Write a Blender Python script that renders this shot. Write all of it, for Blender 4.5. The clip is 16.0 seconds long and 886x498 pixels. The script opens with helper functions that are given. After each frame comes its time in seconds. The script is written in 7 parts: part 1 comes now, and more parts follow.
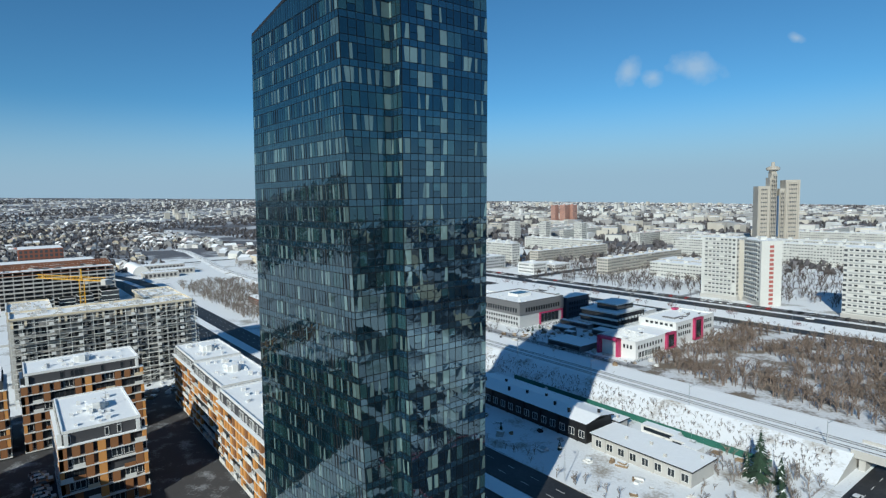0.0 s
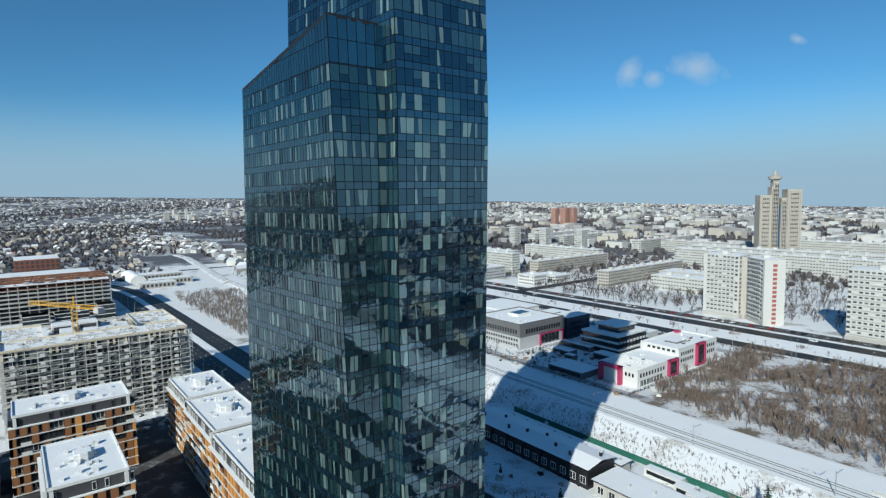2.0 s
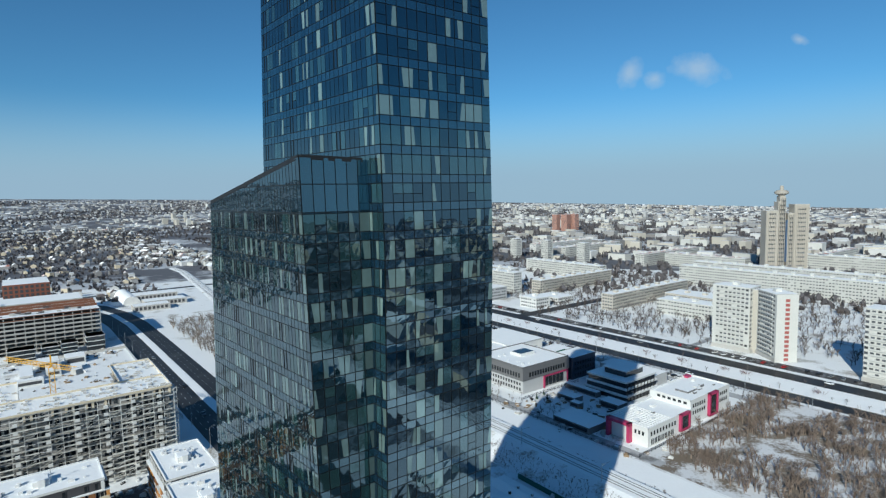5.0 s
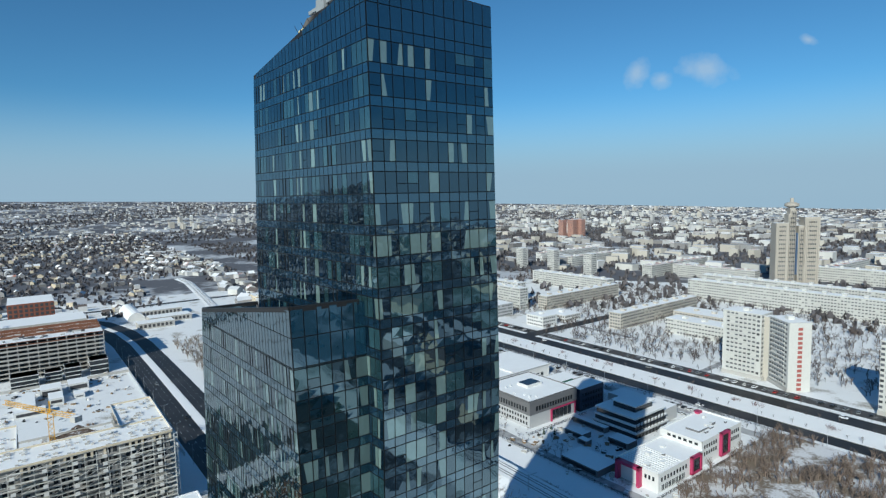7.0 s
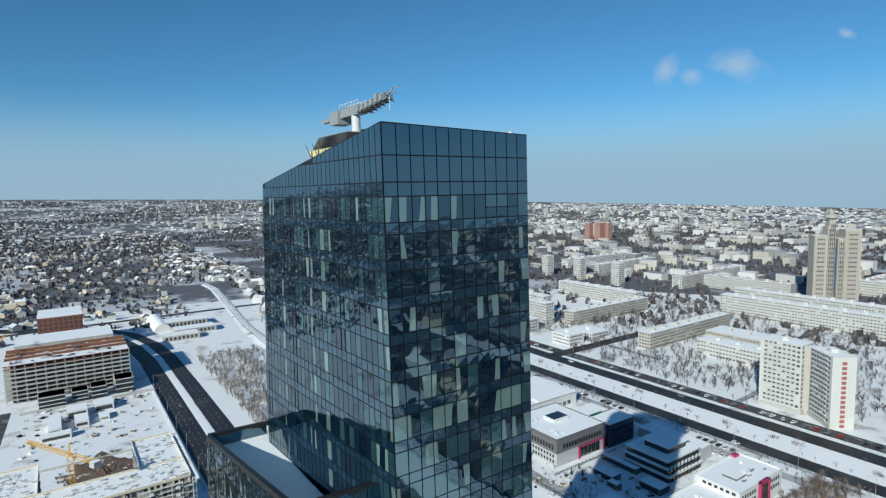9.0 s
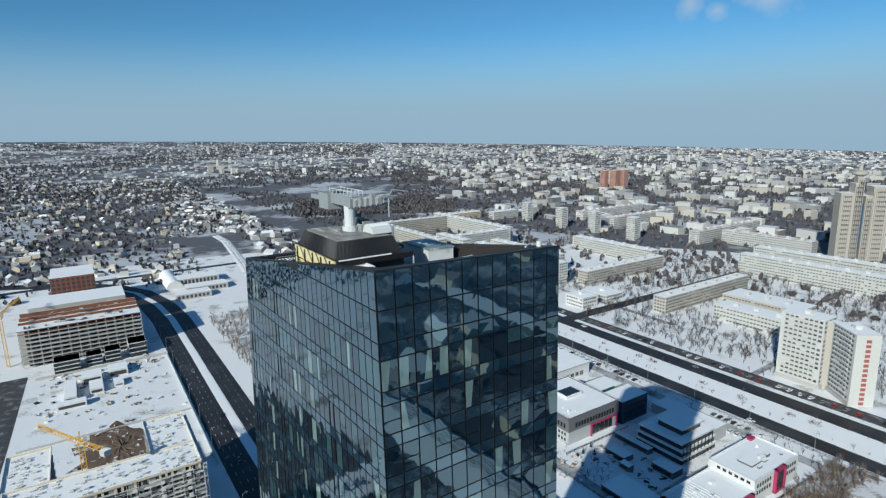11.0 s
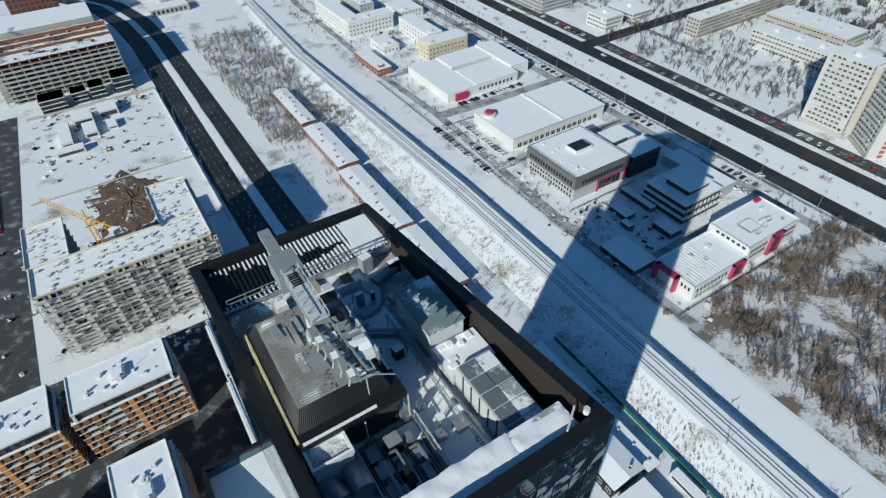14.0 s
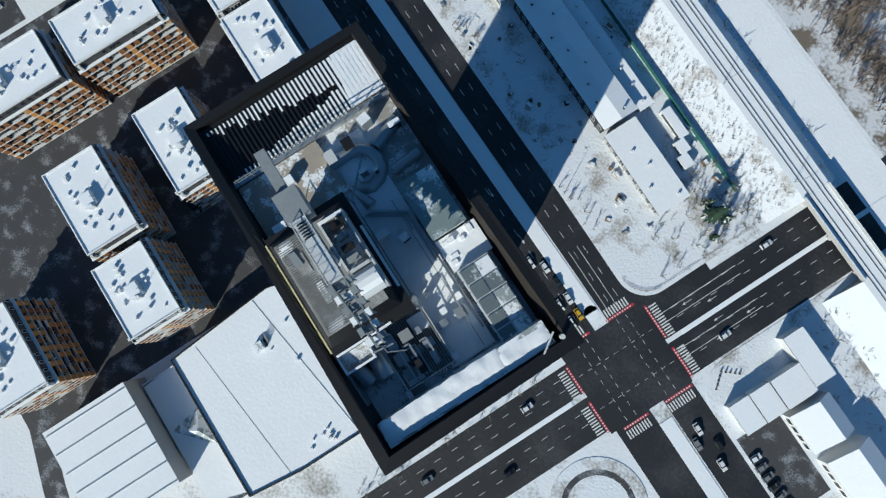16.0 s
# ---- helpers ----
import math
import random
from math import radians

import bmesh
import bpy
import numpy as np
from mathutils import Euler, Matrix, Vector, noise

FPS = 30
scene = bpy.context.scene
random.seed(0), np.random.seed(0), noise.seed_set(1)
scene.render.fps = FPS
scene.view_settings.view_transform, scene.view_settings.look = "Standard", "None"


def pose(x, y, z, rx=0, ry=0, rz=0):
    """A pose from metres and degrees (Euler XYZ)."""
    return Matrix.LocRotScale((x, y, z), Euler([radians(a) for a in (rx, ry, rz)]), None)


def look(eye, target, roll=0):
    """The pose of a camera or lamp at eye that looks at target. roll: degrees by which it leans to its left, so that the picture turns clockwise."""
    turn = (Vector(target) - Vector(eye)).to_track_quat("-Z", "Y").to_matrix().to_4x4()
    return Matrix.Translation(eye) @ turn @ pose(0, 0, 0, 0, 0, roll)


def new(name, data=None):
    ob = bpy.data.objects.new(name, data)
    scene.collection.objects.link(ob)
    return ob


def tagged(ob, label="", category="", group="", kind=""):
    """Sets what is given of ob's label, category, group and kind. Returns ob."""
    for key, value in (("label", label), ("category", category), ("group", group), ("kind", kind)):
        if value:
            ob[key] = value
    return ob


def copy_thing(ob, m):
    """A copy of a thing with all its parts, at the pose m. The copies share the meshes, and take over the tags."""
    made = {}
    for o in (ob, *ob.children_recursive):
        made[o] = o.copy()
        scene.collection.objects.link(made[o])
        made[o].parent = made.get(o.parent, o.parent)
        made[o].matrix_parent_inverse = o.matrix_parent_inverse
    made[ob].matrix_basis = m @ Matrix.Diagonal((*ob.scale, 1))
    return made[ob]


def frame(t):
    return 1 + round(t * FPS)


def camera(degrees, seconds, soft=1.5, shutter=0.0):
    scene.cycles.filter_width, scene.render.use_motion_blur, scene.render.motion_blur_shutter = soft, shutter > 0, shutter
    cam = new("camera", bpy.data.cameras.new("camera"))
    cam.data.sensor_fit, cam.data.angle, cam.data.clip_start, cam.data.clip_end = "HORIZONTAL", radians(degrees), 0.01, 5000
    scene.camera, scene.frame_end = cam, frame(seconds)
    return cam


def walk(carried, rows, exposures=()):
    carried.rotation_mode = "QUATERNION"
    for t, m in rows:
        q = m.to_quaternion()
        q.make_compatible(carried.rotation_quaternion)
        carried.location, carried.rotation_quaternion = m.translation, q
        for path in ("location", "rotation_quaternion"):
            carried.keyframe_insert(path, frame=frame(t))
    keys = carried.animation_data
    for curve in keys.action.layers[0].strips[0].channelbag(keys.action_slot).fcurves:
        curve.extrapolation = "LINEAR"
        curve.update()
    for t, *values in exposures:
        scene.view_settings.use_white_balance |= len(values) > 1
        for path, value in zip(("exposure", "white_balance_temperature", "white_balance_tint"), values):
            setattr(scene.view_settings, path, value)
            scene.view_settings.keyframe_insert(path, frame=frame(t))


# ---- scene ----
cam = camera(76.1, 16.0, 1.3)
PATH = [
    (0, (4.037, -0.707, 78.271), (3.772, 1.267, 78.093), -1.2),
    (0.5, (4.437, -0.64, 81.498), (4.171, 1.334, 81.318), -1.1),
    (1, (4.682, -0.672, 84.666), (4.415, 1.302, 84.484), -1.0),
    (1.5, (4.215, 1.129, 87.876), (3.949, 3.102, 87.694), -1.0),
    (2, (3.9, 4.956, 90.725), (3.635, 6.93, 90.542), -1.0),
    (2.5, (3.776, 7.649, 94.091), (3.51, 9.623, 93.908), -1.1),
    (3, (3.455, 10.336, 97.541), (3.19, 12.31, 97.356), -1.1),
    (5.5, (2.617, 22.577, 116.757), (2.35, 24.55, 116.569), -1.1),
    (6, (2.947, 23.61, 121.083), (2.676, 25.583, 120.898), -1.2),
    (6.5, (2.449, 26.281, 126.014), (2.172, 28.253, 125.825), -1.2),
    (7, (2.426, 28.277, 130.175), (2.139, 30.247, 129.985), -1.2),
    (7.5, (2.33, 30.093, 134.59), (2.031, 32.061, 134.398), -1.2),
    (8, (2.072, 32.408, 139.231), (1.75, 34.372, 139.037), -1.2),
    (8.5, (1.465, 35.572, 143.808), (1.115, 37.531, 143.611), -1.2),
    (11, (-1.596, 53.323, 165.062), (-2.006, 55.238, 164.656), -1.1),
    (11.5, (-2.184, 57.036, 168.627), (-2.592, 58.919, 168.092), -1.1),
    (12, (-3.354, 62.761, 172.064), (-3.755, 64.605, 171.402), -1.1),
    (12.5, (-4.414, 68.463, 176.001), (-4.806, 70.259, 175.213), -1.3),
    (13, (-5.747, 73.969, 179.716), (-6.127, 75.696, 178.782), -1.4),
    (13.5, (-6.724, 78.94, 183.432), (-7.092, 80.546, 182.298), -1.5),
    (14, (-7.768, 83.993, 187.254), (-8.113, 85.432, 185.909), -1.6),
    (14.5, (-8.899, 89.816, 190.609), (-9.21, 91.066, 189.079), -2.0),
    (15, (-10.143, 95.556, 194.438), (-10.394, 96.511, 192.699), -2.7),
    (15.5, (-11.222, 101.341, 197.568), (-11.397, 101.914, 195.66), -4.9),
    (16, (-12.258, 106.397, 200.479), (-12.353, 106.564, 198.488), -17.4),
]
walk(cam, [(t, look(eye, target, roll)) for t, eye, target, roll in PATH], [(0, -0.16, 5550, -1), (8.5, -0.16, 5550, -1), (12, -0.27, 5600, 0), (14.5, -0.3, 5600, 0), (16, -0.18, 5550, 0)])

# ---- world, sun, exposure ----
SUN_AZ, SUN_EL = 196.4, 26.4
world = bpy.data.worlds.new("sky")
scene.world = world
world.use_nodes = True
wn, wl = world.node_tree.nodes, world.node_tree.links
sky = wn.new("ShaderNodeTexSky")
sky.sky_type = "NISHITA"
sky.sun_disc = False
sky.sun_elevation, sky.sun_rotation = radians(SUN_EL), radians(SUN_AZ)
sky.altitude, sky.air_density, sky.dust_density, sky.ozone_density = 300, 0.84, 0.2, 4.9
tint = wn.new("ShaderNodeMix")
tint.data_type, tint.blend_type = "RGBA", "MULTIPLY"
tint.inputs[0].default_value, tint.inputs[7].default_value = 1.0, (0.86, 1.09, 1.06, 1)
wl.new(sky.outputs[0], tint.inputs[6])
# pale winter air low over the horizon
way, axis, low, air = wn.new("ShaderNodeTexCoord"), wn.new("ShaderNodeSeparateXYZ"), wn.new("ShaderNodeMapRange"), wn.new("ShaderNodeMix")
low.interpolation_type = "SMOOTHSTEP"
low.inputs["From Min"].default_value, low.inputs["From Max"].default_value = 0.02, 0.17
low.inputs["To Min"].default_value, low.inputs["To Max"].default_value = 0.95, 0.0
air.data_type = "RGBA"
air.inputs[7].default_value = (4.45, 5.5, 6.5, 1)
wl.new(way.outputs["Generated"], axis.inputs[0])
wl.new(axis.outputs["Z"], low.inputs["Value"])
wl.new(low.outputs[0], air.inputs[0])
wl.new(tint.outputs[2], air.inputs[6])
wl.new(air.outputs[2], wn["Background"].inputs[0])
wn["Background"].inputs[1].default_value = 0.091
sun = new("sun", bpy.data.lights.new("sun", "SUN"))
sun.data.energy, sun.data.angle, sun.data.color = 6.0, radians(0.5), (1.0, 0.87, 0.71)
sun.matrix_world = look(Vector((math.sin(radians(SUN_AZ)), math.cos(radians(SUN_AZ)), math.tan(radians(SUN_EL)))) * 300, (0, 0, 0))

# ---- plan: u runs north-east along the tower's front, v north-west along its side ----
C = math.sqrt(0.5)
OX, OY = -15.05, 91.9
PLAN = pose(OX, OY, 0, 0, 0, 45)


def W(u, v, z=0.0):
    return Vector((OX + C * (u - v), OY + C * (u + v), z))


# ---- materials ----
MATS = {}


def mat(name, col, rough=0.7, var=0.15, scale=0.6, fine=8.0, bump=0.2, col2=None, mask=0.5, sharp=0.08, metal=0.0, ior=1.45, random=0.0, dist=0.05, coord="Object"):
    """A surface with large stains and fine grain; col2 shows in patches above the mask."""
    if name in MATS:
        return MATS[name]
    m = bpy.data.materials.new(name)
    m.use_nodes = True
    n, l = m.node_tree.nodes, m.node_tree.links
    b = n["Principled BSDF"]
    b.inputs["Roughness"].default_value, b.inputs["Metallic"].default_value, b.inputs["IOR"].default_value = rough, metal, ior
    geo = n.new("ShaderNodeNewGeometry")
    big, small = n.new("ShaderNodeTexNoise"), n.new("ShaderNodeTexNoise")
    for tex, s, d in ((big, scale, 5), (small, fine, 3)):
        tex.inputs["Scale"].default_value, tex.inputs["Detail"].default_value = s, d
        l.new(geo.outputs["Position"], tex.inputs["Vector"])
    base = n.new("ShaderNodeRGB")
    base.outputs[0].default_value = (*col, 1)
    out = base.outputs[0]
    if col2:
        ramp = n.new("ShaderNodeMapRange")
        ramp.inputs["From Min"].default_value, ramp.inputs["From Max"].default_value = mask - sharp, mask + sharp
        add = n.new("ShaderNodeMath")
        add.operation = "MULTIPLY_ADD"
        add.inputs[1].default_value = 0.35
        l.new(small.outputs[0], add.inputs[0])
        sub = n.new("ShaderNodeMath")
        sub.operation = "SUBTRACT"
        sub.inputs[1].default_value = 0.175
        l.new(big.outputs[0], sub.inputs[0])
        l.new(sub.outputs[0], add.inputs[2])
        l.new(add.outputs[0], ramp.inputs[0])
        mix = n.new("ShaderNodeMix")
        mix.data_type = "RGBA"
        mix.inputs[7].default_value = (*col2, 1)
        l.new(out, mix.inputs[6])
        l.new(ramp.outputs[0], mix.inputs[0])
        out = mix.outputs[2]
    hsv = n.new("ShaderNodeHueSaturation")
    val = n.new("ShaderNodeMath")
    val.operation = "MULTIPLY_ADD"
    val.inputs[1].default_value, val.inputs[2].default_value = var * 2, 1 - var
    mean = n.new("ShaderNodeMath")
    mean.operation = "ADD"
    l.new(big.outputs[0], mean.inputs[0])
    l.new(small.outputs[0], mean.inputs[1])
    half = n.new("ShaderNodeMath")
    half.operation = "MULTIPLY"
    half.inputs[1].default_value = 0.5
    l.new(mean.outputs[0], half.inputs[0])
    l.new(half.outputs[0], val.inputs[0])
    last = val.outputs[0]
    if random:
        ri = n.new("ShaderNodeMath")
        ri.operation = "MULTIPLY_ADD"
        ri.inputs[1].default_value, ri.inputs[2].default_value = 2 * random, 1 - random
        l.new(geo.outputs["Random Per Island"], ri.inputs[0])
        mul = n.new("ShaderNodeMath")
        mul.operation = "MULTIPLY"
        l.new(last, mul.inputs[0])
        l.new(ri.outputs[0], mul.inputs[1])
        last = mul.outputs[0]
    l.new(last, hsv.inputs["Value"])
    l.new(out, hsv.inputs["Color"])
    l.new(hsv.outputs[0], b.inputs["Base Color"])
    if bump:
        bp = n.new("ShaderNodeBump")
        bp.inputs["Strength"].default_value, bp.inputs["Distance"].default_value = bump, dist
        l.new(small.outputs[0], bp.inputs["Height"])
        l.new(bp.outputs[0], b.inputs["Normal"])
    MATS[name] = m
    return m


SNOW = mat("snow", (0.85, 0.865, 0.885), 0.75, 0.08, 0.12, 0.9, 0.3, dist=0.2)
GROUND = mat("snowy_ground", (0.79, 0.805, 0.825), 0.85, 0.12, 0.05, 0.9, 0.4, col2=(0.30, 0.28, 0.25), mask=0.64, sharp=0.08, dist=0.3)
TRODDEN = mat("trodden_snow", (0.77, 0.79, 0.82), 0.85, 0.10, 0.09, 1.1, 0.5, col2=(0.33, 0.30, 0.26), mask=0.63, sharp=0.09, dist=0.3)
# bluish grey mixed into far snow and woods imitates hazy air
FAR = mat("hazy_far_ground", (0.50, 0.52, 0.56), 0.9, 0.25, 0.006, 0.05, 0.0, col2=(0.105, 0.108, 0.125), mask=0.45, sharp=0.05)
ASPHALT = mat("wet_asphalt", (0.022, 0.023, 0.026), 0.6, 0.3, 0.05, 0.9, 0.1, col2=(0.05, 0.05, 0.053), mask=0.6, sharp=0.12)
# trodden asphalt with snow smears, darkened further to hold the houses' shade
YARD = mat("trodden_shaded_yard", (0.06, 0.06, 0.064), 0.8, 0.35, 0.16, 1.6, 0.3, col2=(0.33, 0.35, 0.38), mask=0.66, sharp=0.12)
PAINT = mat("road_paint", (0.7, 0.7, 0.68), 0.7, 0.15, 1.0, 6.0, 0)
REDPAINT = mat("red_road_paint", (0.45, 0.03, 0.05), 0.7, 0.15, 1.0, 6.0, 0)
CONCRETE = mat("concrete", (0.40, 0.39, 0.37), 0.85, 0.15, 0.3, 4.0, 0.2)
DARKMETAL = mat("black_metal", (0.012, 0.012, 0.013), 0.5, 0.15, 0.5, 6.0, 0.05)
WHITEWALL = mat("white_render", (0.60, 0.60, 0.59), 0.85, 0.16, 0.3, 5.0, 0.1)
ORANGE = mat("ochre_cladding", (0.50, 0.24, 0.07), 0.7, 0.12, 0.6, 5.0, 0.1)
BROWN = mat("brown_cladding", (0.22, 0.10, 0.04), 0.7, 0.15, 0.6, 5.0, 0.1)
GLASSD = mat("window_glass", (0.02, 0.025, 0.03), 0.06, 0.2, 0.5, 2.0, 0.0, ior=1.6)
PANEL = mat("panel_block", (0.52, 0.50, 0.45), 0.85, 0.15, 0.05, 0.8, 0.0)
PINK = mat("crimson_cladding", (0.36, 0.035, 0.105), 0.5, 0.08, 0.6, 4.0, 0.05)
BRICK = mat("red_brick", (0.21, 0.08, 0.052), 0.85, 0.2, 0.3, 4.0, 0.2)


# ---- builders ----
class B:
    """Collects boxes and faces for one mesh; points are in the plan's u, v, z."""

    def __init__(self):
        self.v, self.f, self.m, self.mats = [], [], [], []

    def slot(self, material):
        if material not in self.mats:
            self.mats.append(material)
        return self.mats.index(material)

    def quad(self, pts, material):
        i = len(self.v)
        self.v += [tuple(p) for p in pts]
        self.f.append(tuple(range(i, i + len(pts))))
        self.m.append(self.slot(material))

    def box(self, u0, u1, v0, v1, z0, z1, material, top=None, bottom=True):
        i = len(self.v)
        self.v += [(u0, v0, z0), (u1, v0, z0), (u1, v1, z0), (u0, v1, z0), (u0, v0, z1), (u1, v0, z1), (u1, v1, z1), (u0, v1, z1)]
        s = self.slot(material)
        t = self.slot(top) if top else s
        fs = [(0, 1, 5, 4), (1, 2, 6, 5), (2, 3, 7, 6), (3, 0, 4, 7), (4, 5, 6, 7)] + ([(3, 2, 1, 0)] if bottom else [])
        self.f += [tuple(i + k for k in f) for f in fs]
        self.m += [s, s, s, s, t] + ([s] if bottom else [])

    def rbox(self, cu, cv, z0, z1, lu, lv, deg, material, top=None):
        """A box turned by deg about its own middle."""
        i = len(self.v)
        self.box(-lu / 2, lu / 2, -lv / 2, lv / 2, z0, z1, material, top)
        a, b = math.cos(radians(deg)), math.sin(radians(deg))
        for k in range(i, len(self.v)):
            x, y, z = self.v[k]
            self.v[k] = (cu + a * x - b * y, cv + b * x + a * y, z)

    def beam(self, p, q, w, material):
        """A square bar from p to q."""
        p, q = Vector(p), Vector(q)
        d = (q - p).normalized()
        s = d.cross(Vector((0, 0, 1)) if abs(d.z) < 0.95 else Vector((1, 0, 0))).normalized() * w / 2
        t = d.cross(s).normalized() * w / 2
        i = len(self.v)
        for e in (p, q):
            self.v += [tuple(e + s + t), tuple(e - s + t), tuple(e - s - t), tuple(e + s - t)]
        self.f += [tuple(i + k for k in f) for f in ((0, 1, 2, 3), (7, 6, 5, 4), (0, 4, 5, 1), (1, 5, 6, 2), (2, 6, 7, 3), (3, 7, 4, 0))]
        self.m += [self.slot(material)] * 6

    def prism(self, cu, cv, r, z0, z1, material, n=10, r1=None):
        i = len(self.v)
        r1 = r if r1 is None else r1
        for z, rr in ((z0, r), (z1, r1)):
            self.v += [(cu + rr * math.cos(2 * math.pi * k / n), cv + rr * math.sin(2 * math.pi * k / n), z) for k in range(n)]
        s = self.slot(material)
        self.f += [(i + k, i + (k + 1) % n, i + n + (k + 1) % n, i + n + k) for k in range(n)] + [tuple(i + n + k for k in range(n))]
        self.m += [s] * (n + 1)

    def mesh(self, name):
        me = bpy.data.meshes.new(name)
        me.from_pydata(self.v, [], self.f)
        me.polygons.foreach_set("material_index", self.m)
        for m in self.mats:
            me.materials.append(m)
        me.update()
        return me


def thing(name, label, category, group="", kind="", m=PLAN):
    ob = new(name)
    ob.matrix_world = m
    return tagged(ob, label, category, group, kind)


def part(name, b, parent, label="", kind=""):
    """Links what b holds as one mesh under parent, or in the plan's frame when there is none."""
    ob = new(name, b.mesh(name) if isinstance(b, B) else b)
    if parent:
        ob.parent = parent
    else:
        ob.matrix_world = PLAN
    return tagged(ob, label, kind=kind)


def solid(name, b, label, category, group="", kind=""):
    return tagged(part(name, b, None), label, category, group, kind)

# ---- ground and roads ----
R = random.Random(4)


def ground_height(u, v):
    """Flat near the tower; far off the land climbs to wooded hills in the west and falls away in the east."""
    r, x = math.hypot(u, v), C * (u - v)
    far = max(0.0, (r - 1250) / 3630)
    return -0.02 + 40 * max(0.0, (r - 2400) / 2480) ** 1.3 - 0.03 * x * far


g = B()
rings = [0, 40, 80, 120, 170, 240, 330, 420, 520, 650, 800, 1000, 1250, 1500, 1900, 2400, 2900, 3400, 3900, 4400, 4880]
N = 72
for a, r0 in enumerate(rings[:-1]):
    r1 = rings[a + 1]
    for k in range(N):
        a0, a1 = 2 * math.pi * k / N, 2 * math.pi * (k + 1) / N
        g.quad([(r * math.cos(t), r * math.sin(t), ground_height(r * math.cos(t), r * math.sin(t))) for r, t in ((r0, a0), (r1, a0), (r1, a1), (r0, a1))], GROUND if r1 <= 800 else FAR)
solid("ground", g, "flat snow-covered ground with bare dirty patches", "ground", kind="structure")


def strip(name, rect, material, label, z=0.03, cat="road"):
    b = B()
    u0, u1, v0, v1 = rect
    b.box(u0, u1, v0, v1, -0.3, z, material)
    return solid(name, b, label, cat, kind="structure")


def ribbon(name, pts, width, material, label, z=0.03, cat="road"):
    """A road along a line of u, v points."""
    b = B()
    ls, rs = [], []
    for i, p in enumerate(pts):
        q0, q1 = Vector(pts[max(i - 1, 0)]), Vector(pts[min(i + 1, len(pts) - 1)])
        d = (q1 - q0).normalized()
        s = Vector((-d.y, d.x)) * width / 2
        ls.append(Vector(p) + s)
        rs.append(Vector(p) - s)
    for i in range(len(pts) - 1):
        b.quad([(*rs[i], z), (*rs[i + 1], z), (*ls[i + 1], z), (*ls[i], z)], material)
        b.quad([(*rs[i], -0.3), (*rs[i + 1], -0.3), (*rs[i + 1], z), (*rs[i], z)], material)
        b.quad([(*ls[i + 1], -0.3), (*ls[i], -0.3), (*ls[i], z), (*ls[i + 1], z)], material)
    return solid(name, b, label, cat, kind="structure")


def bend(u):
    """The dual carriageway's line, straight past the tower, swinging west far off."""
    return [(u + 3.5, -300), (u + 3, -60), (u + 2, 0), (u - 0.5, 120), (u - 2.5, 270), (u - 3, 420), (u - 4, 520), (u - 9, 580), (u - 22, 640), (u - 48, 690), (u - 90, 730), (u - 200, 790), (u - 420, 860)]


ribbon("road_highway_west", bend(37.2), 13.6, ASPHALT, "dark wet asphalt carriageway cleared of snow")
ribbon("road_highway_east", bend(55.6), 11.8, ASPHALT, "dark wet asphalt carriageway cleared of snow", 0.035)
strip("road_cross_upper", (-140, 300, -41.5, -30), ASPHALT, "dark asphalt cross street with lane marks", 0.02)
strip("road_cross_lower", (-140, 300, -56.5, -43.2), ASPHALT, "dark asphalt cross street with lane marks", 0.022)
strip("road_junction", (31.5, 65, -58, -26), ASPHALT, "dark asphalt crossroads with crosswalks", 0.028)
strip("road_corner", (61.4, 92, -30.2, -14), ASPHALT, "dark asphalt at the rounded street corner", 0.026)
strip("road_avenue_near", (288, 299.5, -500, 860), ASPHALT, "dark asphalt avenue between snowy verges")
strip("road_avenue_far", (322.5, 336, -500, 860), ASPHALT, "dark asphalt avenue between snowy verges")
strip("road_side_avenue", (300, 1100, 300, 313), ASPHALT, "dark side avenue between housing blocks", 0.025)
strip("road_far_link", (-500, 330, 720, 731), ASPHALT, "dark road below wooded slopes", 0.025)
strip("pavement_parking", (341, 353, -400, 900), YARD, "trodden parking strip beside the avenue", 0.02, "pavement")
# added ground, mostly out of view, darkens what the tower glass mirrors
strip("reflection_ground_south", (-700, 900, -1100, -150), mat("reflection_dark_ground", (0.06, 0.06, 0.063), 0.9, 0.3, 0.02, 0.3, 0.0, col2=(0.38, 0.40, 0.43), mask=0.57, sharp=0.05), "mottled dark ground added in the southern quarter for glass reflections", 0.0, "pavement")
# added nearer the street to darken the glass lower down
strip("reflection_ground_near", (-320, 40, -150, -97), YARD, "dark ground added south of the street for glass reflections", 0.005, "pavement")
SLUSH = mat("driven_snow", (0.42, 0.425, 0.44), 0.8, 0.25, 0.12, 1.3, 0.3, col2=(0.16, 0.16, 0.165), mask=0.56, sharp=0.1)
ribbon("road_shop_lane", [(170, 62), (169, 120), (172, 200), (176, 280), (173, 350), (176, 420), (178, 520), (186, 640)], 5.5, SLUSH, "slushy lane between the railway and the shops", 0.02)
ribbon("road_shop_cross", [(172, 206), (220, 206), (286, 204)], 6, SLUSH, "slushy drive past the supermarket", 0.022)
ribbon("road_market_cross", [(176, 277), (220, 274), (288, 272)], 9, SLUSH, "slushy car park lane by the market hall", 0.024)
ribbon("road_plot_cross", [(174, 347), (230, 347), (289, 346)], 5, SLUSH, "slushy lane behind the market hall", 0.026)
ribbon("road_service_east", [(272, 60), (273, 200), (274, 420), (276, 640)], 7, SLUSH, "slushy service lane along the avenue", 0.028)
ribbon("road_school_lane", [(172, 103), (214, 104), (272, 102)], 5, SLUSH, "slushy drive between office and school", 0.027)
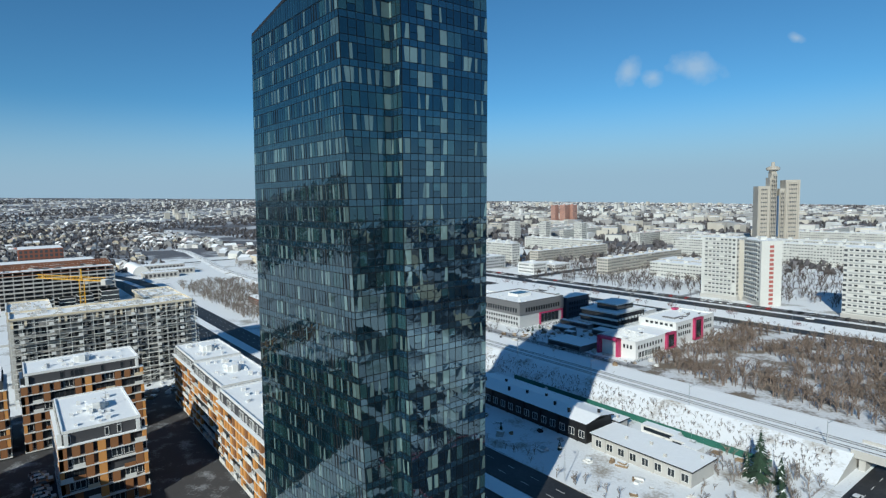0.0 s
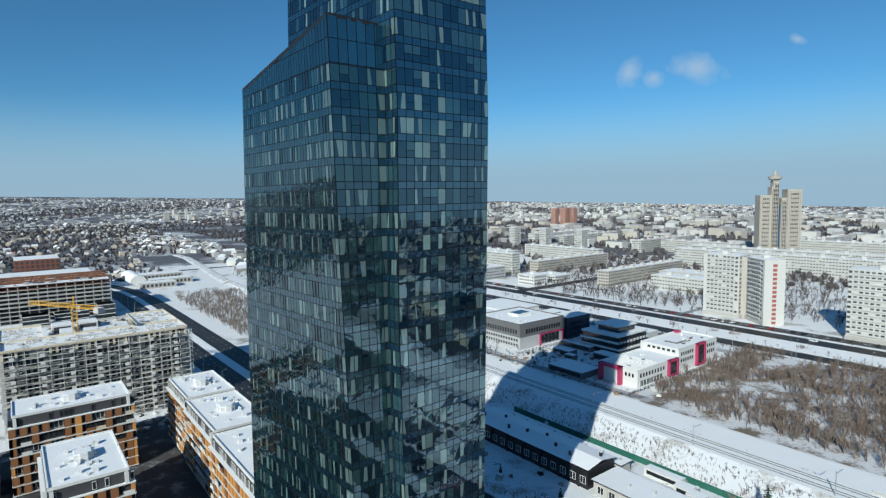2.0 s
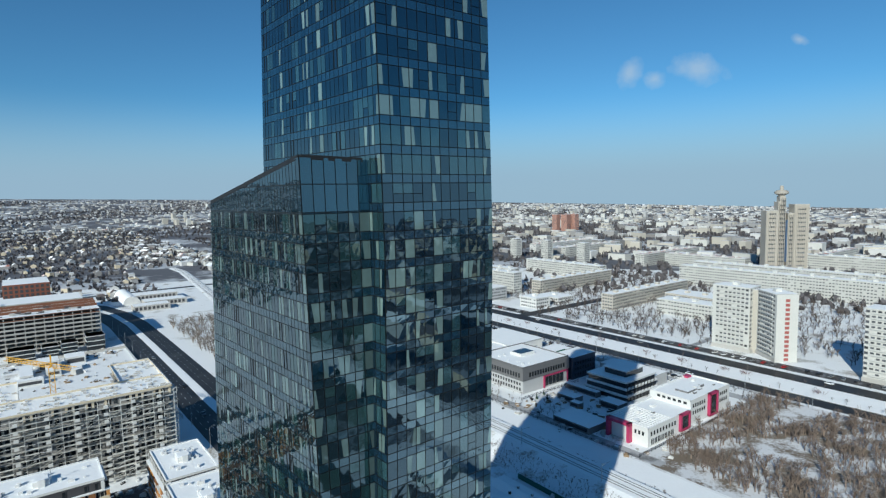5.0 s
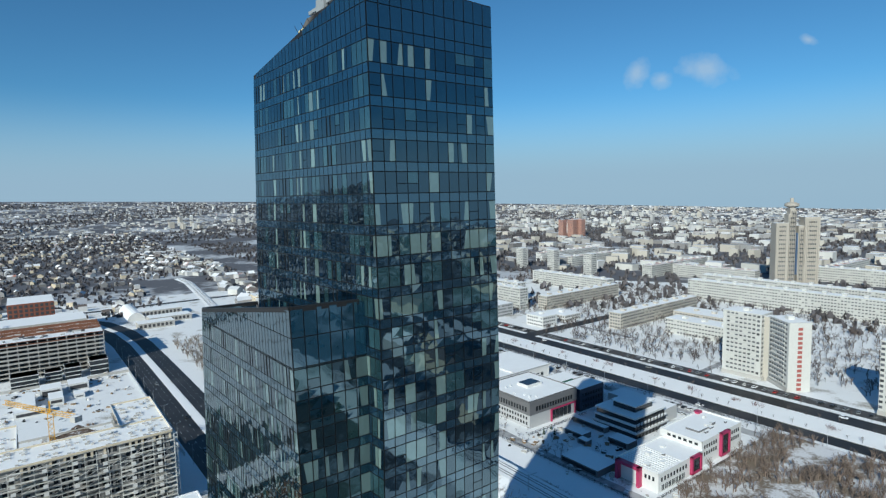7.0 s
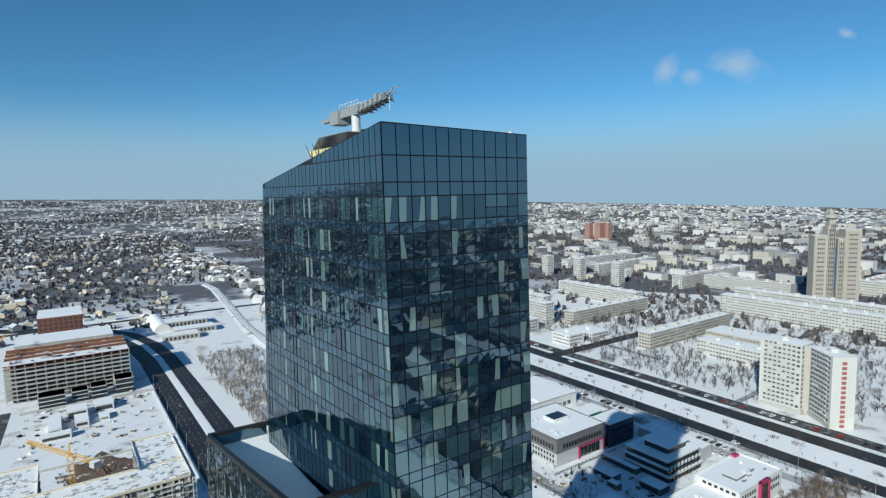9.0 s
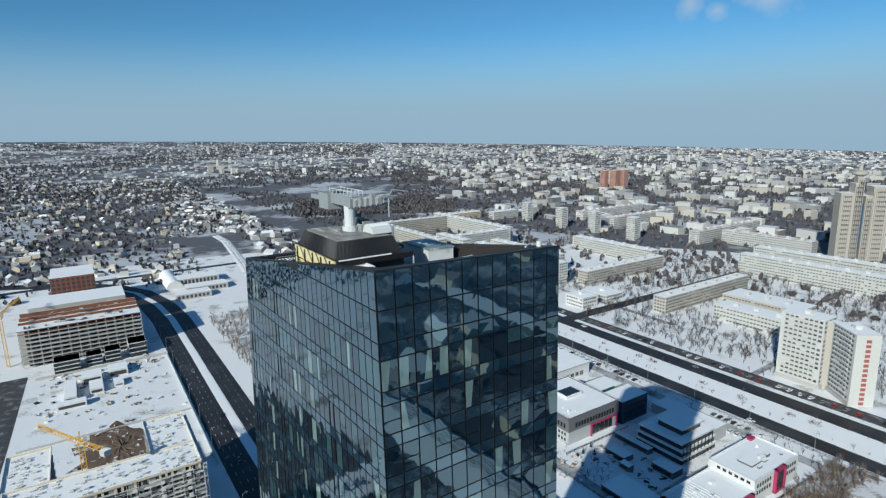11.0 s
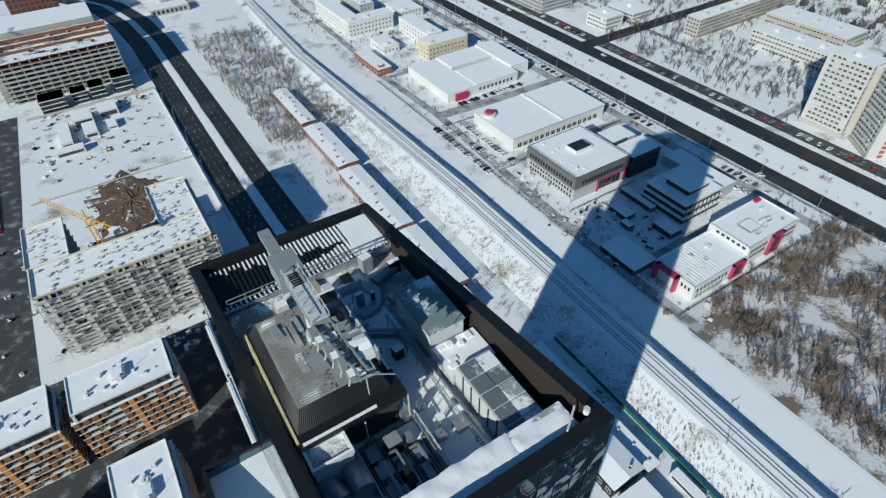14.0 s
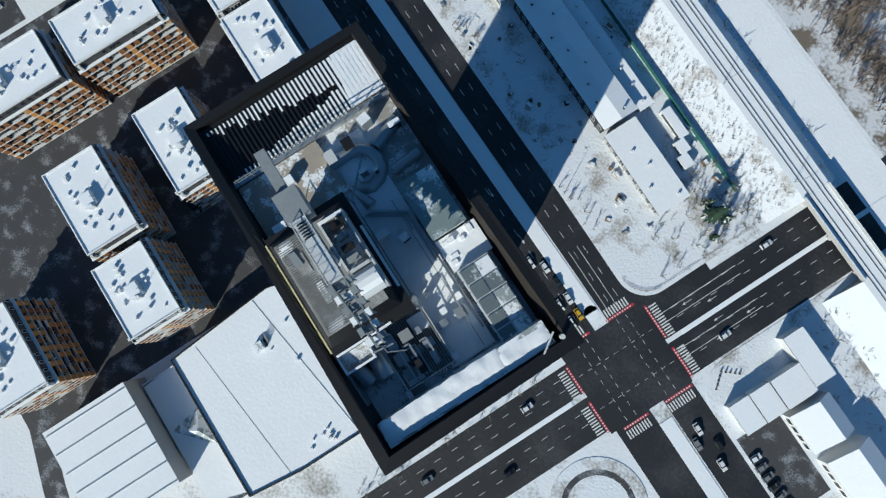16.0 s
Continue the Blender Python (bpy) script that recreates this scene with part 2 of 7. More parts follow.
ribbon("road_court_lane", [(352, 150), (400, 152), (430, 158), (520, 160)], 5, SLUSH, "slushy lane between the housing blocks", 0.02)
ribbon("road_court_far", [(396, 240), (398, 330), (398, 380), (430, 400), (560, 405)], 5, SLUSH, "slushy lane behind the housing blocks", 0.021)
# added dark ground as well, mirrored in the tower's front glass
strip("reflection_ground_east", (131.5, 330, -150, -66), YARD, "dark ground added beyond the railway bridge for glass reflections", 0.005, "pavement")
# ground colour carries shade of the houses and tower besides the bare asphalt
strip("pavement_residential", (-140, 16, 48, 184), YARD, "trodden yard between apartment houses, darkened in colour for their shade", 0.02, "pavement")
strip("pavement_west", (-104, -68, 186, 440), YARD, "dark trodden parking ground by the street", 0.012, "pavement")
strip("pavement_site", (-40, -5, 206, 268), YARD, "muddy construction yard with snow patches", 0.015, "pavement")
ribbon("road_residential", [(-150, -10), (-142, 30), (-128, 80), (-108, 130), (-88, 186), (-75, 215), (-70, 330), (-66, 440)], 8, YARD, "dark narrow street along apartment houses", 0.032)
strip("pavement_service", (150, 164.5, -150, 200), SNOW, "clean snow-covered service track beside the railway", 0.03, "pavement")
strip("thicket_floor", (166, 284.5, -160, 73), mat("thicket_floor", (0.66, 0.67, 0.70), 0.9, 0.15, 0.07, 0.8, 0.4, col2=(0.17, 0.14, 0.11), mask=0.5, sharp=0.07, dist=0.3), "brown brush and snow under bare trees", 0.01, "ground")
# railway on its bank
b = B()
bank = [(-27, 0), (200, 1.5), (420, -3), (600, 6), (800, 28), (900, 38), (960, 36)]
for (v0, s0), (v1, s1) in zip(bank, bank[1:]):
    prof = [(117, 0), (130.8, 4.8), (141.4, 4.8), (147.5, 0)]
    n0, n1 = [1.0 if v < 300 else 0.45 if v > 560 else 0.75 for v in (v0, v1)]
    h0, h1 = [1.0 if v < 300 else 0.25 if v > 560 else 0.7 for v in (v0, v1)]
    for k in range(3):
        (ua, za), (ub, zb) = prof[k], prof[k + 1]
        b.quad([(140 + (ua - 140) * n0 + s0, v0, za * h0), (140 + (ub - 140) * n0 + s0, v0, zb * h0), (140 + (ub - 140) * n1 + s1, v1, zb * h1), (140 + (ua - 140) * n1 + s1, v1, za * h1)], TRODDEN if k != 1 else SNOW)
b.quad([(117, -27, 0), (117, -27, -1), (147.5, -27, -1), (147.5, -27, 0), (141.4, -27, 4.8), (130.8, -27, 4.8)], CONCRETE)
solid("railway_embankment", b, "snowy railway embankment with bare scrub", "embankment", kind="structure")
b = B()
b.box(131.2, 140.8, -60, -26, 3.6, 4.9, CONCRETE, SNOW)
for v in (-28.5, -43, -57.5):
    b.box(132.2, 139.8, v - 0.8, v + 0.8, -0.3, 3.6, CONCRETE)
b.box(130.9, 131.3, -60, -26, 3.6, 5.9, CONCRETE, SNOW)
b.box(140.7, 141.1, -60, -26, 3.6, 5.9, CONCRETE, SNOW)
solid("railway_bridge", b, "snow-covered concrete railway bridge over the street", "bridge")
b = B()
for (ua, za), (ub, zb) in (((117, 0), (130.8, 4.8)), ((130.8, 4.8), (141.4, 4.8)), ((141.4, 4.8), (147.5, 0))):
    b.quad([(ua, -400, za), (ub, -400, zb), (ub, -60, zb), (ua, -60, za)], SNOW)
b.quad([(117, -60, 0), (130.8, -60, 4.8), (141.4, -60, 4.8), (147.5, -60, 0)], CONCRETE)
solid("embankment_south", b, "snowy railway embankment beyond the bridge", "embankment", kind="structure")
RAIL = mat("rail_steel", (0.17, 0.165, 0.165), 0.5, 0.2, 0.5, 5, 0, metal=0.6)
for du in (133.0, 134.5, 137.4, 138.9):
    b = B()
    for (v0, s0), (v1, s1) in zip([(-400, 0), (-60, 0)] + bank, bank[:1] + bank[:1] + bank[1:]):
        if v1 > v0:
            z0, z1 = [0.2 + 4.8 * (1.0 if v < 300 else 0.25 if v > 560 else 0.7) for v in (v0, v1)]
            b.beam((du + s0, v0, z0), (du + s1, v1, z1), 0.16, RAIL)
    solid("rail", b, "dark steel rail on snowy ballast", "rail", "railway rails", "structure")
# lane marks
b = B()
for base, lanes in ((37.2, (-3.4, 0, 3.4)), (55.6, (-2.0, 1.9))):
    line = bend(base)
    for off in lanes:
        v = -20
        while v < 500:
            k = [i for i in range(len(line) - 1) if line[i][1] <= v][-1]
            t = (v - line[k][1]) / (line[k + 1][1] - line[k][1])
            u = line[k][0] + t * (line[k + 1][0] - line[k][0]) + off
            b.box(u - 0.07, u + 0.07, v, v + 3.0, 0.0, 0.045, PAINT)
            v += 9
for v in (-33.5, -37.3, -47, -51):
    for k in range(60):
        u = -130 + k * 7
        if not 28 < u < 66:
            b.box(u, u + 2.6, v - 0.07, v + 0.07, 0.0, 0.035, PAINT)
for k in range(8):
    b.box(44 - 3.3 * (k % 3) + 0.0, 44.18 - 3.3 * (k % 3), -24 + 0.01 * k, -10, 0, 0.047, PAINT)
for u in (54, 57.6):
    b.box(u, u + 0.18, -22, 2, 0, 0.047, PAINT)
for k in range(4):
    b.box(68, 100, -33.4 - 3.3 * k if k < 2 else -46.8 - 3.3 * (k - 2), -33.22 - 3.3 * k if k < 2 else -46.62 - 3.3 * (k - 2), 0, 0.04, PAINT)
for k in range(9):
    b.box(33 + 3.6 * k, 34.6 + 3.6 * k, -36.1, -35.98, 0, 0.042, PAINT)
    b.box(33 + 3.6 * k, 34.6 + 3.6 * k, -49.1, -48.98, 0, 0.042, PAINT)
    for u in (38.5, 42.2, 54.8, 58.4):
        b.box(u, u + 0.12, -57 + 3.6 * k, -55.4 + 3.6 * k, 0, 0.042, PAINT)
for u, v in ((39, 10), (42.6, 14), (35.6, 8), (39, 32), (42.6, 34)):
    b.box(u, u + 0.16, v, v + 2.6, 0, 0.047, PAINT)
    b.quad([(u - 0.4, v, 0.047), (u + 0.08, v - 1.2, 0.047), (u + 0.56, v, 0.047)], PAINT)
for u, v in ((78, -34.9), (86, -38.6), (84, -45.2), (95, -49.0)):
    b.box(u, u + 2.6, v, v + 0.16, 0, 0.042, PAINT)
    b.quad([(u, v - 0.4, 0.042), (u, v + 0.56, 0.042), (u - 1.2, v + 0.08, 0.042)], PAINT)
solid("lane_marks", b, "white painted lane dashes on asphalt", "road marking", kind="stuff")


def crosswalk(u0, u1, v0, v1, along, red):
    """White bars with a dotted red band on the side of the junction."""
    w = thing("crosswalk", "white barred crosswalk edged with red dotted band", "crosswalk", "crosswalks at the junction", "structure")
    n = int(((u1 - u0) if along == "u" else (v1 - v0)) / 1.05)
    me = B()
    lu, lv = (0.5, v1 - v0) if along == "u" else (u1 - u0, 0.5)
    me.box(0, lu, 0, lv, 0, 0.05, PAINT)
    me = me.mesh("stripe")
    for k in range(n):
        o = part("stripe", me, w)
        o.location = (u0 + 1.05 * k, v0, 0) if along == "u" else (u0, v0 + 1.05 * k, 0)
    bb = B()
    if along == "u":
        bb.box(u0, u1, red, red + 0.9, 0, 0.046, REDPAINT)
    else:
        bb.box(red, red + 0.9, v0, v1, 0, 0.046, REDPAINT)
    part("red_band", bb, w, "dark red painted band")
    dots = B()
    for k in range(n):
        p = (u0 + 1.05 * k + 0.2, red + 0.2) if along == "u" else (red + 0.2, v0 + 1.05 * k + 0.2)
        dots.box(p[0], p[0] + 0.5, p[1], p[1] + 0.5, 0, 0.052, PAINT)
    part("dots", dots, w, "row of white painted squares", "stuff")
    return w


crosswalk(51.5, 63, -24.6, -21.6, "u", -25.8)
crosswalk(33, 44.5, -24.6, -21.6, "u", -25.8)
crosswalk(66.5, 69.5, -41, -28, "v", 65.2)
crosswalk(66.5, 69.5, -57, -45, "v", 65.2)
crosswalk(27, 30, -41.5, -31, "v", 30.6)
crosswalk(27, 30, -57, -45, "v", 30.6)
crosswalk(36, 46, -63, -60, "u", -59.4)
crosswalk(53, 64, -63, -60, "u", -59.4)
# snowy kerbs
for name, rect in (("median", (44.4, 49.8, -20.5, 560)), ("median_south", (47, 52, -300, -64)), ("median_cross_west", (-140, 26, -43.2, -41.5)), ("median_cross_east", (71, 300, -43.2, -41.5)), ("median_avenue", (300, 322, -500, 860))):
    b = B()
    u0, u1, v0, v1 = rect
    if name == "median":
        pts = bend(46.6)[2:8]
        pts[0] = (48.8, -20)
        for (ua, va), (ub, vb) in zip(pts, pts[1:]):
            w = 2.6
            i0 = [(ua - w, va, 0.16), (ua + w, va, 0.16), (ub + w, vb, 0.16), (ub - w, vb, 0.16)]
            b.quad(i0, SNOW)
            b.quad([(ua - w, va, -0.2), i0[0], i0[3], (ub - w, vb, -0.2)][::-1], CONCRETE)
            b.quad([(ua + w, va, -0.2), (ub + w, vb, -0.2), i0[2], i0[1]], CONCRETE)
        b.prism(48.8, -20, 2.6, -0.2, 0.16, SNOW, 14)
    else:
        b.box(u0, u1, v0, v1, -0.2, 0.15, CONCRETE, SNOW)
    solid(name, b, "snow-covered raised kerb strip between carriageways", "median", kind="structure")
b = B()
for k in range(14):
    a0, a1 = math.pi * (1 + k / 28), math.pi * (1 + (k + 1) / 28)
    for r0, r1, z in ((0, 11, 0.14),):
        b.quad([(74 + 11 * math.cos(a0), -16 + 11 * math.sin(a0), 0.14), (74 + 11 * math.cos(a1), -16 + 11 * math.sin(a1), 0.14), (74, -16, 0.14)], TRODDEN)
b.box(63, 117, -16, 120, -0.2, 0.14, CONCRETE, TRODDEN)
b.box(74, 117, -27, -16, -0.2, 0.14, CONCRETE, TRODDEN)
solid("pavement_depot", b, "snowy kerbed ground round the sheds", "pavement", kind="structure")
b = B()
b.box(78, 131, -130, -57.3, -0.2, 0.14, CONCRETE, TRODDEN)
b.box(64.6, 78, -130, -71, -0.2, 0.136, CONCRETE, TRODDEN)
b.prism(78, -71, 13.5, -0.2, 0.13, TRODDEN, 40)
solid("pavement_station", b, "snowy kerbed ground round the fuel station", "pavement", kind="structure")
b = B()
b.prism(14, -76, 17, -0.2, 0.16, TRODDEN, 40)
solid("roundabout_island", b, "round snowy island beside the street", "pavement", kind="structure")
ribbon("road_loop", [(14 + 12 * math.cos(a), -76 + 12 * math.sin(a)) for a in [k * math.pi / 12 for k in range(0, 25)]], 2.0, YARD, "narrow curved drive half covered with snow", 0.18)
DIRT = mat("bare_dirt", (0.13, 0.09, 0.065), 0.95, 0.3, 0.1, 1.2, 0.5, col2=(0.6, 0.6, 0.62), mask=0.66, sharp=0.03, dist=0.3)
b = B()
DR = random.Random(44)
wob = [DR.uniform(0.72, 1.2) for _ in range(40)]
hgt = [[DR.uniform(0.3, 1.3) * (1 - r / 9) + 0.3 for _ in range(40)] for r in range(9)]


def heap(j, r):
    """A point of the heap: spoke j, ring r of 9."""
    a, s = 2 * math.pi * j / 40, r / 9 * (wob[j % 40] if r > 5 else 1)
    return (-14 + 23 * s * math.cos(a), 294 + 31 * s * math.sin(a), 0.02 if r == 9 else hgt[r][j % 40 if r else 0])


for r in range(9):
    for k in range(40):
        q = [heap(k, r), heap(k, r + 1), heap(k + 1, r + 1), heap(k + 1, r)]
        b.quad(q[:2] + q[2:3], DIRT)
        if r:
            b.quad([q[0], q[2], q[3]], DIRT)
for k in range(70):
    a, s = DR.uniform(0, 6.28), DR.uniform(0.3, 1.15)
    b.rbox(-14 + 23 * s * math.cos(a), 294 + 31 * s * math.sin(a), 0, DR.uniform(0.6, 1.4), DR.uniform(0.4, 2.4), DR.uniform(0.3, 0.9), DR.uniform(0, 180), DR.choice((DIRT, CONCRETE, DIRT)), DR.choice((None, SNOW)))
solid("dirt_mound", b, "bare brown earth heap on the building site", "earth heap", kind="structure")

# ---- the glass tower ----
def glass(name, col, ior, rough=0.02, wave=0.32, scale=0.4):
    m = mat(name, col, rough, 0.2, 0.25, 2.0, 0.0, ior=ior, random=0.35)
    n, l = m.node_tree.nodes, m.node_tree.links
    geo = [x for x in n if x.bl_idname == "ShaderNodeNewGeometry"][0]
    t = n.new("ShaderNodeTexNoise")
    t.inputs["Scale"].default_value, t.inputs["Detail"].default_value = scale, 1.0
    bp = n.new("ShaderNodeBump")
    bp.inputs["Strength"].default_value, bp.inputs["Distance"].default_value = wave, 0.05
    l.new(geo.outputs["Position"], t.inputs["Vector"])
    n["Principled BSDF"].inputs["Specular Tint"].default_value = (0.60, 0.85, 1.0, 1)
    l.new(t.outputs[0], bp.inputs["Height"])
    l.new(bp.outputs[0], n["Principled BSDF"].inputs["Normal"])
    return m


G_SPAN = glass("spandrel_glass", (0.008, 0.022, 0.040), 2.65)
G_DARK = glass("vision_glass", (0.003, 0.009, 0.018), 2.35)
G_MID = glass("blind_glass", (0.022, 0.050, 0.060), 2.5)
G_PALE = glass("curtained_glass", (0.125, 0.18, 0.175), 2.3)
LOWPAL = {"dark": glass("annex_vision_glass", (0.004, 0.012, 0.018), 2.15), "mid": glass("annex_blind_glass", (0.014, 0.034, 0.036), 2.15), "pale": glass("annex_curtained_glass", (0.08, 0.118, 0.118), 2.1), "span": glass("annex_spandrel_glass", (0.007, 0.020, 0.030), 2.35), "plain": glass("annex_top_glass", (0.010, 0.034, 0.060), 2.3)}
MULL = mat("mullion_black", (0.008, 0.010, 0.012), 0.35, 0.2, 0.5, 5, 0)
PITCH, SILL, VIS = 3.72, 145.37, 2.55
TR = random.Random(11)


def panel(bld, p, q, r, s, out, material, tilt=0.006, thick=0.05):
    """One glass panel p q r s (counter-clockwise from outside), standing off by thick and leaning a little."""
    o = [Vector(out) * (thick + TR.uniform(-tilt, tilt)) for _ in range(4)]
    c = [Vector(x) for x in (p, q, r, s)]
    f = [x + y for x, y in zip(c, o)]
    bld.quad(f, material)
    for k in range(4):
        bld.quad([c[k], c[(k + 1) % 4], f[(k + 1) % 4], f[k]], MULL)


class Face:
    """A facade between two leaning edges; each edge is a list of (z, u, v) knots."""

    def __init__(self, left, right, ncol, top_left, top_right):
        self.l, self.r, self.n, self.tl, self.tr = left, right, ncol, top_left, top_right

    def edge(self, e, z):
        zs = [k[0] for k in e]
        return np.array([np.interp(z, zs, [k[1] for k in e]), np.interp(z, zs, [k[2] for k in e])])

    def top(self, s):
        return self.tl + s * (self.tr - self.tl)

    def at(self, s, z):
        z = min(z, self.top(s))
        a, b_ = self.edge(self.l, z), self.edge(self.r, z)
        p = a + s * (b_ - a)
        return Vector((p[0], p[1], z))


def facade(face, rows, style, keep=None, pal=None):
    """rows: (z0, z1, kind). Returns the joined panels, and single ones where keep says so."""
    joined, single = B(), []
    pal = pal or {"dark": G_DARK, "pale": G_PALE, "mid": G_MID, "span": G_SPAN, "plain": G_SPAN}
    a, b_ = face.at(0, 60), face.at(1, 60)
    d = (b_ - a).normalized()
    out = Vector((d.y, -d.x, 0))
    g_ = 0.065
    for z0, z1, kind in rows:
        for c in range(face.n):
            s0, s1 = c / face.n, (c + 1) / face.n
            if z0 > min(face.top(s0), face.top(s1)) - 0.6:
                continue
            w = (face.at(1, z0) - face.at(0, z0)).length
            e = g_ / w

            def put(sa, sb, za, zb, m, lean0=0.0, lean1=0.0):
                tgt = joined
                if keep and keep(c, z0):
                    tgt = B()
                    single.append((tgt, kind))
                panel(tgt, face.at(sa, za), face.at(sb, za), face.at(sb + lean1, zb), face.at(sa + lean0, zb), out, m)

            sa, sb, za, zb = s0 + e, s1 - e, z0 + g_, z1 - g_
            if kind == "spandrel" or kind == "plain":
                put(sa, sb, za, zb, pal["plain" if kind == "plain" and z0 > 50 else "span"])
                continue
            look_ = style(c, z0)
            if look_ == "half":
                k = TR.uniform(0.3, 0.55)
                m1, m2 = (pal["pale"], pal["dark"]) if TR.random() < 0.5 else (pal["dark"], pal["pale"])
                lean = TR.uniform(-0.28, 0.28) * (sb - sa)
                put(sa, sa + k * (sb - sa), za, zb, m1, 0, lean)
                put(sa + k * (sb - sa) + e * 0.1, sb, za, zb, m2, lean, 0)
            elif look_ == "vent":
                k = za + 0.45 * (zb - za)
                put(sa, sb, za, k - 0.05, pal["dark"])
                put(sa, sb, k + 0.05, zb, pal["mid"] if TR.random() < 0.4 else pal["dark"])
            elif look_ == "slit":
                put(sa + 0.22 * (sb - sa), sb - 0.22 * (sb - sa), za, zb, pal["dark"])
            else:
                put(sa, sb, za, zb, pal[look_])
    return joined, single


def floor_rows(ztop, plain):
    rows, prev = [], ztop
    for z in plain:
        rows.append((z, prev, "plain"))
        prev = z
    k = 0
    while True:
        z = SILL - PITCH * k
        if z + VIS > prev + 0.3:
            k += 1
            continue
        if z < 2:
            break
        if z + VIS < prev - 0.05:
            rows.append((z + VIS, prev, "spandrel"))
        rows.append((z, z + VIS, "vision"))
        prev = z
        k += 1
    rows.append((0.3, prev, "plain"))
    return rows


def style_front(c, z):
    f = int(round((SILL - z) / PITCH))
    t = TR.random()
    if c == 11:
        return "half" if f % 3 else "mid"
    if f < 4:
        return "dark" if t < 0.55 else "half" if t < 0.8 else "vent"
    if c in (6, 7):
        return "dark" if t < 0.6 else "mid" if t < 0.8 else "vent"
    if f in (6, 7, 8, 12):
        return "mid" if t < 0.45 else "half" if t < 0.85 else "pale"
    if c in (3, 5, 2):
        return "half" if t < 0.55 else "pale" if t < 0.7 else "vent"
    if c in (1, 4, 9):
        return "vent" if t < 0.5 else "dark"
    return "dark" if t < 0.6 else "mid" if t < 0.75 else "half"


def style_side(c, z):
    f = int(round((SILL - z) / PITCH))
    t = TR.random()
    n = 30 - c
    if n == 13:
        return "pale" if t < 0.85 else "mid"
    if n in (1, 2):
        return "mid" if t < 0.6 else "half"
    if n in (29, 30, 9, 21):
        return "slit" if t < 0.6 else "dark"
    if n in (17, 16, 24):
        return "half" if t < 0.6 else "dark"
    return "dark" if t < 0.66 else "mid" if t < 0.88 else "vent" if t < 0.94 else "half"


def style_low(c, z):
    t = TR.random()
    if c in (4, 10, 11, 16, 17, 22, 27, 28, 33, 34):
        return "slit" if t < 0.5 else "pale" if t < 0.62 else "half"
    if c == 35:
        return "pale" if t < 0.6 else "dark"
    return "dark" if t < 0.5 else "mid" if t < 0.8 else "half" if t < 0.96 else "pale"


def style_low_front(c, z):
    t = TR.random()
    if c == 5:
        return "pale" if t < 0.8 else "half"
    if c == 4:
        return "mid" if t < 0.5 else "pale" if t < 0.62 else "half"
    return "dark" if t < 0.3 else "mid" if t < 0.6 else "half" if t < 0.85 else "vent"


E_FL = [(0, 0.8, 0), (35, 0.4, 0), (70, 0.0, 0), (105, 0.7, 0), (155, 0.0, 0)]
E_FR = [(0, 16.8, 0.2), (50, 18.2, 0.2), (105, 19.7, 0.2), (155, 18.9, 0.2)]
E_BR = [(0, 17.5, 36.0), (105, 18.4, 36.0), (155, 18.3, 35.6)]
E_BL = [(0, -2.0, 36.0), (117, -1.6, 36.0), (150, -0.7, 35.6)]
Z_FL, Z_FR, Z_BR, Z_BL = 155.0, 154.5, 149.5, 149.8
tower = thing("glass_tower", "tall dark blue glass office tower with slanted black parapet", "skyscraper")
faces = [
    ("front", Face(E_FL, E_FR, 12, Z_FL, Z_FR), style_front, lambda c, z: 138 > z > 101 or z > 138),
    ("east", Face(E_FR, E_BR, 30, Z_FR, Z_BR), style_side, None),
    ("north", Face(E_BR, E_BL, 12, Z_BR, Z_BL), style_front, None),
    ("west", Face(E_BL, E_FL, 30, Z_BL, Z_FL), style_side, None),
]


def core(fs):
    """The dark body behind the panels, a hand's width inside them."""
    b = B()
    for f in fs:
        d = (f.at(1, 60) - f.at(0, 60)).normalized()
        inward = Vector((-d.y, d.x, 0)) * 0.02
        top = max(f.tl, f.tr)
        zs = [top * i / 60 for i in range(61)]
        for i in range(60):
            for j in range(12):
                q = [f.at(j / 12, zs[i]), f.at((j + 1) / 12, zs[i]), f.at((j + 1) / 12, zs[i + 1]), f.at(j / 12, zs[i + 1])]
                if (q[3] - q[0]).length > 0.01 or (q[2] - q[1]).length > 0.01:
                    b.quad([p + inward for p in q], MULL)
    return b


part("curtain_wall_frame", core([f for _, f, _, _ in faces]), tower, "black mullion frame behind the glass")
rows = floor_rows(155.0, (151.94, 149.33))
for nm, f, st, keep in faces:
    j, single = facade(f, rows, st, keep)
    if j.v:
        part("glazing", j, tower, "dark reflective glass panels", "stuff")
    for pb, kind in single:
        part("glass_panel", pb, tower)

L_F = [(0, -5.9, 3.1), (35, -7.1, 3.1), (50, -7.6, 3.1), (85, -8.5, 3.1), (117.7, -9.2, 3.1)]
L_B = [(0, -11.8, 39.4), (35, -11.4, 39.4), (70, -11.0, 39.4), (112.3, -9.9, 39.4)]
L_R = [(0, 0.9, 3.1), (117.7, 0.35, 3.1)]
L_RB = [(0, 0.0, 39.4), (117.7, -1.0, 39.4)]
annex = thing("glass_annex_tower", "lower dark glass tower volume leaning against the taller one", "skyscraper")
lf = [
    (Face(L_F, L_R, 6, 117.7, 117.5), style_low_front),
    (Face(L_B, L_F, 36, 112.3, 117.7), style_low),
    (Face(L_RB, L_B, 6, 112.3, 112.3), style_low_front),
]
b = core([f for f, _ in lf])
part("curtain_wall_frame", b, annex, "black mullion frame behind the glass")
rows = floor_rows(117.7, (114.4, 110.9))
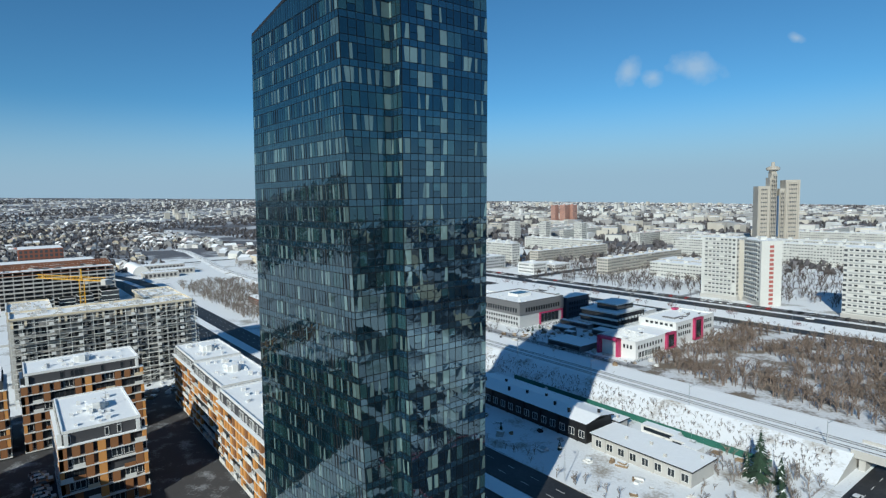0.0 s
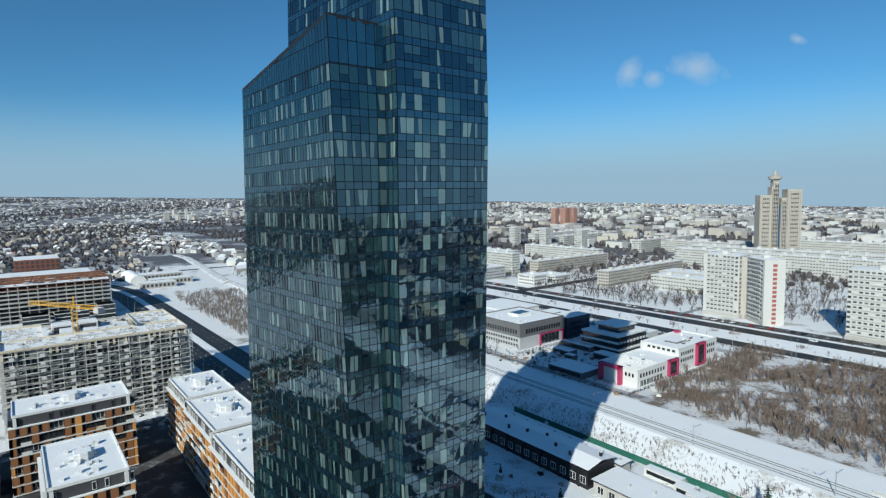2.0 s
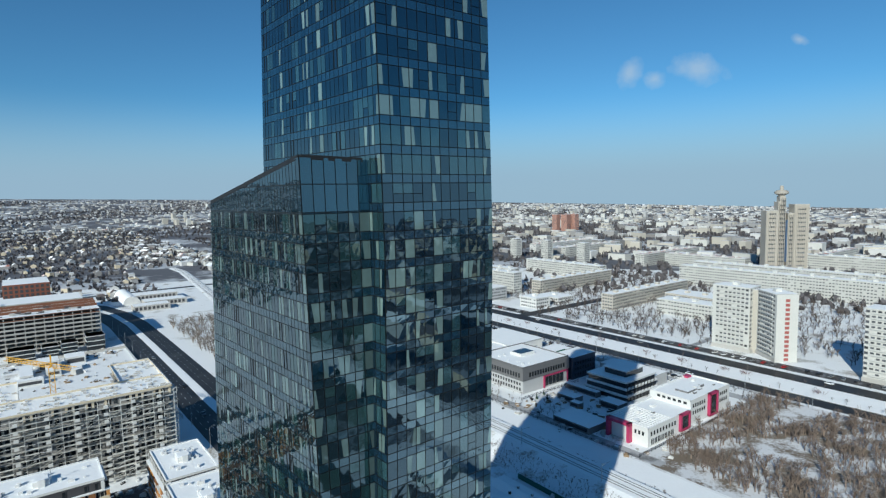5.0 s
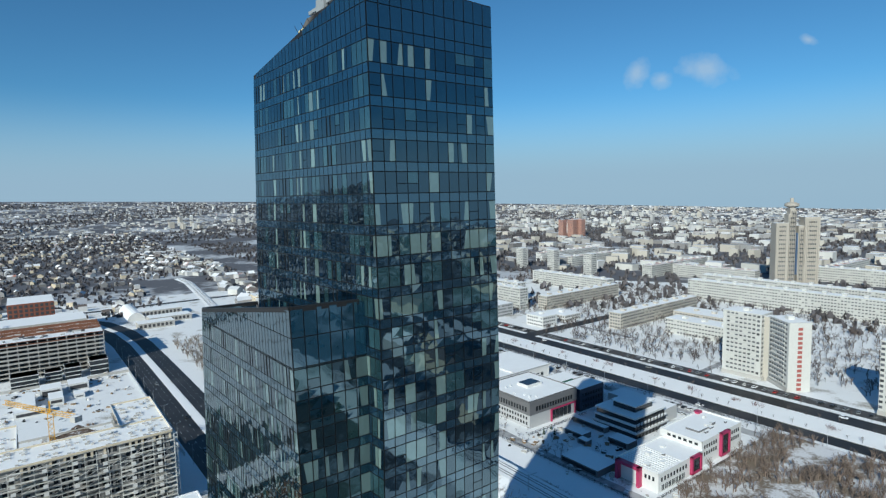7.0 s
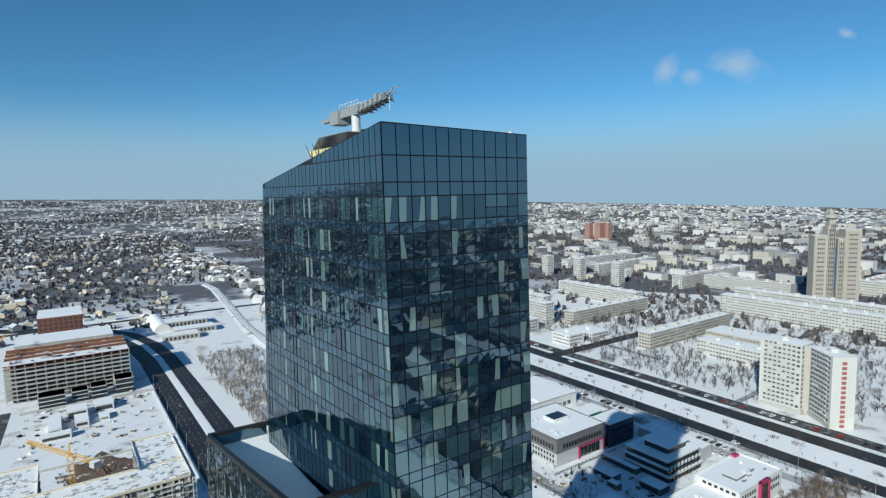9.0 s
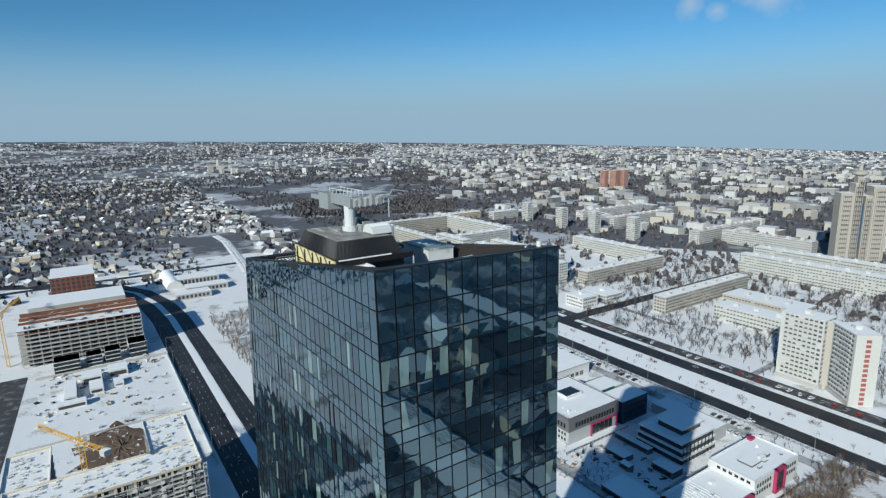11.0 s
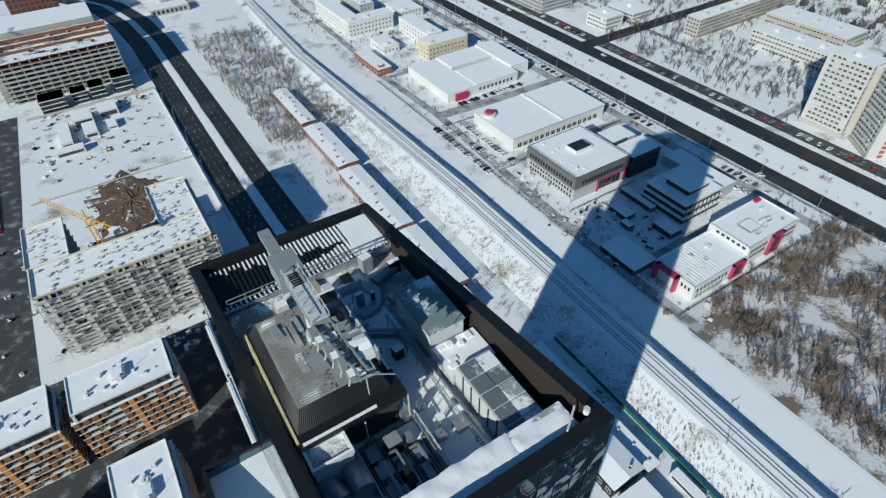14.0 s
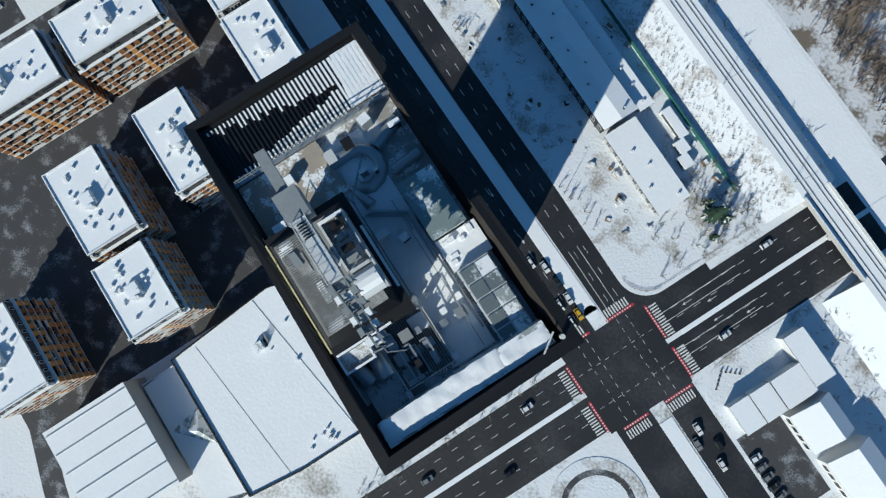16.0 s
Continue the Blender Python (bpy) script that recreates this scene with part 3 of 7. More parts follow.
for f, st in lf:
    j, _ = facade(f, rows, st, None, LOWPAL if f.n == 6 else {**LOWPAL, "plain": LOWPAL["span"]})
    part("glazing", j, annex, "dark reflective glass panels", "stuff")
b = B()
b.quad([(-8.8, 3.6, 110.6), (-0.8, 3.6, 110.6), (-1.2, 36.0, 110.6), (-9.5, 39, 110.6)], SNOW)
b.quad([(-1.2, 36.0, 110.6), (-1.1, 39.2, 110.6), (-9.5, 39, 110.6)], SNOW)
part("roof", b, annex, "snow-covered flat roof behind parapets")
b = B()
for p, q in (((-9.2, 3.1, 117.7), (-0.7, 3.1, 117.5)), ((-9.2, 3.1, 117.7), (-9.9, 39.4, 112.3)), ((-9.9, 39.4, 112.3), (-1.0, 39.4, 112.3))):
    b.beam(Vector(p) + Vector((0.25, 0.25, 0)), Vector(q) + Vector((0.25, 0.25 if q[1] < 10 else -0.25, 0)), 0.6, DARKMETAL)
for p, q in (((-8.9, 3.5, 0), (-0.8, 3.5, 0)), ((-9.5, 39.0, 0), (-8.9, 3.5, 0)), ((-1.2, 39.0, 0), (-9.5, 39.0, 0))):
    za, zb = (117.4 if p[1] < 10 else 112.2), (117.4 if q[1] < 10 else 112.2)
    b.quad([(p[0], p[1], 110.5), (q[0], q[1], 110.5), (q[0], q[1], zb), (p[0], p[1], za)][::-1], G_SPAN)
part("parapet", b, annex, "black metal parapet cap")

# ---- tower roof ----
ZINC = mat("galvanised_metal", (0.42, 0.44, 0.46), 0.4, 0.2, 0.6, 5, 0.1, metal=0.6)
GREYPAINT = mat("pale_grey_paint", (0.55, 0.57, 0.58), 0.5, 0.12, 0.6, 5, 0.05)
YELLOWINS = mat("yellow_insulation", (0.62, 0.55, 0.30), 0.8, 0.12, 0.5, 4, 0.1)
GRAVEL = mat("grey_roof_deck", (0.34, 0.33, 0.31), 0.9, 0.2, 0.4, 6, 0.4, col2=(0.75, 0.77, 0.8), mask=0.5, sharp=0.05)
PATCHY = mat("snow_patches_on_metal", (0.30, 0.34, 0.34), 0.6, 0.15, 0.35, 3, 0.2, col2=(0.82, 0.84, 0.86), mask=0.5, sharp=0.04)
BROWNM = mat("brown_bitumen", (0.024, 0.019, 0.016), 0.8, 0.15, 0.5, 5, 0.1)
GREYCLAD0 = mat("dark_plant_cladding", (0.045, 0.042, 0.04), 0.7, 0.2, 0.5, 4, 0.1)
RIBBED = mat("ribbed_grey_deck", (0.25, 0.245, 0.235), 0.7, 0.25, 0.35, 4, 0.2, col2=(0.36, 0.36, 0.36), mask=0.6, sharp=0.1)
LOUVRE = mat("louvre_metal", (0.022, 0.022, 0.024), 0.55, 0.2, 0.5, 4, 0.05)
CRANEGREY = mat("crane_grey", (0.25, 0.27, 0.28), 0.5, 0.3, 0.7, 4, 0.1)
DECK = 150.0
b = B()
b.quad([(0.3, 0.4, DECK), (18.6, 0.4, DECK), (18.0, 35.4, DECK - 1.6), (-0.5, 35.4, DECK - 1.6)], GRAVEL)
part("roof_deck", b, tower, "grey roof deck under patchy snow")
cor = [Vector((0, 0, 155)), Vector((18.9, 0.2, 154.5)), Vector((18.3, 35.6, 149.5)), Vector((-0.7, 35.6, 149.8))]
inn = [Vector((1.0, 1.0, 154.9)), Vector((17.9, 1.2, 154.4)), Vector((17.3, 34.8, 149.5)), Vector((0.2, 34.8, 149.75))]
for k in range(4):
    b = B()
    a, c, d, e = cor[k], cor[(k + 1) % 4], inn[(k + 1) % 4], inn[k]
    up = Vector((0, 0, 0.12))
    b.quad([a + up, c + up, d + up, e + up], DARKMETAL)
    b.quad([a - up * 4, c - up * 4, c + up, a + up], DARKMETAL)
    lo = 150.5 if k == 0 else 0
    if k == 1:
        b.quad([e + up, d + up, Vector((17.0, 34.6, DECK - 2)), Vector((17.2, 1.4, DECK))], BROWNM)
    else:
        b.quad([e + up, d + up, Vector((d.x, d.y, DECK - 2)), Vector((e.x, e.y, DECK - 2))], DARKMETAL)
    part("parapet_cap", b, tower, "black metal parapet cap")



def snow_sheet(b, u0, u1, v0, v1, z, rise, step, seed):
    """Uneven lying snow with a ragged edge."""
    nu, nv = max(2, int((u1 - u0) / step)), max(2, int((v1 - v0) / step))

    def at(i, j):
        u, v = u0 + (u1 - u0) * i / nu, v0 + (v1 - v0) * j / nv
        k = noise.noise(Vector((u * 0.9, v * 0.9, seed))) + 0.5 * noise.noise(Vector((u * 2.7, v * 2.7, seed)))
        rim = i in (0, nu) or j in (0, nv)
        return (u + (0 if i in (0, nu) else 0.25 * step * k), v + (0.3 * k * min(1, step) if rim and 0 < i < nu else 0), z if rim else z + rise * max(0.05, 0.55 + k))

    base, m = len(b.v), b.slot(SNOW)
    b.v += [at(i, j) for i in range(nu + 1) for j in range(nv + 1)]
    for i in range(nu):
        for j in range(nv):
            k = base + i * (nv + 1) + j
            b.f.append((k, k + nv + 1, k + nv + 2, k + 1))
            b.m.append(m)


def smooth(ob):
    ob.data.polygons.foreach_set("use_smooth", [True] * len(ob.data.polygons))
    return ob


b = B()
b.box(1.2, 17.0, 1.3, 3.4, DECK, 153.9, GREYPAINT, PATCHY)
ledge = part("front_ledge", b, tower, "grey ledge behind the parapet")
b = B()
snow_sheet(b, 1.3, 12.6, 1.5, 3.5, 153.9, 0.13, 0.3, 3.0)
snow_sheet(b, 12.4, 16.9, 1.35, 3.0, 153.9, 0.12, 0.3, 5.0)
smooth(part("snow_cap", b, ledge, "uneven snow on the ledge", "stuff"))

louvre = thing("louvre_bay", "black slatted louvre bay half covered with snow stripes", "louvres")
b = B()
b.box(0.3, 17.4, 28.4, 34.7, 147.0, 149.3, DARKMETAL)
part("tray", b, louvre, "black tray below the slats")
b = B()
b.quad([(13.6, 28.7, 149.46), (17.2, 28.7, 149.46), (17.2, 34.2, 149.46), (14.4, 34.2, 149.46)], SNOW)
b.quad([(0.5, 28.45, 149.33), (13.0, 28.45, 149.33), (13.0, 28.75, 149.33), (0.5, 28.75, 149.33)], SNOW)
part("snow", b, louvre, "snow lying in the tray", "stuff")
me = B()
me.box(0, 0.17, 0, 5.6, 0, 0.12, DARKMETAL)
me = me.mesh("slat")
for k in range(38):
    o = part("slat", me, louvre)
    o.location = (0.6 + 0.44 * k, 28.6, 149.32)
    x, t = 0.82 + 0.44 * k, k / 37
    near, far = 0.05 + 0.55 * t ** 1.3 + R.uniform(-0.04, 0.04), 0.12 + 0.6 * max(0, t - 0.1) + R.uniform(-0.08, 0.08)
    spans = [(0, 1)] if near + far > 0.93 else [(0, near), (1 - far, 1)]
    for p, q in spans:
        s = B()
        w = 0.14 + 0.12 * t
        s.box(x - 0.05, x - 0.05 + w + (0.1 if t > 0.8 else 0), 28.7 + 5.4 * p, 28.7 + 5.4 * q, 149.3, 149.5, SNOW)
        part("snow_stripe", s, louvre, "stripe of snow")
b = B()
for p in ((0.2, 28.2, 0.3, 6.4), (17.3, 28.2, 0.3, 6.4)):
    b.box(p[0], p[0] + p[2], p[1], p[1] + p[3], 147, 149.5, DARKMETAL)
b.box(0.2, 17.6, 28.1, 28.4, 147, 149.5, ZINC)
part("frame", b, louvre, "black metal frame")

plant = thing("plant_room", "rooftop plant room with yellow wall and sloped black louvre hood", "plant room")
b = B()
b.box(1.15, 8.3, 10.5, 20.7, 146.5, 153.5, GREYCLAD0)
b.box(1.0, 1.15, 10.3, 20.9, 146.8, 153.75, YELLOWINS)
b.box(1.15, 3.0, 10.35, 10.5, 150.5, 153.4, YELLOWINS)
plant_wall = part("wall", b, plant, "pale yellow insulation wall")
b = B()
lo = [(1.3, 10.7, 153.8), (8.2, 10.7, 153.8), (8.2, 20.7, 153.8), (1.3, 20.7, 153.8)]
hi = [(1.9, 11.5, 155.3), (7.6, 11.5, 155.3), (7.6, 20.0, 155.3), (1.9, 20.0, 155.3)]
b.quad(lo[::-1], DARKMETAL)
for k in range(4):
    b.quad([lo[k], lo[(k + 1) % 4], hi[(k + 1) % 4], hi[k]], DARKMETAL)
plant_hood = part("hood", b, plant, "black sloped metal hood")
me = B()
for k in range(4):
    a, c, d, e = [Vector(x) for x in (lo[k], lo[(k + 1) % 4], hi[(k + 1) % 4], hi[k])]
    n = 64 if k % 2 else 48
    bb = B()
    for i in range(n):
        s = (i + 0.5) / n
        bb.beam(a + s * (c - a), e + s * (d - e), 0.06, LOUVRE)
    part("louvre_rib", bb, plant_hood, "thin pale metal ribs", "stuff")
b = B()
b.quad(hi, RIBBED)
RR = random.Random(5)
for k in range(44):
    b.box(2.0, RR.choice((4.5, 4.7, 4.7, 4.1)), 11.6 + 0.19 * k, 11.69 + 0.19 * k, 155.3, 155.4, RIBBED)
for k in range(7):
    b.rbox(RR.uniform(2.4, 4.6), RR.uniform(12.5, 18.5), 155.3, 155.3 + RR.uniform(0.06, 0.3), RR.uniform(0.3, 1.2), RR.uniform(0.4, 2.6), RR.choice((0, 0, 6)), RR.choice((RIBBED, CRANEGREY)), RR.choice((None, None, PATCHY)))
plant_roof = part("roof", b, plant, "grey ribbed roof deck with little snow")
b = B()
snow_sheet(b, 2.0, 3.4, 18.9, 19.9, 155.3, 0.12, 0.35, 9.0)
snow_sheet(b, 2.2, 3.8, 11.6, 12.4, 155.3, 0.12, 0.35, 11.0)
smooth(part("snow_cap", b, plant_roof, "patch of snow on the deck", "stuff"))
b = B()
for q in ((1.16, 8.9, 9.7, 10.75), (1.16, 8.9, 20.65, 21.3), (1.16, 1.36, 10.75, 20.65), (8.1, 8.9, 10.75, 20.65)):
    b.box(*q, 153.3, 153.82, DARKMETAL)
plant_rim = part("rim", b, plant, "black ledge round the hood")
b = B()
b.box(1.3, 6.6, 9.75, 9.95, 153.82, 153.9, SNOW)
b.box(8.6, 8.85, 12.0, 18.0, 153.82, 153.9, SNOW)
part("snow_cap", b, plant_rim, "thin line of snow")
b = B()
for q in ((6.0, 8.3, 19.3, 19.6), (8.1, 8.3, 12.3, 19.3), (6.0, 6.2, 15.0, 19.3), (6.2, 8.1, 14.7, 14.95)):
    b.box(*q, 154.4, 156.0, CRANEGREY, SNOW if q[3] > 19.4 else GREYPAINT)
b.box(6.2, 8.1, 14.95, 19.3, 154.4, 155.35, GREYCLAD0, GRAVEL)
for k in range(4):
    b.box(6.5 + 0.1 * k, 7.6, 15.4 + 1.0 * k, 15.9 + 1.0 * k, 155.4, 156.2 + 0.1 * k, (CRANEGREY, DARKMETAL)[k % 2], None)
for k in range(7):
    a0, a1 = math.pi * k / 7, math.pi * (k + 1) / 7
    y0, y1, z0, z1 = 13.5 - 1.15 * math.cos(a0), 13.5 - 1.15 * math.cos(a1), 155.4 + 0.9 * math.sin(a0), 155.4 + 0.9 * math.sin(a1)
    b.quad([(6.0, y0, z0), (8.05, y0, z0), (8.05, y1, z1), (6.0, y1, z1)], SNOW if 1 < k < 5 else GREYPAINT)
b.quad([(6.0, 13.5 - 1.15 * math.cos(math.pi * k / 7), 155.4 + 0.9 * math.sin(math.pi * k / 7)) for k in range(8)], GREYPAINT)
b.quad([(8.05, 13.5 - 1.15 * math.cos(math.pi * k / 7), 155.4 + 0.9 * math.sin(math.pi * k / 7)) for k in range(8)][::-1], GREYPAINT)
part("roof_unit", b, plant, "open dark rooftop unit with white rim and snowy curved cover")
for k in range(5):
    bb = B()
    v = 11.2 + 2.2 * k
    for dz in (148.6, 150.6, 152.6):
        bb.beam((0.9, v, dz), (0.9, v + 2.0, dz + 0), 0.06, DARKMETAL)
        bb.beam((0.9, v, dz), (0.9, v + 2.0, dz + 2.0), 0.05, DARKMETAL)
    bb.beam((0.9, v, 147), (0.9, v, 153.7), 0.09, DARKMETAL)
    part("brace", bb, plant_wall, "black steel wall bracing")

cranem = thing("facade_crane", "pale grey facade maintenance crane with long snowy jib", "crane")
b = B()
b.box(4.5, 6.5, 19.8, 22.4, 157.2, 158.9, CRANEGREY)
part("counterweight", b, cranem, "pale grey counterweight box")
b = B()
b.prism(5.4, 16.4, 0.55, 155.2, 158.2, GREYPAINT, 14)
b.prism(5.4, 16.4, 0.8, 155.2, 155.8, GREYPAINT, 14)
part("mast", b, cranem, "pale grey round mast")
b = B()
b.box(4.85, 6.0, 14.4, 19.9, 157.9, 159.0, CRANEGREY, GREYPAINT)
for k in range(8):
    b.box(4.82, 6.03, 14.6 + 0.72 * k, 14.65 + 0.72 * k, 157.88, 159.02, ZINC)
for u in (4.8, 6.05):
    b.beam((u, 14.4, 159.5), (u, 19.9, 159.5), 0.06, GREYPAINT)
    for k in range(7):
        b.beam((u, 14.4 + 0.91 * k, 159.0), (u, 14.4 + 0.91 * k, 159.5), 0.05, GREYPAINT)
for k in range(6):
    b.box(5.05, 5.8, 18.2 + 0.24 * k, 18.3 + 0.24 * k, 159.0, 159.1, DARKMETAL)
part("jib_root", b, cranem, "pale grey box girder with handrails")
CR = random.Random(12)
p0, p1 = Vector((5.4, 14.4, 158.4)), Vector((5.8, 8.6, 159.3))
for k in range(6):
    a, c = p0 + (p1 - p0) * k / 6, p0 + (p1 - p0) * (k + 0.92) / 6
    w = 0.55 - 0.05 * k
    b = B()
    for s, z in ((w, -0.3), (-w, -0.3), (w, 0.35), (-w, 0.35)):
        b.beam(a + Vector((s, 0, z)), c + Vector((s, 0, z)), 0.13, CRANEGREY)
    for s in (w, -w):
        b.beam(a + Vector((s, 0, -0.3)), c + Vector((s, 0, 0.35)), 0.1, CRANEGREY)
        b.beam(a + Vector((s, 0, 0.35)), a + Vector((s, 0, -0.3)), 0.12, CRANEGREY)
    b.box(a.x - w * 0.8, a.x + w * 0.8, c.y + 0.1, a.y - 0.1, a.z - 0.25, a.z + 0.15, CRANEGREY, PATCHY if k % 2 else CRANEGREY)
    sec = part("jib_section", b, cranem, "knuckled lattice jib section")
    for s in (-1, 1):
        b = B()
        q = a + Vector((s * (w + 0.25), -0.3, 0.1))
        b.box(q.x - 0.2, q.x + 0.2, q.y - 0.3, q.y + 0.3, q.z - 0.5, q.z + CR.uniform(0.1, 0.5), CRANEGREY, CR.choice((SNOW, CRANEGREY, CRANEGREY)))
        b.beam(q, q + Vector((s * 0.35, -0.3, -0.6)), 0.11, CRANEGREY)
        part("winch", b, sec, "grey winch housing")
b = B()
b.beam((5.0, 8.5, 159.5), (6.6, 8.3, 159.5), 0.12, CRANEGREY)
b.beam((5.8, 8.6, 159.3), (6.0, 8.0, 160.1), 0.1, CRANEGREY)
b.beam((6.0, 8.0, 160.1), (7.2, 7.4, 159.9), 0.07, CRANEGREY)
b.beam((5.8, 8.5, 159.3), (5.8, 8.5, 157.6), 0.06, GREYPAINT)
part("jib_head", b, cranem, "crosspiece at the jib end")
b = B()
b.box(5.0, 5.9, 22.4, 26.2, 157.9, 158.4, CRANEGREY)
part("tail_beam", b, cranem, "grey tail beam")

cool = thing("cooling_unit", "pale panelled rooftop cooling unit with snow-patched grid roof", "cooling unit")
b = B()
b.box(13.4, 16.5, 2.9, 10.5, DECK, 152.2, GREYPAINT)
cool_body = part("body", b, cool, "pale panelled casing")
me = B()
me.box(0, 1.35, 0, 1.3, 0, 0.12, PATCHY)
me = me.mesh("roof_panel")
me2 = B()
me2.box(0, 1.35, 0, 1.3, 0, 0.12, mat("bare_panel_sheet", (0.14, 0.17, 0.18), 0.5, 0.2, 0.5, 4, 0.1, col2=(0.6, 0.64, 0.66), mask=0.66, sharp=0.05))
me2 = me2.mesh("roof_panel")
for i in range(2):
    for j in range(5):
        o = part("roof_panel", me if i and j != 3 else me2, cool)
        o.location = (13.55 + 1.5 * i, 3.1 + 1.48 * j, 152.2)
for j in range(7):
    bb = B()
    bb.box(13.33, 13.4, 3.1 + 1.05 * j, 3.2 + 1.05 * j, DECK, 152.2, DARKMETAL)
    part("joint", bb, cool_body, "dark panel joint")
chill = thing("chiller_unit", "grey-green rooftop chiller with dusting of snow", "chiller")
b = B()
b.box(13.2, 16.4, 13.9, 19.4, DECK, 152.6, GREYPAINT)
part("body", b, chill, "pale casing")
b = B()
b.box(13.1, 16.5, 13.8, 19.5, 152.6, 152.75, mat("green_roof_sheet", (0.20, 0.25, 0.25), 0.5, 0.2, 0.5, 4, 0.1, col2=(0.6, 0.64, 0.66), mask=0.62, sharp=0.06))
part("top", b, chill, "grey-green sheet top")
b = B()
b.box(13.2, 17.2, 10.6, 13.7, DECK, 151.2, GREYPAINT, SNOW)
solid("roof_plinth", b, "low rooftop plinth covered with lumpy snow", "plinth")
for k in range(16):
    b = B()
    u, v = R.uniform(13.3, 16.4), R.uniform(10.7, 13.0)
    b.box(u, u + R.uniform(0.3, 0.7), v, v + R.uniform(0.3, 0.7), 151.2, 151.2 + R.uniform(0.1, 0.35), SNOW)
    if k < 6:
        solid("snow_lump", b, "lump of crusted snow on the roof", "snow", "snow lumps on the plinth")

for du, dz in ((12.5, 149.5), (12.8, 149.9), (12.2, 149.3)):
    b = B()
    b.beam((du, 2.6, dz), (du, 17.5, dz), 0.22, ZINC)
    b.beam((du, 17.5, dz), (du - 3, 19.5, dz), 0.22, ZINC)
    for v in (4, 8, 12, 16):
        b.beam((du, v, DECK - 0.5), (du, v, dz), 0.1, ZINC)
    solid("roof_pipe", b, "galvanised pipe run across the roof", "pipe", "roof pipes")
for k, (u, v) in enumerate(((9.4, 4.5), (10.6, 8.3), (9.7, 13.0), (11.2, 12.0))):
    b = B()
    b.prism(u, v, 0.12, DECK - 1, DECK + 0.9, ZINC, 8)
    b.box(u - 0.3, u + 0.3, v - 0.3, v + 0.3, DECK + 0.9, DECK + 1.05, ZINC, SNOW)
    solid("roof_vent", b, "small galvanised roof vent on snowy deck", "vent", "roof vents")
b = B()
b.quad([(8.6, 3.6, DECK + 0.1), (13.0, 3.6, DECK + 0.1), (13.0, 27.0, DECK - 1.2), (8.6, 27.0, DECK - 1.2)], SNOW)
b.quad([(0.6, 21.6, DECK - 1.0), (8.6, 21.6, DECK - 1.0), (8.6, 28.0, DECK - 1.4), (0.6, 28.0, DECK - 1.4)], PATCHY)
b.quad([(8.6, 27.0, DECK - 1.2), (17.0, 22.0, DECK - 1.0), (17.0, 28.0, DECK - 1.4), (8.6, 28.0, DECK - 1.4)], SNOW)
solid("roof_snow", b, "snow sheet on the roof deck", "snow", kind="structure")


def duct(pts, r, label):
    """A round duct through the points."""
    cu = bpy.data.curves.new("duct", "CURVE")
    cu.dimensions, cu.bevel_depth, cu.bevel_resolution, cu.use_fill_caps = "3D", r, 3, True
    sp = cu.splines.new("POLY")
    sp.points.add(len(pts) - 1)
    for q, p in zip(sp.points, pts):
        q.co = (*p, 1)
    cu.materials.append(ZINC)
    o = new("air_duct", cu)
    o.matrix_world = PLAN
    return tagged(o, label, "duct", "roof ducts")


arc = [(11.2 + 1.9 * math.cos(a), 23.4 + 1.9 * math.sin(a), 149.2) for a in [math.pi * (0.5 - k / 6) for k in range(0, 9)]]
duct([(9.0, 25.3, 149.2)] + arc + [(10.2, 20.0, 149.2)], 0.62, "fat galvanised duct curving over the roof")
duct([(13.4, 24.5, 149.4), (16.5, 25.6, 149.4)], 0.6, "short fat galvanised duct on the roof")
duct([(13.6, 21.6, 149.3), (16.6, 21.9, 149.3)], 0.55, "short fat galvanised duct on the roof")
duct([(2.2, 6.4, 151.0), (1.6, 8.4, 151.0), (1.6, 9.4, 151.0)], 0.8, "fat galvanised duct beside the plant room")
duct([(3.6, 6.2, 151.4), (3.6, 8.2, 151.4), (3.6, 8.6, 149)], 0.8, "fat galvanised duct beside the plant room")
duct([(2.2, 23.4, 149.0), (3.4, 22.6, 149.0), (4.2, 22.8, 149.0)], 0.5, "short galvanised duct on snowy deck")

b = B()
b.box(1.2, 3.9, 8.2, 9.9, 148, 153.0, WHITEWALL, GRAVEL)
for q in ((1.1, 4.0, 8.1, 8.3), (1.1, 4.0, 9.75, 9.95), (1.1, 1.3, 8.3, 9.75), (3.8, 4.0, 8.3, 9.75)):
    b.box(*q, 152.9, 153.35, WHITEWALL, SNOW)
solid("duct_housing", b, "square pale duct housing with rim", "housing")
plat = thing("equipment_platform", "steel grating platform carrying chiller equipment and handrails", "platform")
b = B()
b.box(4.4, 9.2, 4.2, 9.6, 150.2, 150.4, RIBBED)
for k in range(22):
    b.beam((4.4 + 0.22 * k, 4.2, 150.42), (4.4 + 0.22 * k, 9.6, 150.42), 0.06, DARKMETAL)
b.box(4.6, 6.2, 4.3, 5.6, 150.4, 150.5, SNOW)
b.box(7.4, 9.0, 7.9, 9.4, 150.4, 150.5, SNOW)
part("grating", b, plat, "dark steel grating")
for u in (4.5, 9.0):
    for v in (4.3, 9.4):
        bb = B()
        bb.box(u, u + 0.2, v, v + 0.2, 147.5, 150.2, DARKMETAL)
        part("leg", bb, plat)
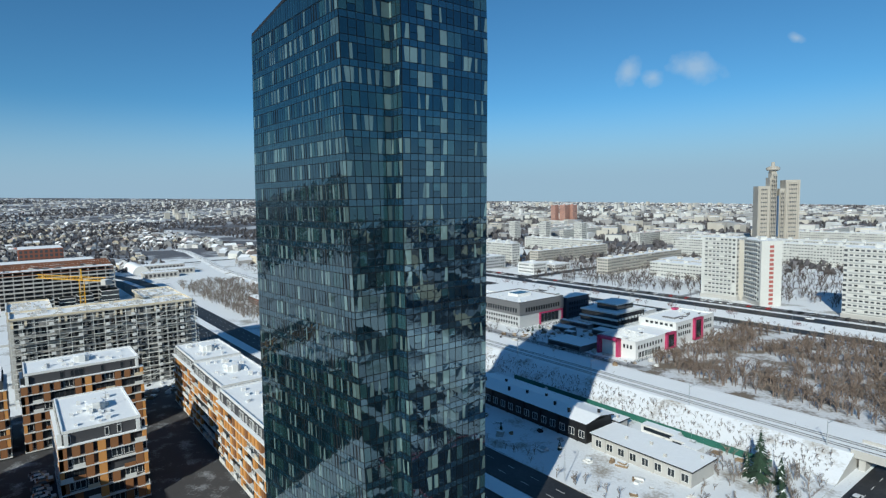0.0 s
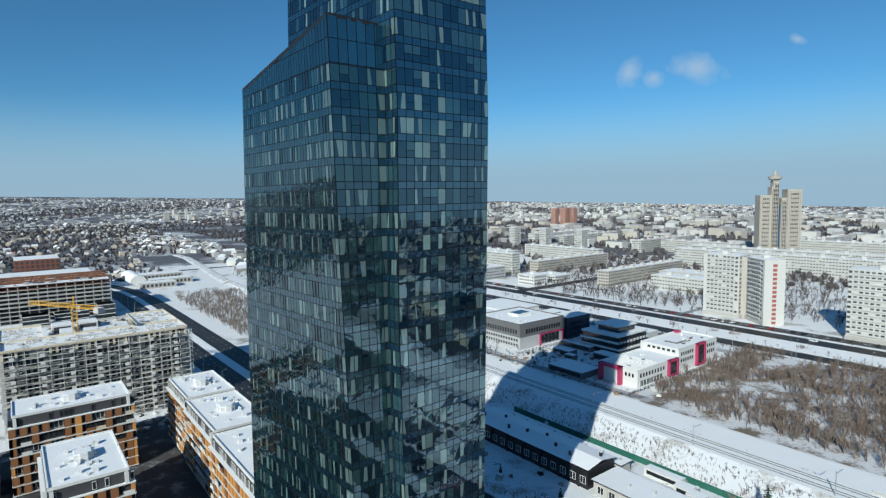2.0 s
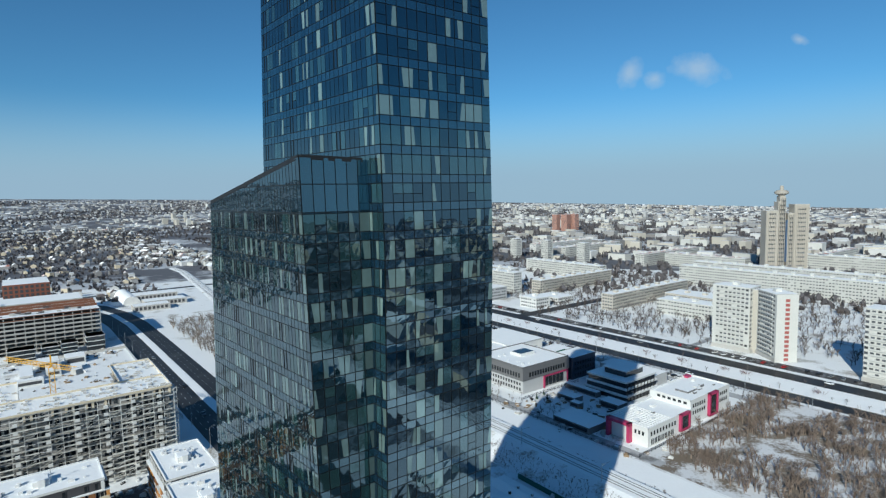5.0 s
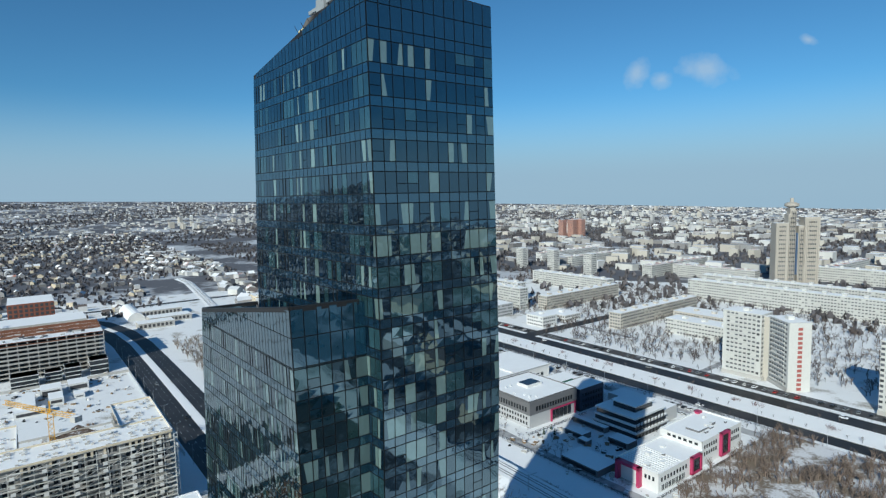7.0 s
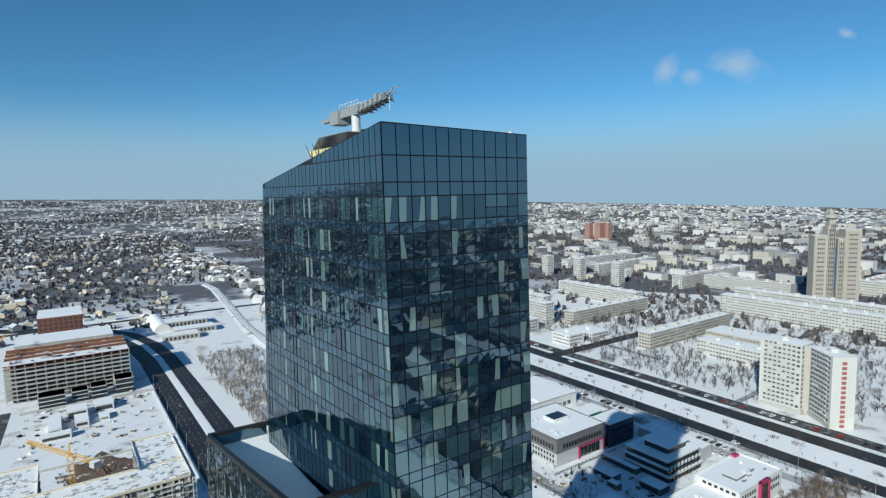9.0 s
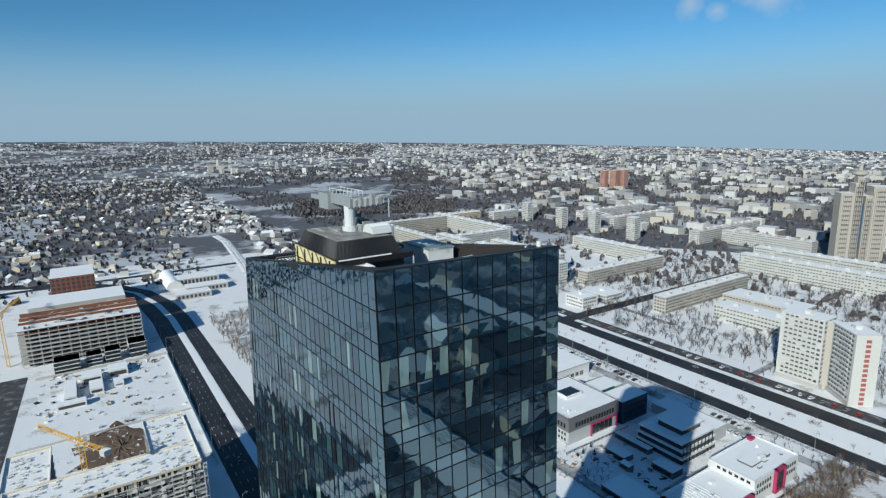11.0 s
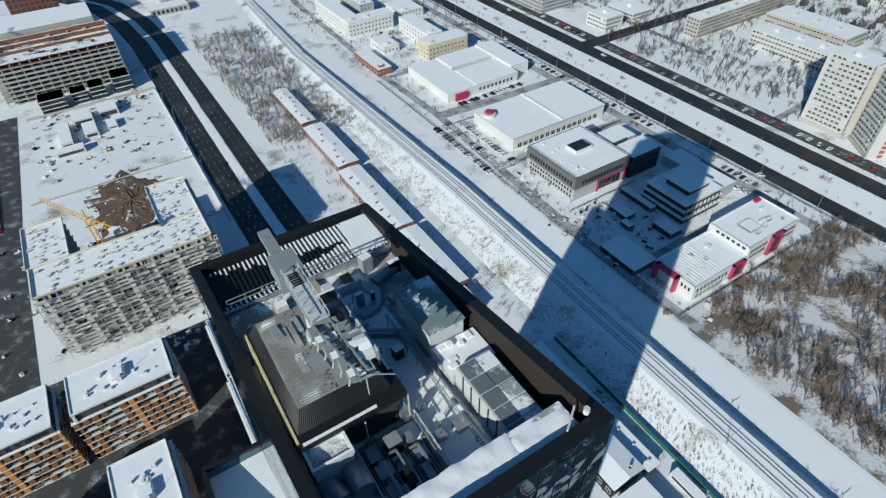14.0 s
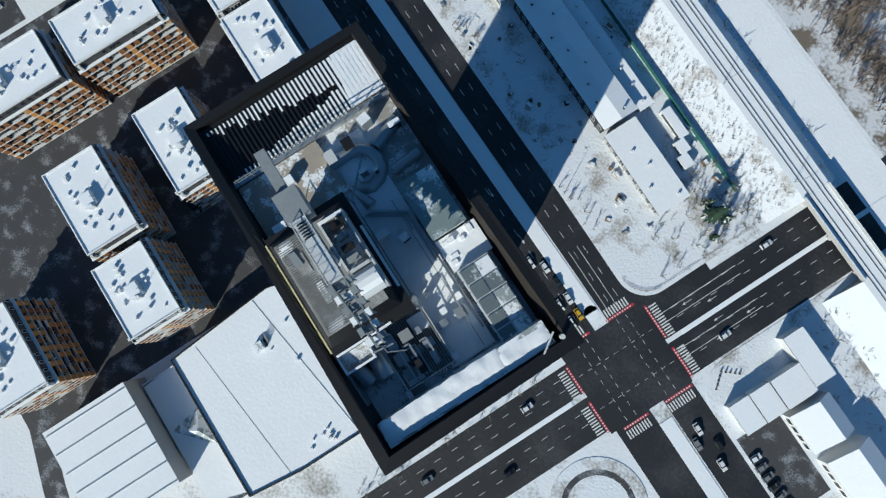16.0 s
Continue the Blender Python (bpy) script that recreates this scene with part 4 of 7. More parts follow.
for (p, q) in (((4.4, 4.2), (9.2, 4.2)), ((9.2, 4.2), (9.2, 9.6)), ((4.4, 4.2), (4.4, 9.6))):
    bb = B()
    for z in (150.9, 151.4):
        bb.beam((*p, z), (*q, z), 0.07, GREYPAINT)
    for k in range(7):
        w = Vector(p) + (Vector(q) - Vector(p)) * k / 6
        bb.beam((*w, 150.4), (*w, 151.4), 0.06, GREYPAINT)
    part("handrail", bb, plat, "pale tube handrail")
for k in range(9):
    bb = B()
    u, v = 4.8 + (k % 3) * 1.4, 4.8 + (k // 3) * 1.5
    bb.box(u, u + R.uniform(0.5, 1.2), v, v + R.uniform(0.6, 1.3), 150.4, 150.4 + R.uniform(0.3, 1.5), R.choice((CRANEGREY, ZINC, DARKMETAL)), R.choice((None, None, ZINC, CRANEGREY)))
    part("unit", bb, plat, "small equipment cabinet")
PR = random.Random(21)
for k in range(7):
    bb = B()
    u, v, z = PR.uniform(4.6, 8.6), PR.uniform(4.4, 6.5), 150.7 + 0.12 * k
    e = v + PR.uniform(1.5, 3.0)
    bb.beam((u, v, z), (u, e, z), 0.16, ZINC)
    bb.beam((u, e, z), (u + PR.uniform(-1.2, 0.5), e, z), 0.16, ZINC)
    bb.beam((u, v, 150.4), (u, v, z), 0.16, ZINC)
    part("pipe", bb, plat, "bent galvanised pipe")
b = B()
for s in (0, 0.6):
    b.beam((7.6 + s, 3.2, 149), (7.6 + s, 4.1, 151.8), 0.08, GREYPAINT)
for k in range(7):
    t = k / 7
    b.beam((7.6, 3.2 + 0.9 * t, 149 + 2.8 * t), (8.2, 3.2 + 0.9 * t, 149 + 2.8 * t), 0.06, GREYPAINT)
solid("ladder", b, "pale steel ladder leaning on the platform", "ladder")
for u, v, h in ((8.9, 9.7, 153.4), (5.6, 9.9, 152.6)):
    b = B()
    b.beam((u, v, 148.5), (u, v, h), 0.09, GREYPAINT)
    b.prism(u, v, 0.2, 148.2, 148.7, DARKMETAL, 8)
    solid("antenna_mast", b, "thin pale antenna mast on the roof", "mast", "roof masts")
b = B()
b.prism(17.6, 1.5, 0.22, 154.5, 155.0, WHITEWALL, 10)
b.beam((17.2, 2.2, 154.7), (15.6, 1.1, 154.75), 0.14, WHITEWALL)
solid("corner_beacon", b, "white round beacon on the parapet corner", "beacon")
b = B()
b.box(0.3, 1.0, 5.0, 12.0, 148, 152.0, ZINC)
b.box(0.3, 1.0, 12.5, 19.5, 148, 151.6, ZINC)
solid("duct_channel", b, "long galvanised channel beside the parapet", "duct")

# loose equipment over the deck
TANC = mat("tan_screed", (0.36, 0.32, 0.27), 0.9, 0.2, 0.5, 5, 0.2, col2=(0.8, 0.82, 0.84), mask=0.54, sharp=0.04)
b = B()
b.quad([(0.6, 21.6, DECK - 0.6), (9.4, 22.4, DECK - 0.6), (9.0, 28.0, DECK - 0.7), (0.6, 28.0, DECK - 0.7)], TANC)
solid("screed_bed", b, "tan screed bed with patches of snow", "roof surface", kind="structure")
for k in range(24):
    zone = R.choice(((1.2, 8, 21.8, 27.6), (8.8, 12, 3.8, 26), (10, 17, 20, 27.5), (1.3, 8.4, 3.7, 10)))
    u, v = R.uniform(zone[0], zone[1]), R.uniform(zone[2], zone[3])
    if 3.9 < v < 9.8 and 4.2 < u < 9.4:
        continue
    b = B()
    w, d, h = R.uniform(0.3, 1.3), R.uniform(0.3, 1.3), R.uniform(0.25, 1.2)
    b.rbox(u, v, DECK - 1.4, DECK - 0.4 + h, w, d, R.choice((0, 0, 0, 8)), R.choice((ZINC, GREYPAINT, DARKMETAL, CRANEGREY)), R.choice((SNOW, SNOW, None)))
    solid("roof_cabinet", b, "small metal roof cabinet amid patchy snow", "cabinet", "cabinets on the tower roof")
for p, q in (((9.0, 4, 0), (9.0, 21, 0)), ((12.0, 4, 0), (12.0, 19, 0)), ((0.9, 21.4, 0), (8.8, 21.4, 0)), ((1.0, 28.1, 0), (17.2, 28.1, 0)), ((9.0, 21, 0), (12.0, 24, 0))):
    b = B()
    p, q = Vector(p), Vector(q)
    n = max(2, int((q - p).length / 1.6))
    for k in range(n + 1):
        w = p + (q - p) * k / n
        b.beam(w + Vector((0, 0, DECK - 1.2)), w + Vector((0, 0, DECK + 1.0)), 0.07, CRANEGREY)
    for z in (0.5, 1.0):
        b.beam(p + Vector((0, 0, DECK + z)), q + Vector((0, 0, DECK + z)), 0.07, CRANEGREY)
    solid("roof_railing", b, "thin grey tube railing on the roof", "railing", "roof railings")

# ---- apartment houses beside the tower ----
# near-black holds the shade of recesses and openings; also plain dark trim
SHADETRIM = mat("recess_shade_and_trim", (0.05, 0.05, 0.055), 0.7, 0.2, 0.5, 4, 0.1)
BEIGE = mat("beige_render", (0.55, 0.48, 0.36), 0.85, 0.12, 0.4, 5, 0.1)
WINCACHE = {}


def window_mesh(w, h, frame_mat, axis, key):
    """Frame and pane of a window lying on a wall; axis u: the wall faces along v."""
    k = (round(w, 2), round(h, 2), key, axis)
    if k not in WINCACHE:
        b = B()
        d, f, g = 0.10, 0.10, 0.05
        xs = [f, w - f] if w <= 1.3 else [f, w / 2 - g, w / 2 + g, w - f]
        P = (lambda x, y, z: (x, y, z)) if axis == "u" else (lambda x, y, z: (y, x, z))
        for y, yi in ((-d, -0.03), (d, 0.03)):
            cols = [0] + xs + [w]
            for i in range(len(cols) - 1):
                x0, x1 = cols[i], cols[i + 1]
                b.quad([P(x0, y, 0), P(x1, y, 0), P(x1, y, f), P(x0, y, f)], frame_mat)
                b.quad([P(x0, y, h - f), P(x1, y, h - f), P(x1, y, h), P(x0, y, h)], frame_mat)
                if i % 2:
                    b.quad([P(x0, yi, f), P(x1, yi, f), P(x1, yi, h - f), P(x0, yi, h - f)], GLASSD)
                    for p, q in (((x0, f), (x1, f)), ((x1, f), (x1, h - f)), ((x1, h - f), (x0, h - f)), ((x0, h - f), (x0, f))):
                        b.quad([P(p[0], y, p[1]), P(q[0], y, q[1]), P(q[0], yi, q[1]), P(p[0], yi, p[1])], frame_mat)
                else:
                    b.quad([P(x0, y, f), P(x1, y, f), P(x1, y, h - f), P(x0, y, h - f)], frame_mat)
        for p, q in (((0, 0), (w, 0)), ((w, 0), (w, h)), ((w, h), (0, h)), ((0, h), (0, 0))):
            b.quad([P(p[0], -d, p[1]), P(q[0], -d, q[1]), P(q[0], d, q[1]), P(p[0], d, p[1])], frame_mat)
        me = b.mesh("window")
        bm = bmesh.new()
        bm.from_mesh(me)
        bmesh.ops.remove_doubles(bm, verts=bm.verts, dist=0.001)
        bmesh.ops.recalc_face_normals(bm, faces=bm.faces)
        bm.to_mesh(me)
        bm.free()
        WINCACHE[k] = me
    return WINCACHE[k]


def roof_clutter(parent, u0, u1, v0, v1, z, n, rr):
    for _ in range(n):
        b = B()
        u, v = rr.uniform(u0 + 1.5, u1 - 2.5), rr.uniform(v0 + 1.5, v1 - 2.5)
        h = rr.uniform(0.5, 1.3)
        b.box(u, u + rr.uniform(0.5, 1.3), v, v + rr.uniform(0.5, 1.3), z - 0.1, z + h, WHITEWALL, SNOW)
        part("roof_vent", b, parent, "white roof vent capped with snow")


def apartment(u0, u1, v0, v1, floors, label, seed, sides="fwe"):
    """An apartment house with white slab bands, ochre and brown cladding, balconies and a set-back top floor."""
    rr = random.Random(seed)
    t = thing("apartment_house", label, "apartment house", "apartment houses by the tower")
    fh = 3.05
    H = fh * floors + 0.8
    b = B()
    # walls behind the balconies: recess shade is put into the dark colour
    b.box(u0 + 0.9, u1 - 0.9, v0 + 0.9, v1 - 0.9, -0.3, H - 0.2, SHADETRIM)
    part("core", b, t, "recessed walls coloured dark for their shade")
    sidesd = {"f": ("u", u0, u1, v0, -1), "w": ("v", v0, v1, u0, -1), "e": ("v", v0, v1, u1, 1), "n": ("u", u0, u1, v1, 1)}
    top = floors - 1
    for k in range(floors):
        z = 0.8 + fh * k
        setb = 1.3 if k == top else 0
        b = B()
        b.box(u0 - 0.15 + setb * 0, u1 + 0.15, v0 - 0.15, v1 + 0.15, z - 0.28, z, WHITEWALL, SNOW if k == top else None)
        part("floor_slab", b, t, "white concrete slab band")
        cl = B()
        for s in sides:
            ax, a0, a1, c, sg = sidesd[s]
            n = max(4, int((a1 - a0) / 2.7))
            w = (a1 - a0) / n
            for i in range(n):
                p = a0 + i * w
                kind = rr.choice(("clad", "clad", "clad", "balcony", "glass")) if k < top else rr.choice(("white", "white", "glass"))
                if s == "f" and abs(i - n // 2) <= 0 and k < top:
                    kind = "clad"
                depth = 0.9 if kind in ("clad", "white") else 0.0
                dd = setb
                cc = c - sg * dd
                if kind in ("clad", "white"):
                    m = WHITEWALL if kind == "white" else (ORANGE if i == n // 2 else BROWN) if s == "f" else (BROWN if (i * 7 + seed) % 4 == 0 else ORANGE)
                    lo, hi = sorted((cc, cc - sg * 0.9))
                    if ax == "u":
                        cl.box(p, p + w * 0.62, lo, hi, z, z + fh - 0.28, m)
                    else:
                        cl.box(lo, hi, p, p + w * 0.62, z, z + fh - 0.28, m)
                    q0, wl = p + w * 0.64, w * 0.34
                elif kind == "balcony":
                    lo, hi = sorted((cc + sg * 0.05, cc - sg * 0.1))
                    m = rr.choice((WHITEWALL, WHITEWALL, BROWN, BEIGE))
                    if ax == "u":
                        cl.box(p, p + w * 0.94, lo, hi, z, z + 1.0, m)
                    else:
                        cl.box(lo, hi, p, p + w * 0.94, z, z + 1.0, m)
                    q0, wl = p + 0.2, w * 0.8
                else:
                    q0, wl = p + 0.15, w * 0.85
                if rr.random() < 0.8 and wl > 0.6:
                    o = part("window", window_mesh(wl, 2.1, SHADETRIM if k % 2 else WHITEWALL, ax, k % 2), t)
                    back = c - sg * (0.95 - 0.13)
                    o.location = (q0, back, z + 0.35) if ax == "u" else (back, q0, z + 0.35)
        part("cladding", cl, t, "ochre, brown and white cladding panels", "stuff")
    b = B()
    s = 1.2
    b.box(u0 + s, u1 - s, v0 + s, v1 - s, H - 0.3, H + 0.15, WHITEWALL, SNOW)
    roof_ = part("roof", b, t, "flat roof under thick snow")
    b = B()
    for q in ((u0 + s - 0.2, u1 - s + 0.2, v0 + s - 0.2, v0 + s + 0.15), (u0 + s - 0.2, u1 - s + 0.2, v1 - s - 0.15, v1 - s + 0.2), (u0 + s - 0.2, u0 + s + 0.15, v0 + s, v1 - s), (u1 - s - 0.15, u1 - s + 0.2, v0 + s, v1 - s)):
        b.box(*q, H - 0.3, H + 0.55, WHITEWALL, SNOW)
    part("parapet", b, roof_, "low white parapet with snow")
    mu, mv = (u0 + u1) / 2, (v0 + v1) / 2
    b = B()
    b.box(mu - 2.2, mu + 2.2, mv - 2.4, mv + 2.4, H, H + 1.9, WHITEWALL, SNOW)
    b.box(mu - 0.9, mu + 0.9, mv - 3.4, mv - 2.4, H, H + 2.6, WHITEWALL, SNOW)
    stair = part("stair_head", b, t, "white stair housing with snow")
    roof_clutter(t, u0 + 2, u1 - 2, v0 + 2, v1 - 2, H + 0.15, 18, rr)
    b = B()
    b.box(mu - 1.9, mu + 1.9, mv - 2.1, mv + 2.1, H + 1.9, H + 2.06, SNOW)
    b.beam((mu + 2.6, mv - 1, H), (mu + 2.6, mv - 1, H + 4.5), 0.12, ZINC)
    b.beam((mu + 2.0, mv - 1, H + 4), (mu + 3.2, mv - 1, H + 4), 0.08, ZINC)
    part("antenna", b, stair, "thin metal roof antenna beside snow cap")
    return t


OCHRE_L = "ochre and white apartment house with balconies and snowy flat roof"
BROWN_L = "brown-clad apartment house with white slab bands and snowy roof"
apartment(-53, -18.5, 139.5, 159.5, 8, BROWN_L, 3)
apartment(-95, -56.5, 139, 160, 8, BROWN_L, 5)
apartment(-46.5, -27, 85.5, 118.5, 7, OCHRE_L, 7)
apartment(-81.5, -60.5, 84, 117, 7, BROWN_L, 9)
apartment(-83, -62.5, 53, 81, 7, BROWN_L, 11)
apartment(-4.5, 14, 131, 161, 7, OCHRE_L, 13)
apartment(-5.2, 13.5, 95.5, 130.4, 7, OCHRE_L, 15)
apartment(-6.4, 12.5, 48.6, 94.9, 7, OCHRE_L, 19)
apartment(-132, -110, 56, 88, 7, OCHRE_L, 17)

# ---- shopping podium beside the tower ----
podium = thing("podium_hall", "low shopping hall with wide clean snow-covered roof", "shopping hall")
b = B()
b.quad([(-60, -10, 12), (-1, -10, 12), (-1, 3, 12), (-12, 40, 12), (-40, 47, 12), (-79, 43.5, 12), (-79, -8, 12)], SNOW)
b.quad([(-95, -3, 5.5), (-79, -8, 5.5), (-79, 43.5, 5.5), (-95, 42, 5.5)], SNOW)
part("roof", b, podium, "flat snow-covered roof")
edge = [(-79, -8), (-60, -10), (-1, -10), (-1, 3), (-12, 40), (-40, 47), (-79, 43.5)]
b = B()
for (ua, va), (ub, vb) in zip(edge, edge[1:] + edge[:1]):
    b.quad([(ua, va, -0.3), (ub, vb, -0.3), (ub, vb, 12.6), (ua, va, 12.6)], CONCRETE)
    b.beam((ua, va, 12.4), (ub, vb, 12.4), 0.5, DARKMETAL)
b.box(-95.2, -79, -8, -7.6, -0.3, 5.9, CONCRETE, SNOW)
b.box(-95.2, -79, 42.6, 43, -0.3, 5.9, CONCRETE, SNOW)
part("wall", b, podium, "dark-capped concrete wall")
b = B()
b.beam((-46, 46, 12.03), (-38, -9.6, 12.03), 0.18, ZINC)
b.beam((-70, 43, 12.03), (-64, -9, 12.03), 0.12, ZINC)
part("roof_joint", b, podium, "dark expansion joint in the snow")
for q in ((-27, -21, 13, 26), (-53, -50, 30, 33)):
    b = B()
    b.box(q[0], q[1], q[2], q[3], 11.9, 13.8, GREYPAINT, PATCHY)
    for k in range(8):
        x = q[2] + k * (q[3] - q[2]) / 8
        b.beam((q[1] + 0.3, x, 12), (q[1] + 2.4, x + 2, 13.8), 0.15, DARKMETAL)
    part("skylight", b, podium, "grey skylight with steel braces")
b = B()
for k in range(4):
    a, c = [(-94, 24), (-82, 11), (-80, 18), (-83, 26)][k], [(-94, 24), (-82, 11), (-80, 18), (-83, 26)][(k + 1) % 4]
    b.quad([(*a, 5.55), (*c, 5.55), (-84, 19, 10)], PATCHY)
part("glass_pyramid", b, podium, "faceted glazed roof lantern with snow")
for k in range(34):
    b = B()
    u, v = R.uniform(-58, -4), R.uniform(-9, -4) if k < 20 else R.uniform(-8, 40)
    if u > -16 and v > 2:
        continue
    b.box(u, u + R.uniform(0.5, 1.4), v, v + R.uniform(0.4, 1.0), 11.9, 12.3 + R.uniform(0.2, 0.9), GREYPAINT, SNOW)
    part("roof_vent", b, podium, "small roof vent with snow")
hall = thing("ribbed_hall", "long white hall with seamed snowy metal roof", "hall")
b = B()
b.box(-127, -96, 8, 46, -0.3, 13, CONCRETE, SNOW)
part("wall", b, hall, "grey hall wall")
for k in range(6):
    bb = B()
    bb.box(-126.5, -96.5, 9 + 7 * k, 9.3 + 7 * k, 12.9, 13.3, ZINC)
    part("roof_seam", bb, hall, "raised roof seam")

# ---- building site ----
SCAFF = mat("scaffold_steel", (0.55, 0.55, 0.53), 0.6, 0.25, 0.5, 4, 0, random=0.3)
YCRANE = mat("crane_yellow", (0.60, 0.33, 0.02), 0.5, 0.12, 0.5, 4, 0.05)


def shell(name, u0, u1, v0, v1, floors, H, label, faces="fwe"):
    """An unfinished concrete frame with its slabs, shaded window bays as dark glass panels, and a pale top storey."""
    t = thing(name, label, "building shell", "unfinished building wings")
    fh = H / floors
    b = B()
    b.box(u0 + 1.2, u1 - 1.2, v0 + 1.2, v1 - 1.2, -0.3, H - 0.3, mat("grey_blockwork", (0.24, 0.235, 0.23), 0.9, 0.2, 0.5, 5, 0.2))
    part("core", b, t, "grey blockwork walls")
    for k in range(floors):
        b = B()
        b.box(u0, u1, v0, v1, k * fh + fh - 0.35, k * fh + fh, CONCRETE, SNOW if k == floors - 1 else None)
        part("floor_slab", b, t, "raw concrete slab edge")
        w = B()
        z = k * fh + 0.5
        rr = random.Random(k + int(u0))
        m = BEIGE if k == floors - 1 else None
        for ax, a0, a1, c, sg in (("u", u0, u1, v0, -1), ("v", v0, v1, u1, 1), ("v", v0, v1, u0, -1)):
            n = int((a1 - a0) / 2.2)
            for i in range(n):
                p = a0 + 1.3 + i * 2.2
                if p + 1.4 > a1 - 1.2 or rr.random() < 0.2:
                    continue
                lo, hi = sorted((c - sg * 1.12, c - sg * 1.3))
                if m and rr.random() < 0.7:
                    lo2, hi2 = sorted((c - sg * 0.5, c - sg * 1.3))
                    (w.box(p - 0.9, p - 0.1, lo2, hi2, z - 0.4, z + fh - 0.9, m) if ax == "u" else w.box(lo2, hi2, p - 0.9, p - 0.1, z - 0.4, z + fh - 0.9, m))
                # dark glass slab laid in place of the shade in an open bay
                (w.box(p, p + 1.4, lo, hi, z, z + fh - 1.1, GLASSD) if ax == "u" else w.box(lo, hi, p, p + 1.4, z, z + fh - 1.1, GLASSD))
        part("bay_shade_slab", w, t, "dark glass slabs in place of shaded unglazed openings", "stuff")
    return t


SH = "unfinished concrete apartment wing with snowy roof and scaffolding"
HA = 34.5
for q in ((-55, 12, 194, 213), (-5, 12, 213, 245), (-56, -40, 213, 243)):
    t = shell("building_shell", *q, 10, HA, SH)
    rr = random.Random(int(q[0]) + 70)
    for _ in range(int((q[1] - q[0]) * (q[3] - q[2]) / 14)):
        b = B()
        u, v = rr.uniform(q[0] + 1, q[1] - 2), rr.uniform(q[2] + 1, q[3] - 2)
        b.box(u, u + rr.uniform(0.4, 2.2), v, v + rr.uniform(0.3, 0.9), HA - 0.1, HA + rr.uniform(0.3, 1.0), CONCRETE, SNOW)
        part("roof_upstand", b, t, "low concrete upstand with snow")
    b = B()
    for e in ((q[0], q[1], q[2], q[2] + 0.3), (q[0], q[1], q[3] - 0.3, q[3]), (q[0], q[0] + 0.3, q[2], q[3]), (q[1] - 0.3, q[1], q[2], q[3])):
        b.box(*e, HA - 0.2, HA + 0.8, BEIGE, SNOW)
    part("parapet", b, t, "pale parapet with snow")
sc = thing("scaffolding", "tall steel scaffolding with white ladder towers on the facade", "scaffolding")
for k in range(18):
    b = B()
    u = -55 + 3.95 * k
    for v in (192.0, 193.4):
        b.beam((u, v, 0), (u, v, 34), 0.14, SCAFF)
    for j in range(17):
        b.beam((u, 192.0, 2 + 1.95 * j), (u, 193.4, 2 + 1.95 * j), 0.1, SCAFF)
    part("standard", b, sc, "upright scaffold frame", "stuff")
for j in range(17):
    b = B()
    z = 2 + 1.95 * j
    for k in range(17):
        u = -55 + 3.95 * k
        if R.random() < 0.85:
            b.beam((u, 192.0, z + R.uniform(-0.1, 0.1)), (u + 3.95, 192.0, z + R.uniform(-0.1, 0.1)), 0.12, SCAFF)
        if R.random() < 0.6:
            b.box(u, u + 3.95, 192.1, 193.3, z - 0.1, z, SCAFF)
        if R.random() < 0.3:
            b.beam((u, 191.95, z), (u + 3.95, 191.95, z + 1.95), 0.09, SCAFF)
    part("deck", b, sc, "plank deck and ledgers", "stuff")
for k in range(7):
    b = B()
    u = -52 + 9.6 * k
    for j in range(11):
        b.box(u, u + 1.5, 191.2, 192.0, 1.5 + 3 * j, 2.6 + 3 * j, WHITEWALL)
    part("balcony_column", b, sc, "column of white balcony fronts", "stuff")
sc2 = thing("scaffolding", "steel scaffolding along the side facade", "scaffolding")
for j in range(17):
    b = B()
    z = 2 + 1.95 * j
    b.beam((13.6, 194, z), (13.6, 244, z), 0.12, SCAFF)
    b.box(12.3, 13.5, 194, 244, z - 0.1, z, SCAFF)
    part("deck", b, sc2, "plank deck and ledger", "stuff")
for k in range(13):
    b = B()
    b.beam((13.6, 194 + 4.1 * k, 0), (13.6, 194 + 4.1 * k, 34), 0.14, SCAFF)
    part("standard", b, sc2, "upright scaffold tube")


